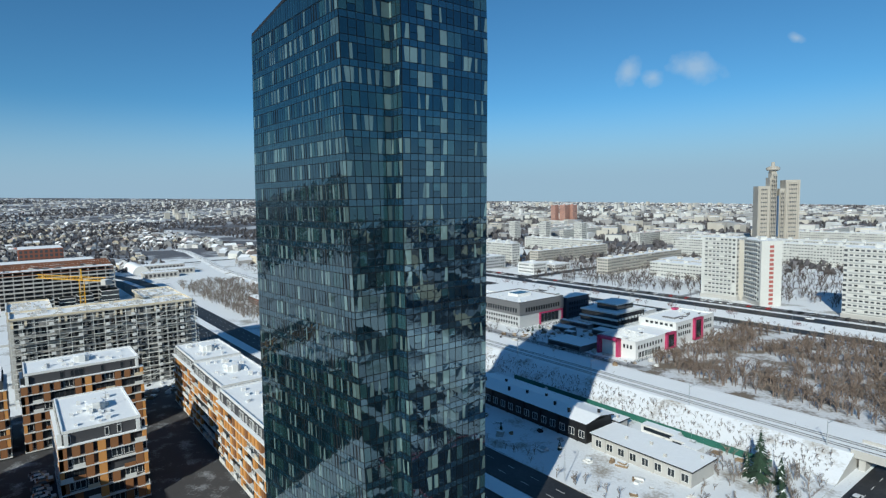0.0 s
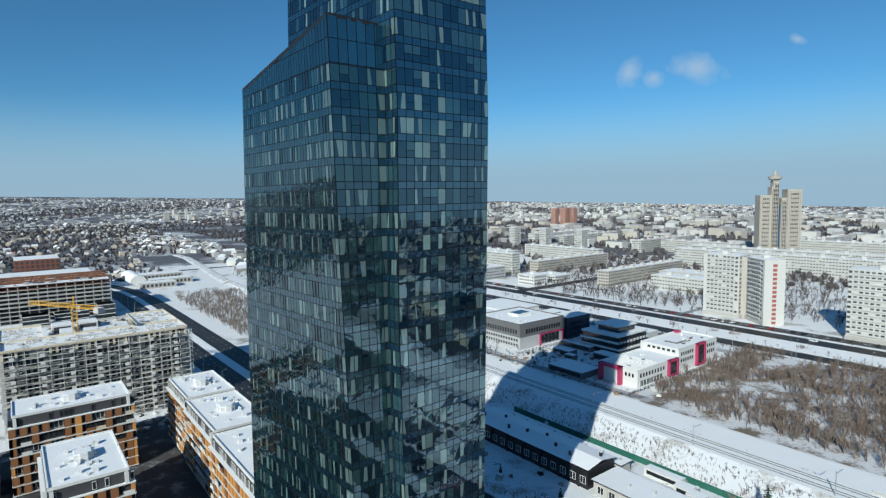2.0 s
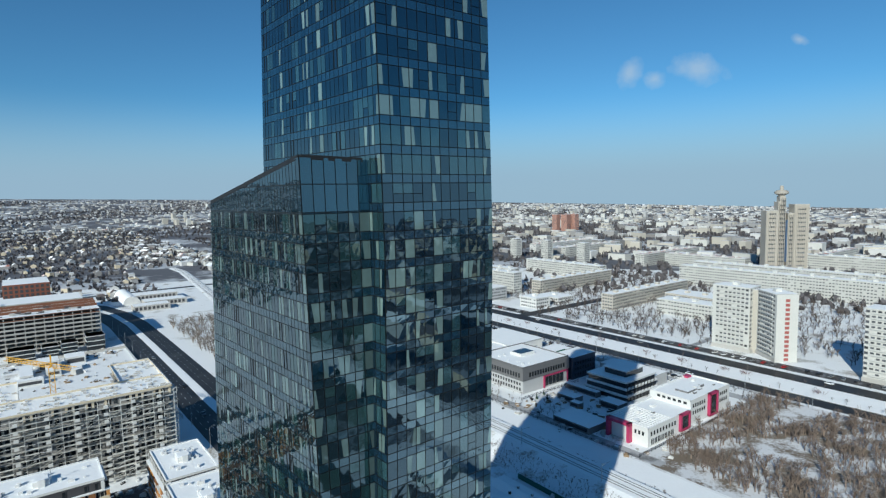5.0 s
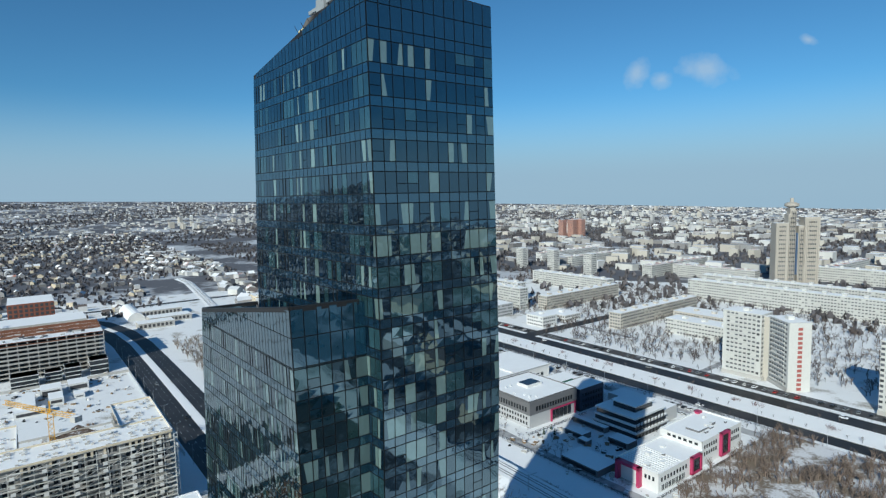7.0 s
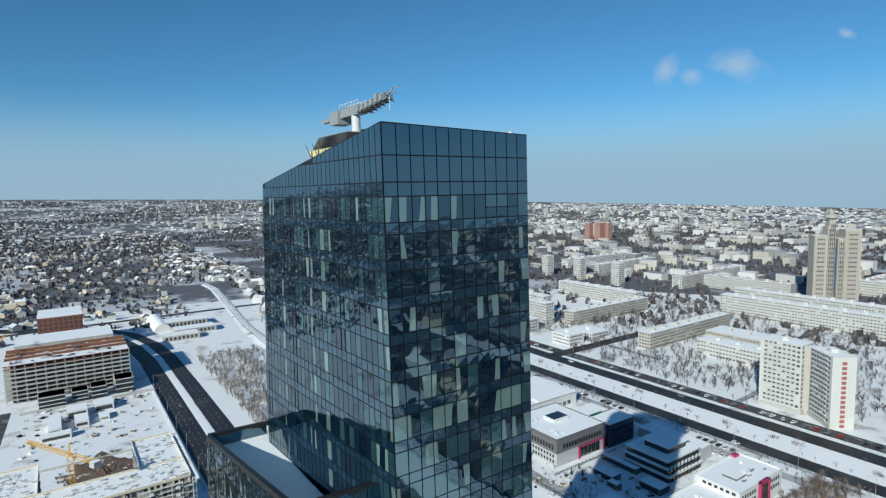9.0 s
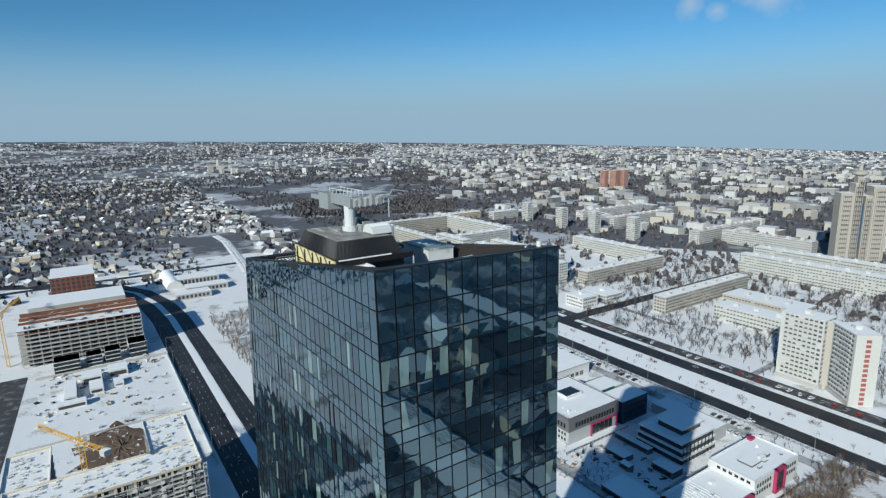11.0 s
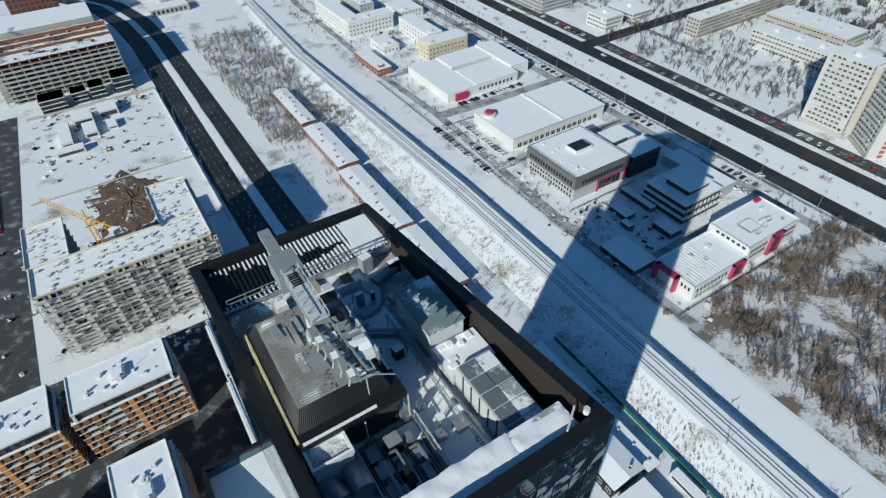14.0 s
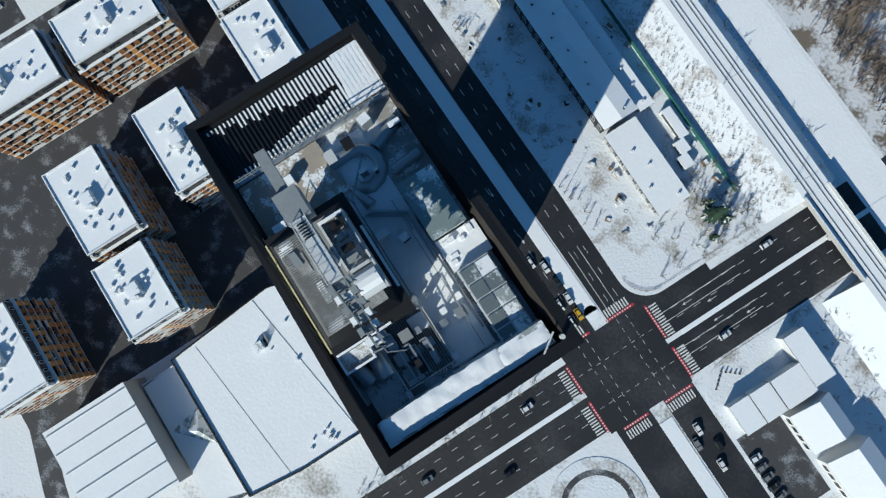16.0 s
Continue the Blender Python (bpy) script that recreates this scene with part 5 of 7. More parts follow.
def tower_crane(u, v, h, tip, tail, label):
    t = thing("tower_crane", label, "crane")
    b = B()
    for du, dv in ((-0.9, -0.9), (0.9, -0.9), (0.9, 0.9), (-0.9, 0.9)):
        b.beam((u + du, v + dv, -0.3), (u + du, v + dv, h), 0.22, YCRANE)
    n = int(h / 1.9)
    for k in range(n):
        z = 1.9 * k
        for (a, c) in (((-0.9, -0.9), (0.9, -0.9)), ((0.9, -0.9), (0.9, 0.9)), ((0.9, 0.9), (-0.9, 0.9)), ((-0.9, 0.9), (-0.9, -0.9))):
            b.beam((u + a[0], v + a[1], z), (u + c[0], v + c[1], z + 1.9), 0.12, YCRANE)
    part("mast", b, t, "yellow lattice mast")
    for nm, end, s in (("jib", tip, 1.0), ("counter_jib", tail, 1.0)):
        b = B()
        p, q = Vector((u, v, h)), Vector((*end, h))
        d = q - p
        side = Vector((-d.y, d.x, 0)).normalized() * 0.8
        n = max(3, int(d.length / 2))
        for o in (side, -side, Vector((0, 0, 1.5))):
            b.beam(p + o, q + o, 0.2, YCRANE)
        for k in range(n):
            a, c = p + d * k / n, p + d * (k + 1) / n
            b.beam(a + side, (a + c) / 2 + Vector((0, 0, 1.5)), 0.13, YCRANE)
            b.beam(a - side, (a + c) / 2 + Vector((0, 0, 1.5)), 0.13, YCRANE)
            b.beam(a + side, c - side, 0.12, YCRANE)
        part(nm, b, t, "yellow lattice jib")
    b = B()
    b.rbox(tail[0], tail[1], h - 1.5, h + 0.8, 3, 3, 30, CONCRETE, SNOW)
    part("counterweight", b, t, "grey concrete counterweight")
    b = B()
    b.rbox(u + 1.5, v, h - 2, h + 0.5, 1.6, 1.6, 0, WHITEWALL)
    part("cab", b, t, "white operator cab")
    b = B()
    b.beam((u, v, h), (u, v, h + 5), 0.5, YCRANE)
    part("apex", b, t, "yellow apex frame")
    return t


tower_crane(-28.5, 217, 45.5, (-43.5, 243), (-20.5, 204), "yellow tower crane standing in the site courtyard")
tower_crane(-75, 470, 40, (-66, 520), (-78, 455), "yellow tower crane beside the concrete shell")

# far shell beyond the yard
RUST = mat("rusty_formwork", (0.16, 0.07, 0.04), 0.85, 0.2, 0.3, 3, 0.1)
fs = thing("concrete_shell", "long unfinished concrete frame with rust-brown top band", "building shell")
b = B()
# one solid box; its dark colour is the shade between the slabs
b.box(-62, 11, 463, 505, -0.3, 27, SHADETRIM)
part("core", b, fs, "solid core coloured dark for the shade inside")
for k in range(9):
    b = B()
    b.box(-66, 14, 458, 508, 2.8 + 3.2 * k, 3.3 + 3.2 * k, CONCRETE if k != 8 else RUST, SNOW if k == 8 else None)
    part("floor_slab", b, fs, "raw concrete slab")
    if k in (3, 4, 5, 6, 7):
        b = B()
        b.box(-65.8, 13.8, 458.2, 458.6, 3.4 + 3.2 * k, 4.0 + 3.2 * k, RUST if k > 6 else CONCRETE)
        part("breast_wall", b, fs, "concrete breast wall")
for k in range(14):
    b = B()
    b.box(-65.5 + 6.1 * k, -64.9 + 6.1 * k, 458.3, 459, 0, 29, CONCRETE)
    part("column", b, fs)
rr = random.Random(77)
for k in range(70):
    b = B()
    u, v = rr.uniform(-64, 11), rr.uniform(460, 504)
    b.box(u, u + rr.uniform(0.5, 5), v, v + rr.uniform(0.4, 1.6), 29.3, 29.5 + rr.uniform(0.2, 1.6), rr.choice((CONCRETE, RUST, SHADETRIM)), rr.choice((None, SNOW)))
    part("formwork", b, fs, "formwork and rebar bundles on the top slab")
for k in range(3):
    b = B()
    b.box(-65.8, 13.8, 474 + 11 * k, 474.5 + 11 * k, 28.9, 31.0 + 0.6 * k, RUST, SNOW)
    part("parapet", b, fs, "rust-brown parapet strip")
bb = thing("set_back_storeys", "set-back concrete storeys behind snowy terrace", "building shell")
for k in range(3):
    b = B()
    b.box(-62, 8, 520, 560, 18 + 4 * k, 21.6 + 4 * k, CONCRETE if k != 2 else CONCRETE, SNOW)
    part("storey", b, bb)
b = B()
# solid dark box in place of the shaded inside
b.box(-60, 6, 522, 558, -0.3, 29.2, SHADETRIM)
part("core", b, bb, "solid core coloured dark for the shade inside")
b = B()
b.box(-48, -12, 590, 640, -0.3, 38, BRICK, SNOW)
# dark slabs on the wall stand for shade in the openings
for k in range(9):
    for i in range(9):
        b.box(-47 + 4 * i, -44.6 + 4 * i, 589.8, 590.1, 2 + 4 * k, 4.6 + 4 * k, SHADETRIM)
solid("brick_shell", b, "unfinished red brick tower shell with dark slabs for shaded openings", "building shell")
for q in ((-46, -30, 432, 446, 9), (-26, -16, 436, 448, 8), (-14, -4, 436, 450, 9), (2, 14, 438, 454, 11)):
    b = B()
    b.box(*q[:4], -0.3, q[4], GLASSD, SNOW)
    for k in range(3):
        b.box(q[0] - 0.2, q[1] + 0.2, q[2] - 0.2, q[3] + 0.2, q[4] * (k + 1) / 3 - 0.5, q[4] * (k + 1) / 3, WHITEWALL, SNOW)
    solid("glass_pavilion", b, "small dark glazed pavilion with snowy roof", "pavilion", "pavilions by the shell")
for q in ((-40, -33, 372, 402, 5), (-30, -18, 398, 412, 6), (-26, -18, 380, 396, 4), (-14, -2, 404, 418, 5), (-44, -28, 364, 370, 4), (-12, -6, 384, 394, 3)):
    b = B()
    b.box(*q[:4], -0.3, q[4], WHITEWALL, SNOW)
    b.box(q[0] + 1, q[1] - 1, q[2] - 0.1, q[2] + 0.2, 1, q[4] - 1.2, SHADETRIM)
    b.box(q[1] - 0.2, q[1] + 0.1, q[2] + 1, q[3] - 1, 1, q[4] - 1.2, SHADETRIM)
    solid("site_cabin", b, "low white site building with snowy roof", "cabin", "site buildings")
for q in ((60, 110, 640, 665, 8), (56, 90, 580, 598, 6), (70, 112, 604, 624, 6)):
    b = B()
    b.box(*q[:4], -0.3, q[4], CONCRETE, SNOW)
    for i in range(int((q[1] - q[0]) / 4)):
        b.box(q[0] + 1 + 4 * i, q[0] + 3.4 + 4 * i, q[2] - 0.15, q[2] + 0.1, 1.5, q[4] - 1.5, SHADETRIM)
    solid("warehouse", b, "low grey warehouse with snow on its roof", "warehouse", "warehouses at the bend")
b = B()
for k in range(10):
    a0, a1 = math.pi * k / 10, math.pi * (k + 1) / 10
    b.quad([(62 - 9 * math.cos(a0), 632, 9 * math.sin(a0)), (62 - 9 * math.cos(a1), 632, 9 * math.sin(a1)), (62 - 9 * math.cos(a1), 700, 9 * math.sin(a1)), (62 - 9 * math.cos(a0), 700, 9 * math.sin(a0))], SNOW)
b.quad([(62 - 9 * math.cos(math.pi * k / 10), 632, 9 * math.sin(math.pi * k / 10)) for k in range(11)], WHITEWALL)
solid("arched_tent", b, "white arched storage tent", "tent")

# ---- sheds and depots along the railway ----
def shed(u0, u1, v0, v1, h, wall, label, ridge=0.0, bays=8, name="shed"):
    t = thing(name, label, "shed", "sheds along the railway")
    b = B()
    b.box(u0 + 0.3, u1 - 0.3, v0 + 0.3, v1 - 0.3, -0.3, h, wall)
    part("wall", b, t)
    b = B()
    m = (u0 + u1) / 2
    for p in (((u0 - 0.3, h), (m, h + ridge)), ((m, h + ridge), (u1 + 0.3, h))):
        (ua, za), (ub, zb) = p
        b.quad([(ua, v0 - 0.3, za + 0.3), (ub, v0 - 0.3, zb + 0.3), (ub, v1 + 0.3, zb + 0.3), (ua, v1 + 0.3, za + 0.3)], SNOW)
        b.quad([(ua, v0 - 0.3, za - 0.1), (ub, v0 - 0.3, zb - 0.1), (ub, v0 - 0.3, zb + 0.3), (ua, v0 - 0.3, za + 0.3)], DARKMETAL)
        b.quad([(ua, v1 + 0.3, za - 0.1), (ub, v1 + 0.3, zb - 0.1), (ub, v1 + 0.3, zb + 0.3), (ua, v1 + 0.3, za + 0.3)][::-1], DARKMETAL)
    b.quad([(u0 - 0.3, v0 - 0.3, h - 0.1), (u0 - 0.3, v0 - 0.3, h + 0.3), (u0 - 0.3, v1 + 0.3, h + 0.3), (u0 - 0.3, v1 + 0.3, h - 0.1)], DARKMETAL)
    part("roof", b, t, "snow-covered roof")
    n = int((v1 - v0) / 4)
    for k in range(n):
        o = part("window", window_mesh(2.2, min(2.4, h * 0.5), WHITEWALL, "v", 2), t)
        o.location = (u0 + 0.27, v0 + 1 + 4 * k, h * 0.25)
        if k % 2 == 0:
            bb = B()
            bb.box(u0 - 0.1, u0 + 0.4, v0 + 3.4 + 4 * k, v0 + 3.9 + 4 * k, 0, h, wall)
            part("pilaster", bb, t)
    for k in range(int((v1 - v0) / 7)):
        bb = B()
        u, v = R.uniform(u0 + 2, u1 - 3), v0 + 2 + 7 * k
        bb.box(u, u + 0.7, v, v + 0.7, h, h + ridge + 1.2, wall, SNOW)
        part("chimney", bb, t, "small roof chimney with snow")
    return t


shed(87, 100.5, 31, 88, 6.5, DARKMETAL, "long black warehouse with snowy low-pitched roof", 1.2)
shed(102.5, 108, 30, 92, 3.6, CONCRETE, "long low snow-covered annex roof by the railway")
shed(83, 101, 90, 97, 5.5, WHITEWALL, "narrow white shed with snowy roof at the yard end")
shed(86.5, 99, -4, 29, 4.6, CONCRETE, "low pale shed with thin snow on flat roof")
for q in ((89, 99, 120, 134), (90, 103, 137, 183), (90, 103, 186, 248), (92, 105, 252, 305), (93, 103, 310, 364)):
    shed(*q, 5, BRICK, "red brick depot building with snowy roof", 0.5)
for q in ((109, 112.5, 14, 26), (104, 108, 4, 9), (106, 110, 9, 14)):
    b = B()
    b.box(*q, 0.1, 2.8, WHITEWALL, SNOW)
    b.box(q[0] - 0.1, q[0] + 0.1, q[2] + 1, q[3] - 1, 1, 2.2, GLASSD)
    solid("site_trailer", b, "white office container with snowy top", "container", "containers by the fence")
GREENF = mat("green_fence_paint", (0.03, 0.12, 0.09), 0.6, 0.15, 0.5, 4, 0.05)
fence = thing("site_fence", "dark green sheet fence along the embankment foot", "fence")
me = B()
me.box(0, 0.12, 0, 3.9, 0, 2.2, GREENF)
me = me.mesh("fence_panel")
for k in range(26):
    o = part("fence_panel", me, fence)
    o.location = (115 + 0.02 * k, -12 + 4 * k, 0.1)

# ---- fuel station across the junction ----


def gable_hall(name, q, eave, ridge, at, label, group):
    """A white hall whose ridge runs along v at the given share of its width."""
    u0, u1, v0, v1 = q
    t = thing(name, label, "building", group)
    b = B()
    b.box(u0, u1, v0, v1, -0.2, eave, WHITEWALL)
    part("wall", b, t)
    m = u0 + (u1 - u0) * at
    b = B()
    for (ua, za), (ub, zb) in (((u0 - 0.3, eave), (m, ridge)), ((m, ridge), (u1 + 0.3, eave))):
        b.quad([(ua, v0 - 0.3, za + 0.25), (ub, v0 - 0.3, zb + 0.25), (ub, v1 + 0.3, zb + 0.25), (ua, v1 + 0.3, za + 0.25)], SNOW)
        b.quad([(ua, v0 - 0.3, za - 0.05), (ub, v0 - 0.3, zb - 0.05), (ub, v0 - 0.3, zb + 0.25), (ua, v0 - 0.3, za + 0.25)], GREYPAINT)
        b.quad([(ua, v1 + 0.3, za + 0.25), (ub, v1 + 0.3, zb + 0.25), (ub, v1 + 0.3, zb - 0.05), (ua, v1 + 0.3, za - 0.05)], GREYPAINT)
    for ua in (u0 - 0.3, u1 + 0.3):
        b.quad([(ua, v0 - 0.3, eave - 0.05), (ua, v0 - 0.3, eave + 0.25), (ua, v1 + 0.3, eave + 0.25), (ua, v1 + 0.3, eave - 0.05)], GREYPAINT)
    for v in (v0, v1):
        b.quad([(u0, v, eave), (u1, v, eave), (m, v, ridge)], WHITEWALL)
    part("roof", b, t, "snow-covered pitched roof")
    for k in range(int((v1 - v0) / 3.2)):
        o = part("window", window_mesh(2.0, 2.0, DARKMETAL, "v", 12), t)
        o.location = (u0 - 0.05, v0 + 0.8 + 3.2 * k, 1.2)
    return t


for q, h in (((69, 76.4, -81, -70.5), 4.0), ((77, 84.6, -81, -70.5), 4.3), ((85.2, 96.6, -81, -70.5), 4.8), ((96.9, 104.5, -79.5, -61.2), 5.2)):
    t = thing("station_building", "white fuel station building with clean snowy roof", "building", "fuel station buildings")
    b = B()
    b.box(*q, -0.2, h, WHITEWALL, SNOW)
    part("wall", b, t)
    b = B()
    b.box(q[0] - 0.2, q[1] + 0.2, q[2] - 0.2, q[3] + 0.2, h, h + 0.35, DARKMETAL, SNOW)
    part("roof", b, t, "flat snow-covered roof")
    o = part("window", window_mesh(min(6, q[1] - q[0] - 2), 2.2, WHITEWALL, "u", 2), t)
    o.location = (q[0] + 1, q[2] - 0.05, 1.2)
gable_hall("workshop_hall", (83.8, 99, -97, -83.4), 5.0, 7.6, 0.66, "white workshop hall with pitched snowy roof", "fuel station halls")
gable_hall("workshop_hall", (85, 101, -119, -101.5), 6.0, 8.8, 0.62, "white workshop hall with pitched snowy roof", "fuel station halls")
for k in range(9):
    b = B()
    u, v = 70 + 1.2 * k, -60.5 - 1.0 * abs(k - 4)
    b.prism(u, v, 0.35, 0.1, 1.0 + 0.1 * (k % 3), mat("russet_hedge", (0.10, 0.075, 0.055), 0.95, 0.3, 1.0, 4.0, 0.5, dist=0.1), 7, 0.2)
    solid("clipped_shrub", b, "small brown clipped shrub in the snow", "shrub", "shrubs by the fuel station")
strip("pavement_station_yard", (66, 83, -112, -82), YARD, "dark cleared forecourt beside the fuel station", 0.16, "pavement")

# ---- commercial buildings beyond the railway ----
GREYCLAD = mat("grey_cladding", (0.13, 0.13, 0.135), 0.6, 0.12, 0.5, 3, 0.05)
PALECLAD = mat("pale_cladding", (0.40, 0.405, 0.41), 0.6, 0.12, 0.5, 3, 0.05)
NAVY = mat("navy_cladding", (0.04, 0.05, 0.075), 0.5, 0.12, 0.5, 3, 0.05)


def windows(t, ax, a0, a1, c, z0, h, w, gap, fm, key):
    k = a0
    while k + w <= a1:
        o = part("window", window_mesh(w, h, fm, ax, key), t)
        o.location = (k, c, z0) if ax == "u" else (c, k, z0)
        k += w + gap


t = thing("office_building", "square grey office block with pale base and skylight pyramid", "office building")
b = B()
b.box(185.5, 224, 158, 197, -0.3, 7.5, PALECLAD)
part("base", b, t, "pale stone-clad lower storeys")
b = B()
b.box(185, 224.4, 157.6, 197.4, 7.5, 14.5, GREYCLAD)
part("upper_storey", b, t, "dark grey clad upper storeys")
b = B()
b.box(185.4, 224, 158, 197, 14.5, 14.9, GREYCLAD, SNOW)
part("roof", b, t, "flat snowy roof")
b = B()
b.box(201, 213, 175, 184, 14.8, 16.6, WHITEWALL, SNOW)
sky_curb = part("skylight", b, t, "raised white skylight curb")
for k in range(6):
    b = B()
    b.box(201.5 + 1.85 * k, 203.2 + 1.85 * k, 175.6, 183.4, 16.6, 16.75, GLASSD)
    part("pane", b, sky_curb, "dark skylight pane")
for q in ((185.4, 224, 158, 158.5), (185.4, 224, 196.5, 197), (185.4, 185.9, 158, 197), (223.5, 224, 158, 197)):
    b = B()
    b.box(*q, 14.8, 15.6, GREYCLAD, SNOW)
    part("parapet", b, t, "grey parapet with snow")
for k in range(9):
    b = B()
    u, v = R.uniform(188, 198), R.uniform(161, 194)
    b.box(u, u + R.uniform(0.5, 1.4), v, v + R.uniform(0.5, 1.4), 14.8, 15.2 + R.uniform(0, 0.8), GREYPAINT, SNOW)
    part("roof_vent", b, t, "small roof vent with snow")
windows(t, "u", 203, 222, 157.5, 1.2, 5.0, 2.6, 0.7, DARKMETAL, 3)
windows(t, "u", 190, 222, 157.5, 9.2, 2.6, 1.3, 0.9, DARKMETAL, 3)
windows(t, "v", 160, 195, 184.9, 9.2, 2.6, 1.2, 1.0, DARKMETAL, 3)
windows(t, "v", 160, 195, 185.4, 1.6, 1.6, 1.0, 1.2, DARKMETAL, 3)
windows(t, "v", 160, 195, 185.4, 4.6, 1.6, 1.0, 1.2, DARKMETAL, 3)
for q in ((202, 203, 157.2, 157.9, 0, 7.0), (222.5, 223.3, 157.2, 157.9, 0, 7.0), (202, 223.3, 157.2, 157.9, 6.6, 7.3)):
    b = B()
    b.box(*q, PINK)
    part("portal", b, t, "crimson portal frame")
t = thing("navy_office", "dark navy office block with crimson end wall and snowy roof", "office building")
b = B()
b.box(226, 248, 156.5, 171, -0.3, 13.5, NAVY, SNOW)
part("wall", b, t, "navy clad wall")
b = B()
b.box(225.2, 226, 174, 188, -0.3, 14.5, PINK)
part("end_wall", b, t, "crimson end wall")
b = B()
b.box(226.2, 247, 174.3, 188, -0.3, 12.5, PALECLAD, SNOW)
part("rear_wing", b, t, "pale rear wing")
for z in (1.5, 5.0, 8.5):
    windows(t, "u", 228, 247.5, 156.4, z, 2.2, 1.6, 0.8, NAVY, 4)
b = B()
b.box(227, 240, 174, 174.3, 9, 13, GREENF)
part("sign_wall", b, t, "dark green sign wall")
t = thing("terraced_office", "stepped grey office with glass bands and snow-covered terraces", "office building")
for k, (s, z0) in enumerate(((0, 0), (0.7, 3.6), (1.4, 7.2))):
    b = B()
    b.box(218 + s, 247 - s * 0.3, 113 + s, 140 - s * 0.5, z0 - (0.3 if k == 0 else 0), z0 + 2.7, GLASSD)
    part("glass_band", b, t, "dark glazed storey")
    b = B()
    b.box(217.4 + s, 247.6 - s * 0.3, 112.4 + s, 140.6 - s * 0.5, z0 + 2.7, z0 + 3.6, GREYPAINT, SNOW)
    part("terrace", b, t, "grey slab terrace with snow")
b = B()
b.box(226, 242, 119, 133, 10.8, 14, GLASSD)
b.box(225, 243, 118, 134, 14, 14.6, GREYPAINT, SNOW)
part("penthouse", b, t, "glazed penthouse under a snowy slab")
for k in range(9):
    b = B()
    b.box(218.6 + 3.1 * k, 218.9 + 3.1 * k, 112.7, 113.0, -0.2, 10, DARKMETAL)
    part("mullion", b, t)
b = B()
b.box(247, 262, 116, 140, -0.3, 7.5, PALECLAD, SNOW)
part("wing", b, t, "pale side wing")
b = B()
b.box(252, 266, 141, 156, -0.3, 6, PALECLAD, SNOW)
solid("annex_block", b, "low pale annex with snowy roof", "building")

t = thing("crimson_school", "white two-winged building with crimson portal frames and snowy roofs", "office building")
b = B()
b.box(179, 216, 75, 97, -0.3, 8, WHITEWALL, SNOW)
part("low_wing", b, t, "white two-storey wing")
b = B()
b.box(216, 254, 76, 98, -0.3, 11.5, WHITEWALL, SNOW)
part("high_wing", b, t, "white three-storey wing")
for u0, u1, v0, v1, z1 in ((204, 212.5, 73.7, 75.3, 8.8), (232, 240.5, 74.6, 76.3, 12.2)):
    for q in ((u0, u0 + 1.1, v0, v1, 0.6, z1), (u1 - 1.1, u1, v0, v1, 0.6, z1), (u0, u1, v0, v1, z1 - 1.0, z1), (u0, u1, v0, v1, 0.6, 1.4)):
        b = B()
        b.box(*q, PINK)
        part("portal", b, t, "crimson portal frame")
    b = B()
    b.box(u0 + 1.2, u1 - 1.2, v0 + 0.5, v1, 1.6, z1 - 1.2, GLASSD)
    part("portal_glass", b, t, "dark glazing in the portal")
for q in ((176.5, 179.2, 83, 84.4, 0, 9), (176.5, 179.2, 94, 95.4, 0, 9), (176.5, 179.2, 83, 95.4, 7.6, 9)):
    b = B()
    b.box(*q, PINK)
    part("portal", b, t, "crimson portal frame")
for z in (4.8,):
    windows(t, "u", 181, 202, 74.9, z, 1.8, 0.9, 1.5, DARKMETAL, 5)
    windows(t, "v", 77, 82, 178.9, z, 1.8, 0.9, 1.0, DARKMETAL, 5)
for z in (4.8, 8.2):
    windows(t, "u", 218, 231, 75.9, z, 1.8, 0.9, 1.2, DARKMETAL, 5)
    windows(t, "u", 244, 253, 75.9, z, 1.8, 0.9, 1.2, DARKMETAL, 5)
    windows(t, "v", 78, 96, 215.9, z + 1.6, 1.2, 1.6, 1.2, DARKMETAL, 5)
windows(t, "u", 181, 202, 74.9, 0.6, 2.8, 2.4, 0.3, GREYPAINT, 6)
b = B()
for k in range(11):
    b.box(181 + 1.8 * k, 181.2 + 1.8 * k, 76.5, 95.5, 7.9, 8.25, WHITEWALL)
part("roof_seam", b, t, "ribs showing through roof snow", "stuff")
for k in range(14):
    b = B()
    u, v = R.uniform(183, 250), R.uniform(79, 93)
    h = 8 if u < 215 else 11.5
    if abs(u - 216) < 2.5:
        continue
    b.box(u, u + R.uniform(0.8, 3), v, v + R.uniform(0.8, 2), h - 0.1, h + R.uniform(0.4, 1.4), R.choice((WHITEWALL, GREYCLAD)), SNOW)
    part("roof_unit", b, t, "small roof unit with snow")
for q, h in (((179, 216, 75, 97), 8), ((216, 254, 76, 98), 11.5)):
    for e in ((q[0], q[1], q[2], q[2] + 0.4), (q[0], q[1], q[3] - 0.4, q[3]), (q[0], q[0] + 0.4, q[2], q[3]), (q[1] - 0.4, q[1], q[2], q[3])):
        b = B()
        b.box(*e, h - 0.1, h + 0.7, WHITEWALL, SNOW)
        part("parapet", b, t, "white parapet with snow")
b = B()
b.box(226, 234, 83, 90, 11.4, 12.4, GREYCLAD, SNOW)
b.box(236, 240, 84, 86, 11.4, 12.6, WHITEWALL, SNOW)
part("roof_plant", b, t, "low grey roof plant with snow")
b = B()
b.box(248, 252, 95.5, 98.2, 11.5, 12.6, PINK)
part("roof_frame", b, t, "crimson roof frame")

t = thing("supermarket", "large flat supermarket with white walls and snowy roof", "supermarket")
b = B()
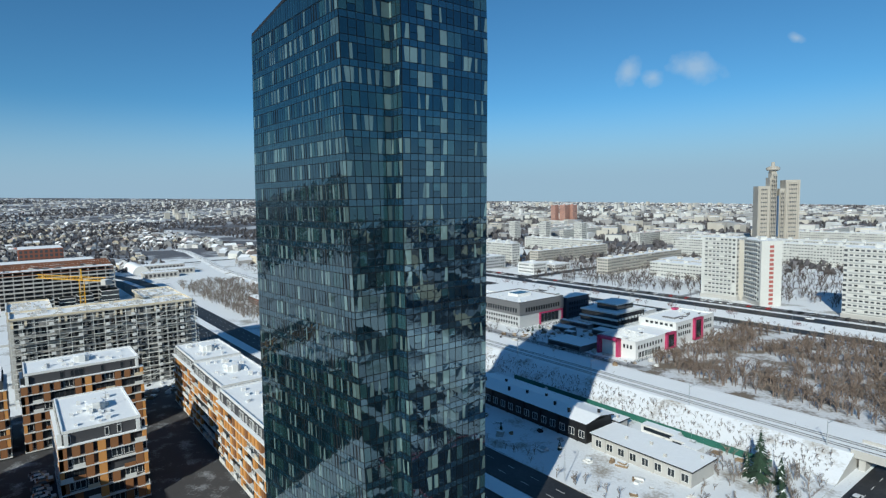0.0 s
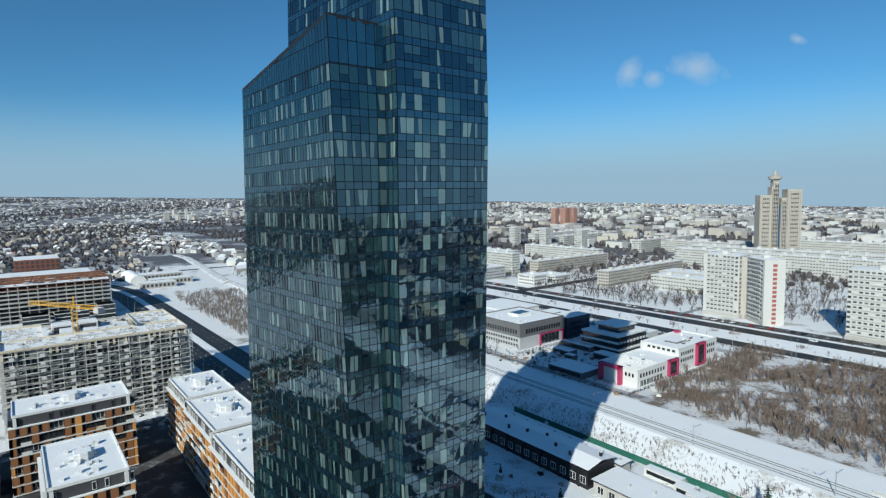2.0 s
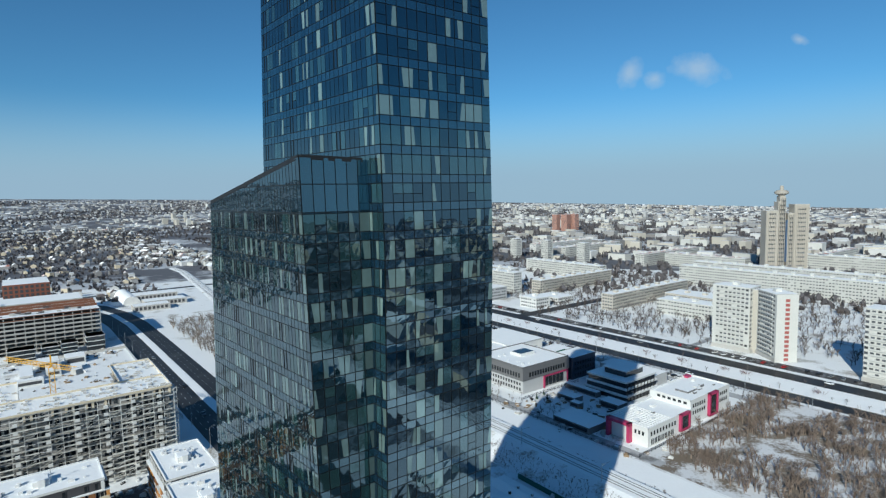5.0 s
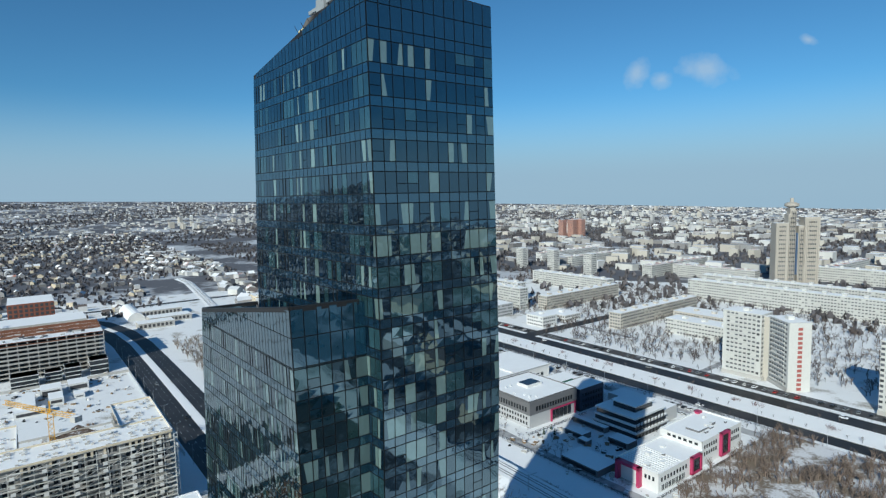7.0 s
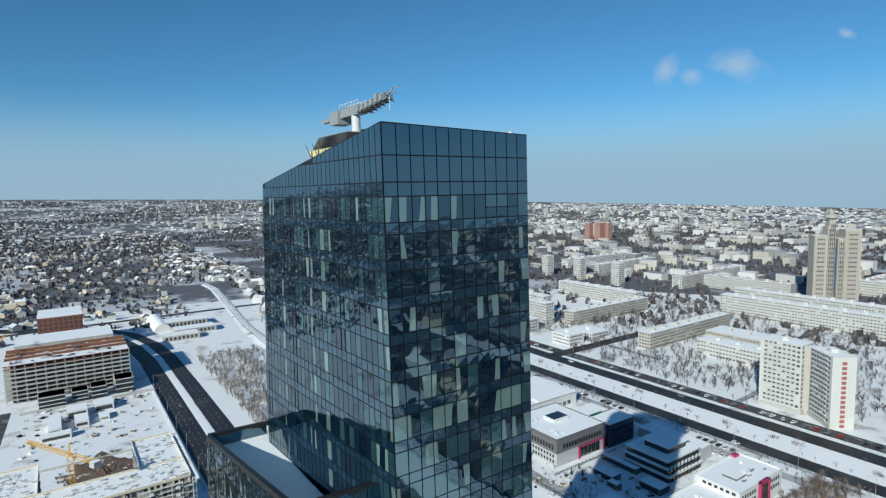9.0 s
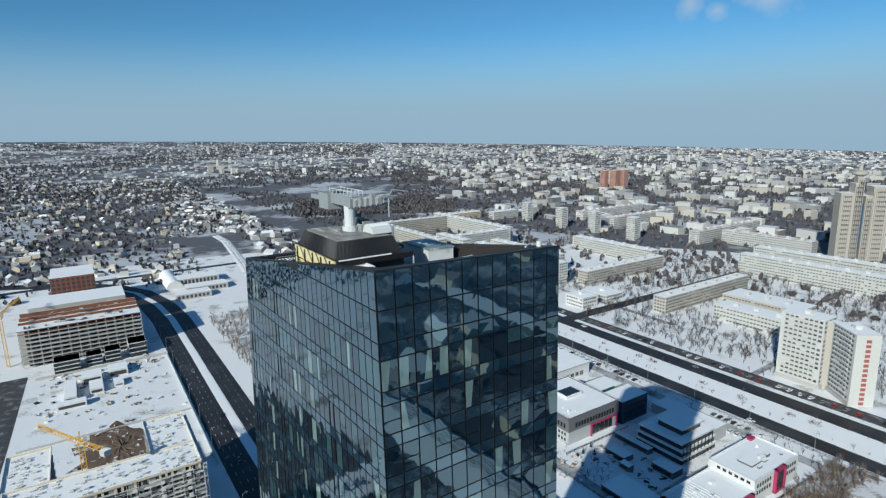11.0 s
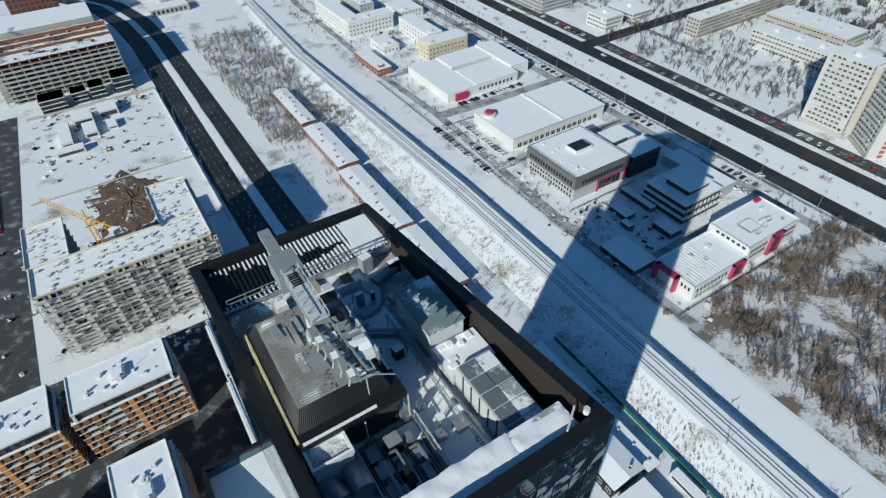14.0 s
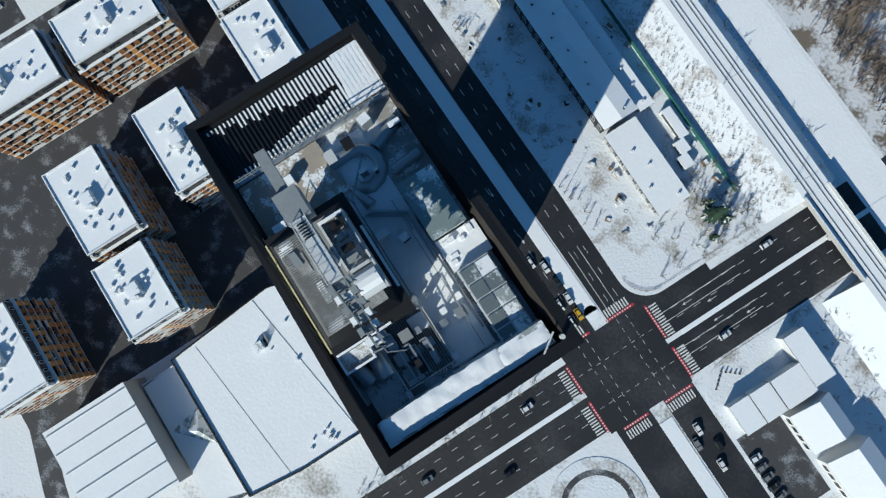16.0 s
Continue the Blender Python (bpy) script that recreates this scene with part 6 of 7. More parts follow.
b.box(190, 264, 216, 257, -0.3, 7.6, WHITEWALL)
part("wall", b, t)
b = B()
b.box(189.6, 264.4, 215.6, 257.4, 7.6, 8.4, PALECLAD, SNOW)
part("roof", b, t, "wide snowy roof with parapet")
b = B()
b.box(228, 229, 216, 257, 8.3, 9.2, WHITEWALL, SNOW)
part("roof_step", b, t, "raised roof strip")
windows(t, "u", 193, 262, 215.5, 1.0, 3.0, 3.0, 1.4, GREYPAINT, 7)
b = B()
b.prism(194, 246, 4, 8.3, 10.5, WHITEWALL, 20)
b.prism(194, 246, 2.6, 10.5, 12, PINK, 20)
part("corner_drum", b, t, "round white drum with red cap")
t = thing("shopping_market", "wide white market hall with snowy roof and red entrance", "supermarket")
for q, h in (((190, 214, 288, 342), 6.5), ((214, 258, 320, 342), 7.5), ((214, 250, 288, 316), 7.0), ((250, 266, 296, 342), 8.5)):
    b = B()
    b.box(*q, -0.3, h, WHITEWALL, SNOW)
    part("wing", b, t, "white wing with snowy roof")
b = B()
b.box(196, 206, 286.5, 289, 0, 5, PINK)
part("entrance", b, t, "red entrance front")
windows(t, "u", 216, 248, 287.9, 2, 2.5, 2.2, 1.2, GREYPAINT, 7)
for q, h, m in (((184, 198, 430, 500), 13, WHITEWALL), ((198, 226, 430, 444), 13, WHITEWALL), ((214, 228, 470, 520), 10, PALECLAD), ((214, 250, 352, 368), 13, BEIGE), ((226, 240, 372, 420), 12, WHITEWALL), ((192, 206, 384, 408), 6, WHITEWALL), ((186, 262, 549, 612), 12, PALECLAD), ((170, 182, 352, 392), 5, BRICK), ((240, 262, 440, 470), 7, WHITEWALL), ((196, 220, 640, 672), 9, BEIGE), ((240, 262, 640, 690), 8, WHITEWALL)):
    t = thing("commercial_block", "low pale commercial building with snowy roof", "building", "commercial buildings by the avenue")
    b = B()
    b.box(*q, -0.3, h, m, SNOW)
    part("wall", b, t)
    for z in [1.5 + 3.3 * k for k in range(int(h / 3.3))]:
        windows(t, "u", q[0] + 1, q[1] - 1, q[2] - 0.05, z, 1.6, 1.5, 1.8, WHITEWALL, 8)
        windows(t, "v", q[2] + 1, q[3] - 1, q[0] - 0.05, z, 1.6, 1.5, 3.0, WHITEWALL, 8)
    b = B()
    b.box(q[0] + 3, q[0] + 6, q[2] + 3, q[2] + 6, h, h + 1.6, m, SNOW)
    part("roof_unit", b, t, "roof unit with snow")
for q in ((196, 203, 130, 142, 3), (170, 185, 100, 122, 3.2), (192, 196, 124, 130, 2.6), (204, 212, 108, 120, 3.4), (212, 216, 128, 150, 3)):
    b = B()
    b.box(*q[:4], -0.3, q[4], GREYCLAD, SNOW)
    b.box(q[0] - 0.1, q[0] + 0.1, q[2] + 1, q[3] - 1, 0.8, q[4] - 0.6, GLASSD)
    solid("yard_hut", b, "small dark hut with snowy roof", "hut", "huts in the shaded yard")

# ---- housing blocks beyond the avenue ----
CREAM = mat("cream_panels", (0.51, 0.51, 0.49), 0.85, 0.16, 0.08, 1.0, 0.05)
TAN = mat("tan_panels", (0.43, 0.405, 0.36), 0.85, 0.12, 0.08, 1.0, 0.05)
REDROOF = mat("snow_dusted_tiles", (0.40, 0.16, 0.11), 0.85, 0.2, 0.1, 1.0, 0.1, col2=(0.8, 0.8, 0.82), mask=0.44, sharp=0.1)
WINDARK = mat("far_window", (0.07, 0.075, 0.085), 0.3, 0.3, 0.2, 1.0, 0, random=0.6)


def band_windows(b, u0, u1, v0, v1, z, h, rr, faces="fwe", step=2.9, w=1.8):
    """A storey's windows as shallow boxes on the walls."""
    d = 0.12
    if "f" in faces:
        k = u0 + 1
        while k + w < u1:
            if rr.random() < 0.92:
                b.box(k, k + w, v0 - d, v0 + 0.1, z, z + h, WINDARK, bottom=False)
            k += step
    for c, key in ((u0, "w"), (u1, "e")):
        if key in faces:
            k = v0 + 1
            while k + w < v1:
                if rr.random() < 0.92:
                    b.box(c - d, c + d, k, k + w, z, z + h, WINDARK, bottom=False)
                k += step


def housing(u0, u1, v0, v1, h, m, label, name="housing_block", group="housing blocks", seed=1, faces="fw", roof=None):
    rr = random.Random(seed)
    t = thing(name, label, "apartment block", group)
    b = B()
    b.box(u0, u1, v0, v1, -0.3, h, m)
    part("wall", b, t)
    b = B()
    b.box(u0 - 0.2, u1 + 0.2, v0 - 0.2, v1 + 0.2, h, h + 0.5, m, roof or SNOW)
    n = int(max(u1 - u0, v1 - v0) / 18)
    for k in range(n):
        u, v = (u0 + u1) / 2 + (0 if v1 - v0 > u1 - u0 else (k + 0.5 - n / 2) * 18), (v0 + v1) / 2 + (0 if u1 - u0 > v1 - v0 else (k + 0.5 - n / 2) * 18)
        b.box(u - 2, u + 2, v - 2, v + 2, h + 0.4, h + 2.6, m, SNOW)
    part("roof", b, t, "snowy flat roof with stair heads")
    nf = max(2, int(h / 2.9))
    b = B()
    for k in range(nf):
        band_windows(b, u0, u1, v0, v1, 1.0 + k * h / nf, 1.5, rr, faces)
    part("glazing", b, t, "rows of dark windows", "stuff")
    if h > 10:
        for k in range(nf):
            bb = B()
            z = 0.7 + k * h / nf
            if v1 - v0 > u1 - u0:
                bb.box(u0 - 0.9, u0, v0 + 3, v1 - 3, z - 0.1, z + 0.75, m)
            else:
                bb.box(u0 + 3, u1 - 3, v0 - 0.9, v0, z - 0.1, z + 0.75, m)
            if k:
                part("balcony", bb, t, "long pale balcony front")
    return t


def slab_tower(u0, u1, v0, v1, h, label, red=False):
    t = housing(u0, u1, v0, v1, h, CREAM, label, "slab_tower", "tower blocks by the avenue", int(v0), "fw")
    if red:
        nf = int(h / 3)
        b = B()
        b.box(u0 - 0.05, u1 + 0.05, v0 - 1.2, v0, -0.3, h + 0.4, CREAM)
        part("end_wall", b, t, "blank white end wall")
        for k in range(nf):
            bb = B()
            bb.box((u0 + u1) / 2 - 1.4, (u0 + u1) / 2 + 1.4, v0 - 1.35, v0 - 1.2, 1 + 3 * k, 2.9 + 3 * k, mat("brick_red_panel", (0.30, 0.09, 0.08), 0.8, 0.1, 0.5, 4, 0))
            part("red_panel", bb, t, "brick red panel")
    b = B()
    b.box(u0 - 0.4, u1 + 0.4, v0 - 1.0, v1 + 0.4, -0.3, 2.6, CONCRETE)
    part("plinth", b, t, "grey concrete base storey")
    return t


TL = "tall cream tower block with rows of windows and balconies"
slab_tower(362, 378, 115, 141, 45, TL)
slab = slab_tower(358, 372, 88, 110, 44.5, "tall cream tower block with red-striped white end wall", True)
slab.matrix_world = PLAN @ pose(365, 99, 0, 0, 0, -38) @ pose(-365, -99, 0)
slab_tower(352, 368, 14, 46, 43, TL)
b = B()
b.box(366, 374, 111, 115, -0.3, 44, TAN, SNOW)
solid("stair_tower", b, "narrow tan stair tower between the slabs", "stair tower")
HB = "long pale housing block with snowy roof"
k = 0
for q, h, m in (
    ((376, 389, 582, 768), 25, TAN), ((389, 505, 756, 768), 25, TAN), ((505, 518, 600, 800), 25, CREAM), ((400, 413, 560, 626), 25, CREAM), ((413, 505, 590, 602), 25, CREAM),
    ((408, 421, 392, 545), 24, CREAM), ((442, 455, 430, 556), 22, CREAM), ((430, 560, 372, 385), 15, TAN), ((414, 549, 264, 277), 15, TAN), ((437, 457, 168, 232), 13, CREAM), ((480, 509, 182, 250), 11, TAN),
    ((611, 625, 60, 310), 22, CREAM), ((660, 674, 20, 320), 22, CREAM), ((560, 574, 390, 520), 18, CREAM), ((420, 560, 40, 53), 15, CREAM), ((430, 540, -40, -27), 15, CREAM), ((560, 574, -120, 40), 20, TAN),
    ((349, 386, 380, 457), 13, PALECLAD), ((366, 386, 318, 340), 10, WHITEWALL), ((400, 425, 320, 350), 6, WHITEWALL),
    ((740, 900, 600, 616), 17, CREAM), ((720, 880, 430, 446), 18, CREAM), ((760, 776, 300, 420), 18, CREAM), ((850, 866, 90, 280), 20, CREAM), ((860, 1000, 240, 256), 20, CREAM),
    ((760, 930, 690, 706), 16, WHITEWALL), ((640, 700, 800, 816), 14, CREAM), ((560, 640, 840, 860), 12, BEIGE),
):
    k += 1
    housing(*q, h, m, HB, seed=k, faces="fw", roof=REDROOF if q[0] in (740, 720, 760, 860) else None)
for q in ((675, 689, 745, 760), (668, 682, 650, 665), (676, 690, 584, 599), (672, 686, 504, 519)):
    housing(*q, 34, CREAM, "slim cream tower block above lower housing", "point_tower", "slim tower blocks", 40 + q[2], "fw")
for q in ((1226, 1246, 1010, 1030), (1250, 1268, 1000, 1022), (1206, 1222, 1030, 1046)):
    housing(*q, 52, mat("pink_brick", (0.42, 0.24, 0.19), 0.85, 0.1, 0.1, 1, 0), "tall pinkish brick tower block on the skyline", "brick_tower", "pinkish towers", q[0], "fw")
t = thing("crimson_hall", "long crimson building with snowy roof", "building")
b = B()
b.box(347, 378, 476, 544, -0.3, 12, PINK, SNOW)
part("wall", b, t)
for z in (2, 5.5, 9):
    windows(t, "v", 478, 542, 346.95, z, 1.6, 2.4, 1.0, PINK, 9)

# the twin tower with the round restaurant
TWINC = mat("ribbed_tan_concrete", (0.36, 0.335, 0.295), 0.85, 0.14, 0.06, 0.8, 0.05)
gt = thing("twin_tower", "tan concrete twin tower with high bridge and round crown", "skyscraper", m=PLAN @ pose(762, 253, 0) @ Matrix.Diagonal((0.82, 0.82, 0.93, 1)) @ pose(-1012, -362, 0))
gu, gv = 1012, 362
for q, h, nm in (((-31, -13, -10, 10), 92, "tower_west"), ((10, 32, -10, 10), 100, "tower_east"), ((-13, -6, -8, 8), 104, "stair_shaft"), ((2, 10, -8, 8), 88, "lift_shaft"), ((-10, -2, -6, 6), 112, "core_shaft")):
    b = B()
    b.rbox(gu + (q[0] + q[1]) / 2 * C, gv - (q[0] + q[1]) / 2 * C, -0.3, h, q[1] - q[0], q[3] - q[2], -45, TWINC, SNOW)
    for k in range(int(h / 6)):
        b.rbox(gu + (q[0] + q[1]) / 2 * C - 7.2, gv - (q[0] + q[1]) / 2 * C - 7.2, 2 + 6 * k, 4 + 6 * k, (q[1] - q[0]) * 0.5, 0.8, -45, WINDARK)
    for k in range(int((q[1] - q[0]) / 2.6)):
        o = q[0] + 1.3 + 2.6 * k
        b.rbox(gu + o * C - 7.3, gv - o * C - 7.3, 0, h - 3, 0.7, 1.4, -45, TWINC)
    part(nm, b, gt, "ribbed tan concrete shaft")
b = B()
b.rbox(gu + 3, gv - 3 - 3, 20, 78, 10, 8, -45, mat("blue_sign", (0.12, 0.2, 0.36), 0.4, 0.2, 0.2, 1, 0))
part("banner", b, gt, "tall pale blue banner strip")
b = B()
for r0, r1, z0, z1 in ((4, 4, 100, 112), (4, 10, 112, 115), (10, 10, 115, 118), (10, 6, 118, 120), (3, 2.4, 120, 126)):
    b.prism(gu - 4, gv + 4, r0, z0, z1, TWINC, 20, r1)
part("crown", b, gt, "round restaurant crown")

# ---- bare trees, scrub and conifers ----
BARK = mat("bare_twigs", (0.17, 0.132, 0.108), 0.9, 0.25, 0.05, 1.0, 0, random=0.35)
BARK2 = mat("grey_twigs", (0.21, 0.18, 0.155), 0.9, 0.25, 0.05, 1.0, 0, random=0.35)
NEEDLE = mat("conifer_needles", (0.025, 0.05, 0.03), 0.9, 0.3, 0.3, 3.0, 0, random=0.4)
BARK3 = mat("dark_twigs", (0.10, 0.083, 0.075), 0.9, 0.25, 0.05, 1.0, 0, random=0.35)
# lightened and greyed so distance haze sits in the colour itself
CLUMP = mat("hazy_distant_trees", (0.090, 0.085, 0.092), 0.95, 0.25, 0.02, 0.3, 0, random=0.5)


def branch(vs, fs, p, d, length, r, depth, rr):
    """A tapering limb that splits; the last order is thin flat twigs."""
    q = p + d * length
    s = d.cross(Vector((0.3, 0.2, 1)) if abs(d.z) < 0.9 else Vector((1, 0, 0))).normalized()
    t = d.cross(s)
    i = len(vs)
    if depth == 0:
        vs += [p + s * r, p - s * r, q]
        fs.append((i, i + 1, i + 2))
        return
    for e, f in ((p, 1.0), (q, 0.55)):
        vs += [e + (s * math.cos(2.1 * k) + t * math.sin(2.1 * k)) * r * f for k in range(3)]
    fs += [(i, i + 1, i + 4, i + 3), (i + 1, i + 2, i + 5, i + 4), (i + 2, i, i + 3, i + 5)]
    for _ in range(rr.choice((3, 4)) if depth > 1 else 9):
        e = (d + Vector((rr.uniform(-1, 1), rr.uniform(-1, 1), rr.uniform(-0.2, 0.7))) * 0.8).normalized()
        branch(vs, fs, p + d * length * rr.uniform(0.35, 1.0), e, length * rr.uniform(0.5, 0.85), r * 0.5, depth - 1, rr)


def tree_proto(seed, depth=3):
    rr = random.Random(seed)
    vs, fs = [], []
    branch(vs, fs, Vector((0, 0, -0.02)), Vector((0, 0, 1)), 0.34, 0.024, depth, rr)
    return np.array([tuple(v) for v in vs]), fs


PROTO = [tree_proto(60 + k) for k in range(5)]


def grove(name, label, spots, hmin, hmax, material, seed):
    """Many bare trees joined into one mesh."""
    rr = random.Random(seed)
    V, F, n = [], [], 0
    for (u, v, z) in spots:
        pv, pf = PROTO[rr.randrange(5)]
        a, h = rr.uniform(0, 6.28), rr.uniform(hmin, hmax)
        w = h * rr.uniform(0.9, 1.4)
        ca, sa = math.cos(a) * w, math.sin(a) * w
        V.append(np.stack([u + pv[:, 0] * ca - pv[:, 1] * sa, v + pv[:, 0] * sa + pv[:, 1] * ca, z + pv[:, 2] * h], 1))
        F += [tuple(i + n for i in f) for f in pf]
        n += len(pv)
    me = bpy.data.meshes.new(name)
    me.from_pydata(np.concatenate(V).tolist(), [], F)
    me.materials.append(material)
    ob = new(name, me)
    ob.matrix_world = PLAN
    return tagged(ob, label, "trees", kind="stuff")


def scatter(n, u0, u1, v0, v1, seed, test=lambda u, v: True, z=lambda u, v: 0.0):
    rr = random.Random(seed)
    out = []
    while len(out) < n:
        u, v = rr.uniform(u0, u1), rr.uniform(v0, v1)
        if test(u, v):
            out.append((u, v, z(u, v)))
        else:
            n -= 0.3
    return out


def clear_spot(u, v):
    return noise.noise(Vector((u * 0.03, v * 0.03, 3.1))) > -0.22


grove("woods", "dense bare brown trees on waste ground", scatter(2600, 168, 284, -150, 72, 1, lambda u, v: clear_spot(u, v) and u > 172 + max(0, v - 40) * 0.3), 4.5, 11, BARK, 2)
grove("verge_trees", "bare grey trees between railway and road", scatter(700, 70, 124, 300, 500, 5), 5, 12, BARK2, 3)
grove("yard_shrubs", "bare shrubs and young trees about the shop yards", scatter(800, 160, 284, 78, 600, 23), 0.7, 3.0, BARK3, 11)
grove("plot_trees", "bare dark trees on the plots between shops", scatter(800, 162, 282, 345, 640, 41, lambda u, v: not any(q[0] - 2 < u < q[1] + 2 and q[2] - 2 < v < q[3] + 2 for q in ((184, 226, 430, 500), (214, 250, 352, 368), (226, 240, 372, 420), (186, 262, 549, 612), (214, 228, 470, 520)))) + scatter(120, 168, 186, 120, 345, 42) + scatter(160, 268, 284, 70, 640, 43), 2, 6.5, BARK3, 12)
grove("avenue_row", "rows of small bare trees along the avenue", [(u + 0.02 * (k % 7), -40 + 8.5 * k + 3 * (k * 7 % 5) / 5, 0.1) for u in (285.2, 302.5, 320.5, 339) for k in range(95) if (k * 13 + int(u)) % 5], 3.0, 6.0, BARK3, 15)
grove("depot_scrub", "bare scrub beside the brick depot", scatter(190, 70, 90, 104, 370, 6) + scatter(80, 104, 116, 110, 330, 16), 2.5, 6, BARK, 4)
grove("bank_scrub", "low bare scrub on the railway bank", scatter(2100, 117.5, 128.6, -24, 330, 7, z=lambda u, v: (u - 117) / 13.8 * 4.8), 0.9, 2.4, BARK, 5)
grove("bank_scrub_east", "low bare scrub on the far side of the bank", scatter(260, 143, 150, -20, 330, 8, z=lambda u, v: max(0, (147.5 - u) / 6.1 * 4.8)), 1.0, 3.0, BARK2, 6)
grove("avenue_trees", "bare street trees beyond the avenue", scatter(3400, 354, 640, -60, 580, 9, lambda u, v: not any(q[0] - 2 < u < q[1] + 2 and q[2] - 2 < v < q[3] + 2 for q in ((352, 378, 14, 141), (408, 421, 392, 545), (430, 560, 372, 385), (414, 549, 264, 277), (437, 509, 168, 250), (349, 386, 318, 457), (611, 674, 20, 320), (442, 574, 385, 560), (346, 378, 470, 545)))), 5, 12, BARK3, 7)
grove("junction_trees", "bare trees by the street corner", scatter(36, 76, 116, -25, -6, 10) + scatter(70, 98, 117, -26, 2, 17), 3, 7, BARK2, 8)
grove("corner_hedge", "brown bare hedge along the rounded kerb", [(74 + 9.4 * math.cos(math.pi * (1 + k / 120)), -16 + 9.4 * math.sin(math.pi * (1 + k / 120)), 0.1) for k in range(61)] + [(74 + 0.5 * k, -25.4, 0.1) for k in range(80)], 0.8, 1.7, BARK, 31)
grove("station_scrub", "bare scrub by the railway slope", scatter(90, 108, 131, -120, -62, 12), 1.5, 4, BARK2, 9)
grove("street_trees", "bare street trees along the carriageway", scatter(40, 64, 70, -10, 110, 13) + scatter(30, -60, 20, -31, -26, 14), 3, 6, BARK2, 10)


def conifer(u, v, h, z=0.0):
    rr = random.Random(int(u * 7 + v))
    t = thing("spruce", "dark green spruce with dusted snow", "tree", "spruces")
    b = B()
    b.prism(u, v, 0.16, z - 0.1, z + h * 0.9, BARK, 6, 0.03)
    part("trunk", b, t, "brown trunk")
    b = B()
    for k in range(26):
        s = k / 26
        zz, r = z + h * (0.12 + 0.86 * s), h * 0.24 * (1 - s) + 0.12
        for j in range(11):
            a = rr.uniform(0, 6.28)
            l = r * rr.uniform(0.6, 1.1)
            e = Vector((u + l * math.cos(a), v + l * math.sin(a), zz - l * 0.35))
            sd = Vector((-math.sin(a), math.cos(a), 0)) * l * 0.22
            b.quad([(u, v, zz + 0.1), tuple((Vector((u, v, zz)) + e) / 2 + sd), tuple(e), tuple((Vector((u, v, zz)) + e) / 2 - sd)], SNOW if rr.random() < 0.06 else NEEDLE)
    part("crown", b, t, "drooping needle boughs")
    return t


for u, v, h in ((103, -14, 17), (106, -18, 9), (99, -21, 7), (104.5, -10, 8), (73, 55, 4), (78, 34, 3.5), (390, 470, 12), (398, 462, 10), (186, 148, 4), (190, 144, 4), (194, 150, 3.5)):
    conifer(u, v, h)

# ---- distant town ----
def scatter_boxes(name, label, n, place, size, height, mats, roofs, seed, gable=0.5, category="houses"):
    rr = random.Random(seed)
    b = B()
    for _ in range(n):
        u, v = place(rr)
        w, l, h = rr.uniform(*size), rr.uniform(*size) * 1.5, rr.uniform(*height)
        z = ground_height(u, v)
        a = rr.choice((0, 0, 90, 20, -15)) + rr.uniform(-6, 6)
        m, rf = rr.choice(mats), rr.choice(roofs)
        if rr.random() < gable:
            i = len(b.v)
            b.rbox(0, 0, 0, 1, 1, 1, 0, m)
            del b.f[-6:], b.m[-6:], b.v[-8:]
            ca, sa = math.cos(radians(a)), math.sin(radians(a))
            pt = lambda x, y, zz: (u + ca * x - sa * y, v + sa * x + ca * y, z + zz)
            x, y = w / 2, l / 2
            e = [pt(-x, -y, h), pt(x, -y, h), pt(x, y, h), pt(-x, y, h)]
            lo = [pt(-x, -y, -0.5), pt(x, -y, -0.5), pt(x, y, -0.5), pt(-x, y, -0.5)]
            r0, r1 = pt(0, -y, h + w * 0.35), pt(0, y, h + w * 0.35)
            for k in range(4):
                b.quad([lo[k], lo[(k + 1) % 4], e[(k + 1) % 4], e[k]], m)
            b.quad([e[0], e[1], r0], m)
            b.quad([e[2], e[3], r1], m)
            b.quad([e[1], e[2], r1, r0], rf)
            b.quad([e[3], e[0], r0, r1], rf)
        else:
            b.rbox(u, v, z - 0.5, z + h, w, l, a, m, rf)
    return solid(name, b, label, category, kind="stuff")


def sector(a0, a1, r0, r1, test=lambda u, v: True):
    """Random plan points between two bearings and two distances from the tower."""
    def place(rr):
        while True:
            a, r = radians(rr.uniform(a0, a1)), math.sqrt(rr.uniform(r0 * r0, r1 * r1))
            u, v = r * math.cos(a), r * math.sin(a)
            if test(u, v):
                return u, v
    return place


def near_free(u, v):
    on_rail = abs(u - 141 - max(0, min(38, (v - 420) / 480 * 38))) < 26 and v < 990
    return not (on_rail or (282 < u < 345) or (-140 < u < 120 and v < 660) or abs(v - 725) < 9 or (u > 0 and 290 < v < 318))


# far snow roofs and pale walls get a muted colour in place of haze
GREYW = mat("grey_house_wall", (0.24, 0.235, 0.235), 0.9, 0.2, 0.05, 0.5, 0, random=0.4)
GSR = mat("hazy_snow_roof", (0.46, 0.475, 0.51), 0.9, 0.2, 0.05, 0.5, 0, random=0.45)
DARKROOF = mat("bare_dark_roof", (0.14, 0.12, 0.115), 0.9, 0.2, 0.05, 0.5, 0, random=0.4)
PALEW = mat("hazy_pale_wall", (0.40, 0.40, 0.40), 0.9, 0.15, 0.05, 0.5, 0, random=0.4)
ROOFS = [GSR, GSR, DARKROOF, GSR, REDROOF, DARKROOF, SNOW, GSR]
scatter_boxes("house_quarter", "snow-roofed houses of an old quarter", 2600, sector(76, 160, 640, 2300, lambda u, v: near_free(u, v) and u < (105 if v < 990 else 330)), (5, 10), (3, 6.5), [GREYW, GREYW, BEIGE, PALEW], ROOFS, 21, 0.75)
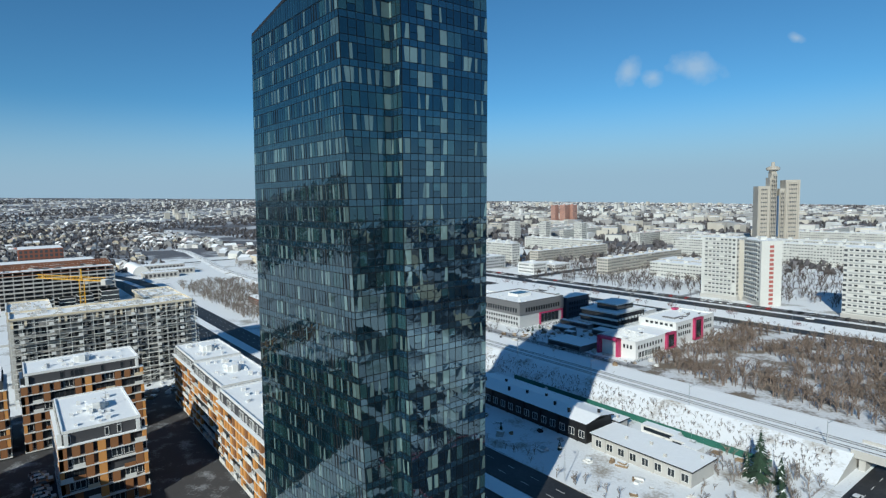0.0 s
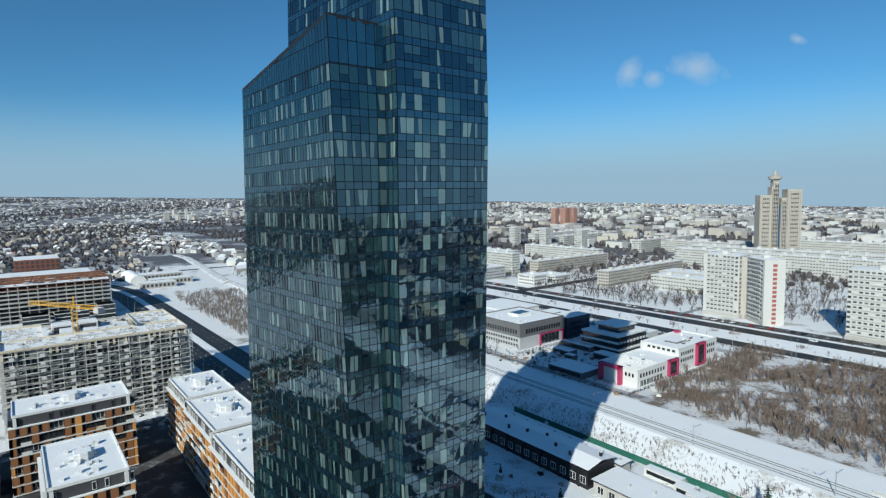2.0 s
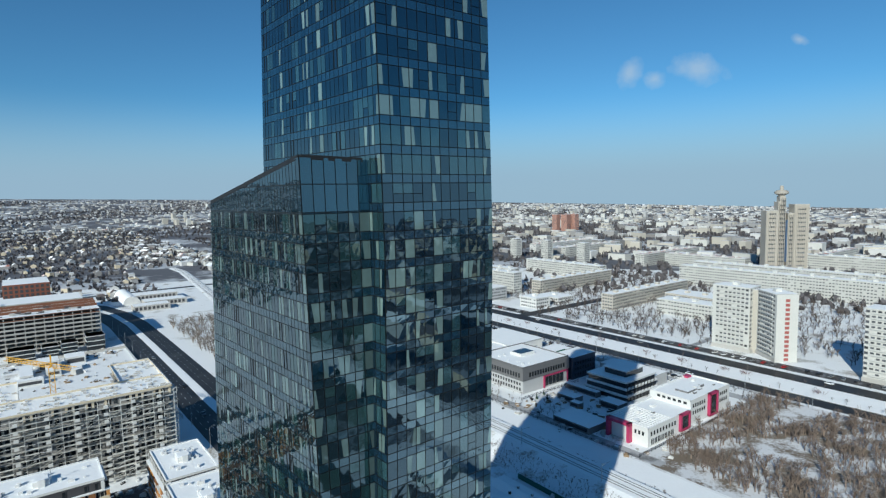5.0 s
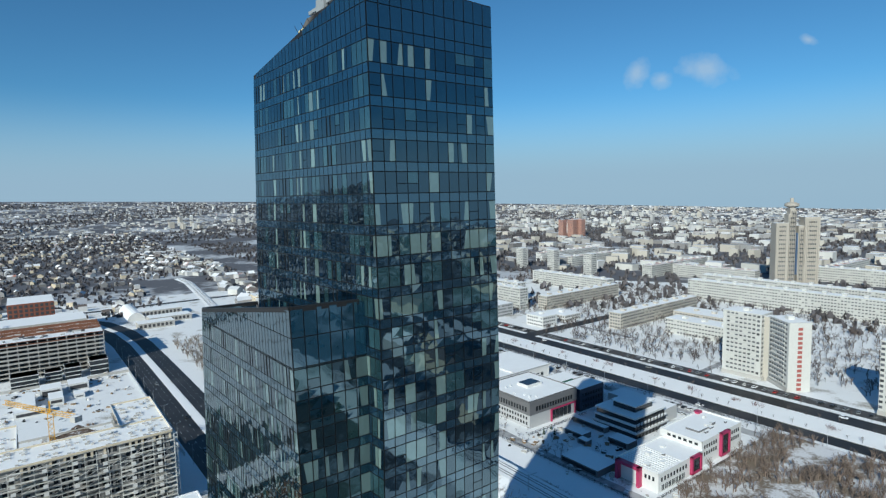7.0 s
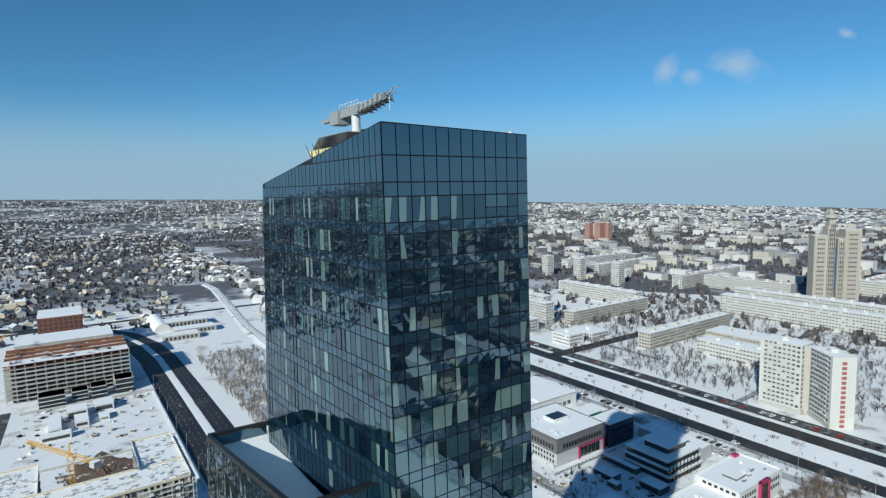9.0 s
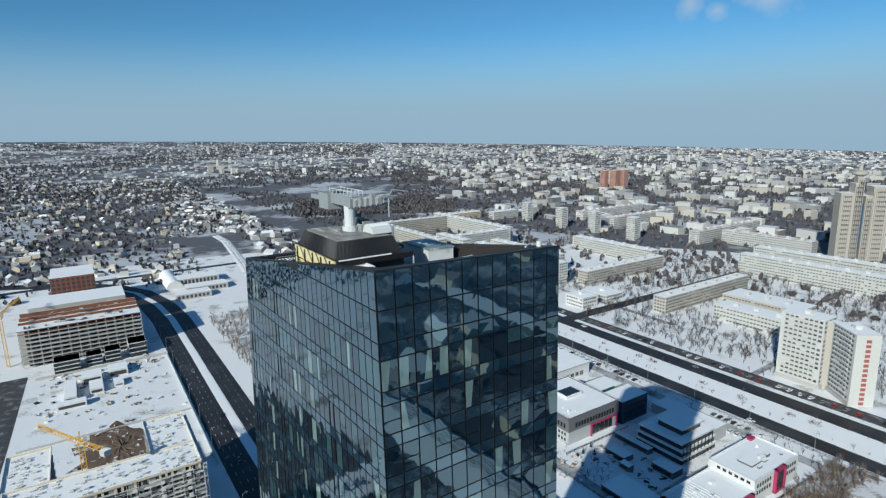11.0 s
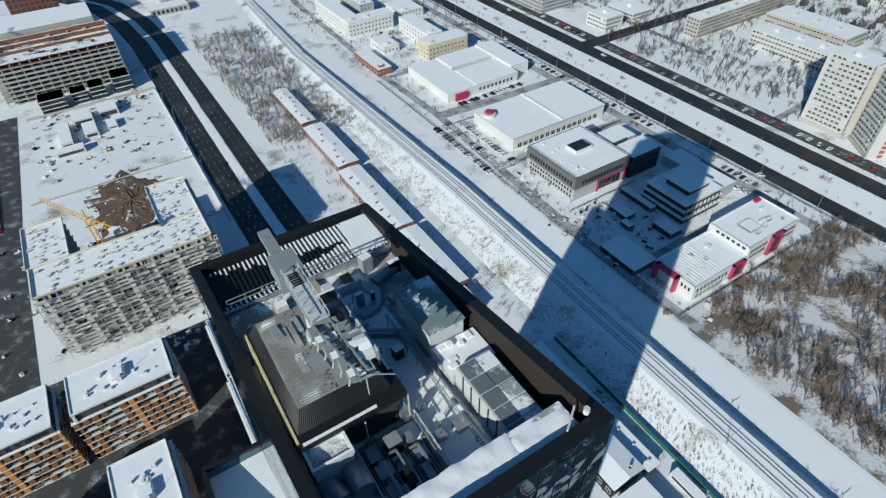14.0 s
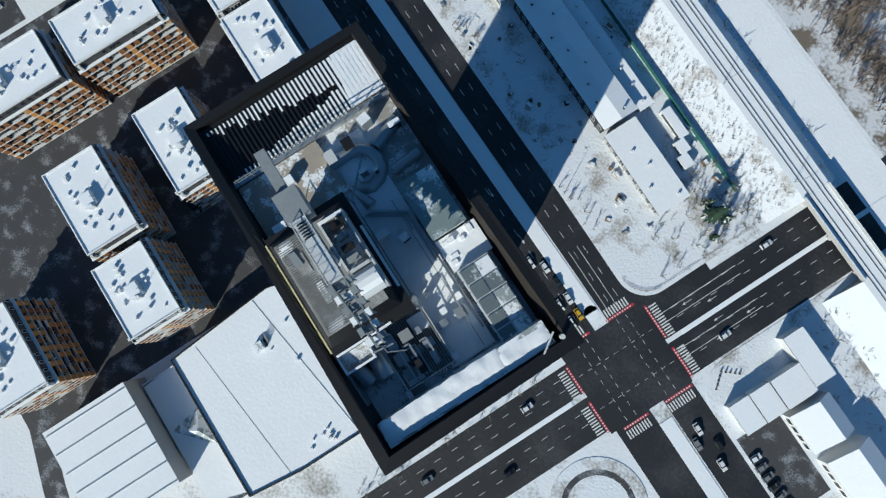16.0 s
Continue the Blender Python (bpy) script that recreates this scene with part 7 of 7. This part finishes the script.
scatter_boxes("avenue_houses", "small snow-roofed houses between roads", 150, sector(60, 88, 640, 1500, lambda u, v: near_free(u, v) and 165 < u < 330), (7, 15), (3.5, 8), [GREYW, CREAM, PALEW], ROOFS, 22, 0.5)
scatter_boxes("housing_quarter", "pale housing blocks of the new town", 800, sector(-8, 58, 900, 2600, lambda u, v: u > 700 and near_free(u, v) and abs(u - 762) + abs(v - 253) > 90), (9, 24), (7, 17), [PALEW, TAN, CREAM, GREYW], [GSR, SNOW, REDROOF, GSR], 23, 0.0, "housing blocks")
scatter_boxes("far_town", "dense pale town on the horizon", 9000, sector(5, 150, 2100, 4700), (6, 15), (3, 6.5), [PALEW, CREAM, GREYW], ROOFS, 24, 0.2)
scatter_boxes("far_towers", "pale tower blocks on the skyline", 130, sector(25, 80, 2300, 4000), (10, 16), (14, 30), [PALEW, CREAM, TAN], [SNOW], 25, 0.0, "tower blocks")
scatter_boxes("south_town", "snowy houses and halls behind the junction", 900, sector(170, 352, 240, 2600, lambda u, v: not (-140 < u < 20 and -70 < v < 60) and not (20 < u < 130 and v > -140) and abs(u - 46) > 30 and abs(u - 141) > 22), (9, 26), (5, 16), [CREAM, GREYW, BEIGE, TAN], ROOFS, 26, 0.4)


def scatter_trees(name, label, n, place, hmin, hmax, seed, material=CLUMP):
    """Distant tree clumps: ragged low cones with a broken outline."""
    rr = random.Random(seed)
    b = B()
    for _ in range(n):
        u, v = place(rr)
        z = ground_height(u, v)
        h, w = rr.uniform(hmin, hmax), rr.uniform(hmin, hmax) * 0.75
        for _k in range(4):
            a = rr.uniform(0, 6.28)
            du, dv = math.cos(a) * w * rr.uniform(0.3, 0.9), math.sin(a) * w * rr.uniform(0.3, 0.9)
            e = (u + du, v + dv, z + h * rr.uniform(0.35, 0.75))
            s = (-math.sin(a) * w * 0.45, math.cos(a) * w * 0.45)
            b.quad([(u + s[0], v + s[1], z - 0.3), e, (u + rr.uniform(-1, 1), v + rr.uniform(-1, 1), z + h * rr.uniform(0.7, 1)), (u - s[0], v - s[1], z + 0.2)], material)
    return solid(name, b, label, "trees", kind="stuff")


scatter_trees("garden_trees", "bare garden trees among old houses", 16000, sector(76, 165, 560, 2300, lambda u, v: near_free(u, v) and u < (110 if v < 990 else 330)), 3, 8, 31)
scatter_trees("court_trees", "bare courtyard trees among housing blocks", 11000, sector(-20, 62, 560, 2400, lambda u, v: u > 430 and near_free(u, v)), 5, 11, 32)
scatter_trees("avenue_thicket", "bare trees along plots by the avenue", 1000, sector(60, 90, 600, 1700, lambda u, v: near_free(u, v) and 160 < u < 480), 4, 9, 33)
scatter_trees("far_woods", "dark wooded ridge in the distance", 15000, sector(15, 160, 1500, 4600, lambda u, v: noise.noise(Vector((u * 0.0012, v * 0.0012, 7))) > 0.02), 6, 12, 34)
scatter_trees("park_wood", "dark bare wood beside a snowy field", 2200, sector(56, 72, 1130, 1420), 6, 12, 36)
scatter_trees("south_trees", "bare trees behind the junction", 4500, sector(170, 352, 160, 1600, lambda u, v: not (-140 < u < 20 and -70 < v < 60) and not (20 < u < 130 and v > -140) and abs(u - 46) > 26 and abs(u - 141) > 22), 4, 9, 35)

# ---- vehicles ----
TYRE = mat("tyre_rubber", (0.015, 0.015, 0.015), 0.8, 0.1, 1, 5, 0)


def car(colour, key):
    """A car with a shaped body, glazed cabin and four wheels, 4.4 m long, along v."""
    paint = mat("car_paint_" + key, colour, 0.3, 0.05, 1, 4, 0)
    t = new("car")
    sec = [(-2.2, 0.45, 0.75), (-2.1, 0.35, 0.85), (-0.9, 0.3, 0.95), (1.6, 0.3, 1.0), (2.2, 0.4, 0.9)]
    b = B()
    w = 0.88
    for (va, la, ha), (vb, lb, hb) in zip(sec, sec[1:]):
        b.quad([(-w, va, ha), (w, va, ha), (w, vb, hb), (-w, vb, hb)], paint)
        b.quad([(-w, va, la), (-w, va, ha), (-w, vb, hb), (-w, vb, lb)], paint)
        b.quad([(w, va, la), (w, vb, lb), (w, vb, hb), (w, va, ha)], paint)
        b.quad([(-w, va, la), (-w, vb, lb), (w, vb, lb), (w, va, la)], paint)
    for i in (0, -1):
        va, la, ha = sec[i]
        b.quad([(-w, va, la), (w, va, la), (w, va, ha), (-w, va, ha)][:: 1 if i == 0 else -1], paint)
    part("body", b, t)
    b = B()
    lo = [(-0.84, -1.0, 0.95), (0.84, -1.0, 0.95), (0.84, 1.9, 1.0), (-0.84, 1.9, 1.0)]
    hi = [(-0.66, -0.3, 1.45), (0.66, -0.3, 1.45), (0.66, 1.4, 1.45), (-0.66, 1.4, 1.45)]
    for k in range(4):
        b.quad([lo[k], lo[(k + 1) % 4], hi[(k + 1) % 4], hi[k]], GLASSD)
    part("cabin", b, t, "dark car windows")
    b = B()
    b.box(-0.68, 0.68, -0.32, 1.42, 1.44, 1.5, paint)
    part("roof", b, t)
    wm = bpy.data.meshes.new("wheel")
    bm = bmesh.new()
    bmesh.ops.create_cone(bm, cap_ends=True, segments=12, radius1=0.32, radius2=0.32, depth=0.22, matrix=pose(0, 0, 0, 0, 90, 0))
    bm.to_mesh(wm)
    bm.free()
    wm.materials.append(TYRE)
    for x in (-0.82, 0.82):
        for y in (-1.35, 1.35):
            o = part("wheel", wm, t)
            o.location = (x, y, 0.32)
    return t


CARS = {
    "white": (car((0.7, 0.7, 0.7), "white"), "white car dusted with snow"),
    "black": (car((0.02, 0.02, 0.022), "black"), "black car in the snow"),
    "grey": (car((0.2, 0.21, 0.22), "grey"), "grey car in the snow"),
    "red": (car((0.35, 0.02, 0.02), "red"), "red car in the snow"),
    "yellow": (car((0.6, 0.35, 0.02), "yellow"), "yellow taxi waiting at the lights"),
    "snowy": (car((0.75, 0.77, 0.8), "snowy"), "parked car covered with snow"),
}
first = {k: True for k in CARS}


def put_car(kind, u, v, deg=0, group="cars", z=0.05):
    ob, label = CARS[kind]
    m = PLAN @ pose(u, v, z, 0, 0, deg)
    if first[kind]:
        first[kind] = False
        ob.matrix_world = m
    else:
        ob = copy_thing(ob, m)
    return tagged(ob, label, "car", group)


for kind, u, v in (("white", 40.5, 6), ("white", 44, 2), ("black", 44.6, -5), ("white", 44.8, -11.5), ("white", 40.8, -12), ("yellow", 44.8, -18), ("white", 41, -19), ("grey", 33, 165), ("black", 42, 118), ("grey", 36, 245), ("black", 39, 300), ("white", 54, 210), ("grey", 37, 380), ("white", 57, -72), ("grey", 54, -76), ("black", 60, -80), ("white", 57, -86)):
    put_car(kind, u, v, R.uniform(-2, 2), "cars on the carriageway")
for kind, u, v in (("white", 83, -51), ("white", 113, -33), ("grey", -30, -37), ("white", 12, -35), ("black", -5, -50), ("grey", -28, -52)):
    put_car(kind, u, v, 90 + R.uniform(-2, 2), "cars on the cross street")
for i in range(64):
    if R.random() < 0.85:
        put_car(R.choice(("black", "grey", "snowy", "white", "red", "black", "grey")), 345.5 + R.uniform(-0.3, 0.3), -30 + 6.4 * i, R.uniform(70, 110), "cars parked along the avenue")
for i in range(18):
    for j in range(3):
        if R.random() < 0.75:
            put_car(R.choice(("black", "snowy", "white", "grey", "snowy")), 165 + 9 * j, 205 + 3.4 * i, 90 + R.uniform(-4, 4), "cars in the supermarket car park")
for i in range(10):
    for j in range(2):
        if R.random() < 0.7:
            put_car(R.choice(("snowy", "black", "white", "grey")), 268 + 10 * j, 105 + 4 * i, 90 + R.uniform(-4, 4), "cars in the office car park")
for i in range(24):
    for j in range(2):
        if R.random() < 0.75:
            put_car(R.choice(("snowy", "black", "white", "grey", "red")), -88 + 9 * j, 300 + 3.2 * i, 90 + R.uniform(-4, 4), "cars parked by the building site")
for i in range(9):
    put_car(R.choice(("snowy", "grey", "black")), 288.5 if i % 2 else 331, 60 + 57 * i + R.uniform(-9, 9), R.uniform(-2, 2), "cars on the avenue")
for i in range(30):
    if R.random() < 0.8:
        put_car(R.choice(("snowy", "black", "white", "grey", "black")), 279.5 + R.uniform(-0.3, 0.3), 190 + 5.2 * i, 90 + R.uniform(-6, 6), "cars beside the service lane")
for i in range(16):
    if R.random() < 0.8:
        put_car(R.choice(("snowy", "black", "white", "grey", "black")), 196 + 3.4 * i, 281.5, R.uniform(-5, 5), "cars in front of the market hall")
for i in range(6):
    put_car(R.choice(("snowy", "grey", "black")), 67.6, -108 + 3.6 * i, 90 + R.uniform(-8, 8), "cars by the workshop", 0.17)
for i in range(14):
    put_car(R.choice(("snowy", "grey", "black", "white")), -50 + R.uniform(-1, 1), 86 + 2.6 * i, 90, "cars parked by apartment houses")


def bush(u, v, r):
    rr = random.Random(int(u * 13 + v * 7))
    vs, fs = [], []
    for _ in range(26):
        d = Vector((rr.uniform(-1, 1), rr.uniform(-1, 1), rr.uniform(0.5, 1.4))).normalized()
        branch(vs, fs, Vector((rr.uniform(-0.5, 0.5) * r, rr.uniform(-1, 1) * r, 0.1)), d, r * 0.7, 0.05, 1, rr)
    me = bpy.data.meshes.new("bush")
    me.from_pydata([tuple(x) for x in vs], [], fs)
    me.materials.append(mat("russet_twigs", (0.16, 0.08, 0.06), 0.9, 0.2, 0.2, 2, 0))
    o = new("bush", me)
    o.matrix_world = PLAN @ pose(u, v, 0.1)
    return tagged(o, "low russet bush on the snowy median", "bush", "bushes on the median")


for i in range(16):
    bush(311 + R.uniform(-4, 4), 60 + 27 * i + R.uniform(-8, 8), R.uniform(2.0, 3.6))


def street_lamp(u, v, arm):
    t = thing("street_lamp", "slim grey street lamp beside the road", "street lamp", "street lamps")
    b = B()
    b.prism(u, v, 0.11, 0, 10, ZINC, 8, 0.06)
    part("pole", b, t)
    b = B()
    b.beam((u, v, 9.9), (u + arm, v, 10.4), 0.09, ZINC)
    part("arm", b, t)
    b = B()
    b.box(u + arm - 0.15, u + arm + 0.15, v - 0.4, v + 0.4, 10.35, 10.5, ZINC)
    part("lamp_head", b, t)


for i in range(15):
    street_lamp(27.5, 30 + 34 * i, 2.0)
    street_lamp(285, -20 + 34 * i, 2.0)
for i in range(4):
    street_lamp(64, 20 + 34 * i, -2.0)

# ---- small clouds, far off ----
cm = bpy.data.materials.new("thin_cloud")
cm.use_nodes = True
n, l = cm.node_tree.nodes, cm.node_tree.links
n.remove(n["Principled BSDF"])
tc, mp, ns, em, tr, mx = n.new("ShaderNodeTexCoord"), n.new("ShaderNodeVectorMath"), n.new("ShaderNodeTexNoise"), n.new("ShaderNodeEmission"), n.new("ShaderNodeBsdfTransparent"), n.new("ShaderNodeMixShader")
mp.operation = "LENGTH"
ns.inputs["Scale"].default_value, ns.inputs["Detail"].default_value = 1.6, 6
l.new(tc.outputs["Object"], mp.inputs[0])
geo = n.new("ShaderNodeNewGeometry")
sc_ = n.new("ShaderNodeVectorMath")
sc_.operation = "SCALE"
sc_.inputs["Scale"].default_value = 0.006
l.new(geo.outputs["Position"], sc_.inputs[0])
l.new(sc_.outputs[0], ns.inputs["Vector"])
sub = n.new("ShaderNodeMath")
sub.operation = "SUBTRACT"
mr = n.new("ShaderNodeMapRange")
mr.inputs["From Min"].default_value, mr.inputs["From Max"].default_value = -0.35, 0.35
mr.inputs["To Max"].default_value = 0.5
l.new(ns.outputs[0], sub.inputs[0])
l.new(mp.outputs["Value"], sub.inputs[1])
l.new(sub.outputs[0], mr.inputs[0])
em.inputs[0].default_value, em.inputs[1].default_value = (0.85, 0.87, 0.9, 1), 0.75
l.new(mr.outputs[0], mx.inputs[0])
l.new(tr.outputs[0], mx.inputs[1])
l.new(em.outputs[0], mx.inputs[2])
l.new(mx.outputs[0], n["Material Output"].inputs["Surface"])
for d, w, h, roll in (((0.176, 0.965, 0.197), 110, 140, 30), ((0.214, 0.959, 0.184), 100, 80, 20), ((0.277, 0.942, 0.194), 230, 130, 15), ((0.40, 0.90, 0.22), 70, 40, 30)):
    b = B()
    b.quad([(-1, -1, 0), (1, -1, 0), (1, 1, 0), (-1, 1, 0)], cm)
    o = new("cloud", b.mesh("cloud"))
    p = Vector((3, 0, 78)) + Vector(d).normalized() * 4600
    o.matrix_world = look(p, (3, 0, 78), roll) @ Matrix.Diagonal((w, h, 1, 1))
    o.visible_shadow = False
    tagged(o, "small thin white cloud in clear sky", "cloud", "clouds", "structure")

# ---- loose things on the sites ----
WOODP = mat("weathered_timber", (0.22, 0.16, 0.10), 0.85, 0.2, 0.5, 5, 0.1)
for zone, n in (((-55, 24, 250, 280), 26), ((-56, 24, 325, 430), 90), ((-90, -58, 190, 290), 20), ((-50, 20, 415, 440), 30), ((-30, 10, 165, 190), 34), ((66, 84, 30, 110), 26), ((168, 214, 100, 150), 44), ((162, 186, 60, 260), 40), ((168, 186, 360, 520), 24), ((205, 282, 352, 430), 26), ((100, 116, -5, 90), 20), ((72, 86, -8, 28), 12)):
    for _ in range(n):
        u, v = R.uniform(zone[0], zone[1]), R.uniform(zone[2], zone[3])
        if 84 < u < 102 and v > -6:
            continue
        b = B()
        w, d, h = R.uniform(0.6, 2.6), R.uniform(0.6, 4.0), R.uniform(0.3, 1.6)
        m = R.choice((CONCRETE, WOODP, ZINC, DARKMETAL, WHITEWALL, WOODP))
        b.rbox(u, v, -0.1, h * 0.6, w, d, R.uniform(0, 180), m, R.choice((SNOW, m)))
        b.rbox(u + 0.2, v, h * 0.6, h, w * 0.6, d * 0.7, R.uniform(0, 30), m, R.choice((SNOW, SNOW, m)))
        solid("pallet", b, "pallet of building material dusted with snow", "pallet", "pallets on the yards")
b = B()
b.box(-57, 26, 428, 428.3, -0.1, 2.0, CONCRETE)
b.box(26, 26.3, 246, 428, -0.1, 2.0, ZINC)
b.box(-62, 26, 320, 320.2, -0.1, 1.2, CONCRETE)
solid("site_hoarding", b, "low grey hoarding round the building site", "fence")
for u0, v0, u1, v1 in ((165.5, 74, 165.5, 345), (178, 152, 226, 152), (186, 204, 268, 204), (178, 262, 268, 262), (284, 70, 284, 640), (176, 101, 216, 100), (168, 72, 256, 71.5), (184, 350, 268, 350), (64, 112, 88, 112)):
    fn = thing("plot_fence", "low dark wire fence between snowy plots", "fence", "fences between plots")
    p, q = Vector((u0, v0, 0)), Vector((u1, v1, 0))
    b = B()
    for z in (0.5, 1.0, 1.5):
        b.beam(p + Vector((0, 0, z)), q + Vector((0, 0, z)), 0.1, DARKMETAL)
    part("rail", b, fn, "dark fence wires")
    b = B()
    n = int((q - p).length / 3)
    for k in range(n + 1):
        w = p + (q - p) * k / n
        b.beam(w + Vector((0, 0, -0.1)), w + Vector((0, 0, 1.7)), 0.12, DARKMETAL)
    part("post", b, fn, "row of dark fence posts", "stuff")
for i in range(13):
    b = B()
    u, v = 131.6 + R.uniform(-0.2, 0.2), -20 + 42 * i
    b.prism(u, v, 0.16, 4.3 if v < 300 else 0, 12.0, ZINC, 6, 0.1)
    b.beam((u, v, 11.2), (u + 5, v, 11.0), 0.14, ZINC)
    solid("catenary_mast", b, "grey railway mast with side arm", "mast", "railway masts")
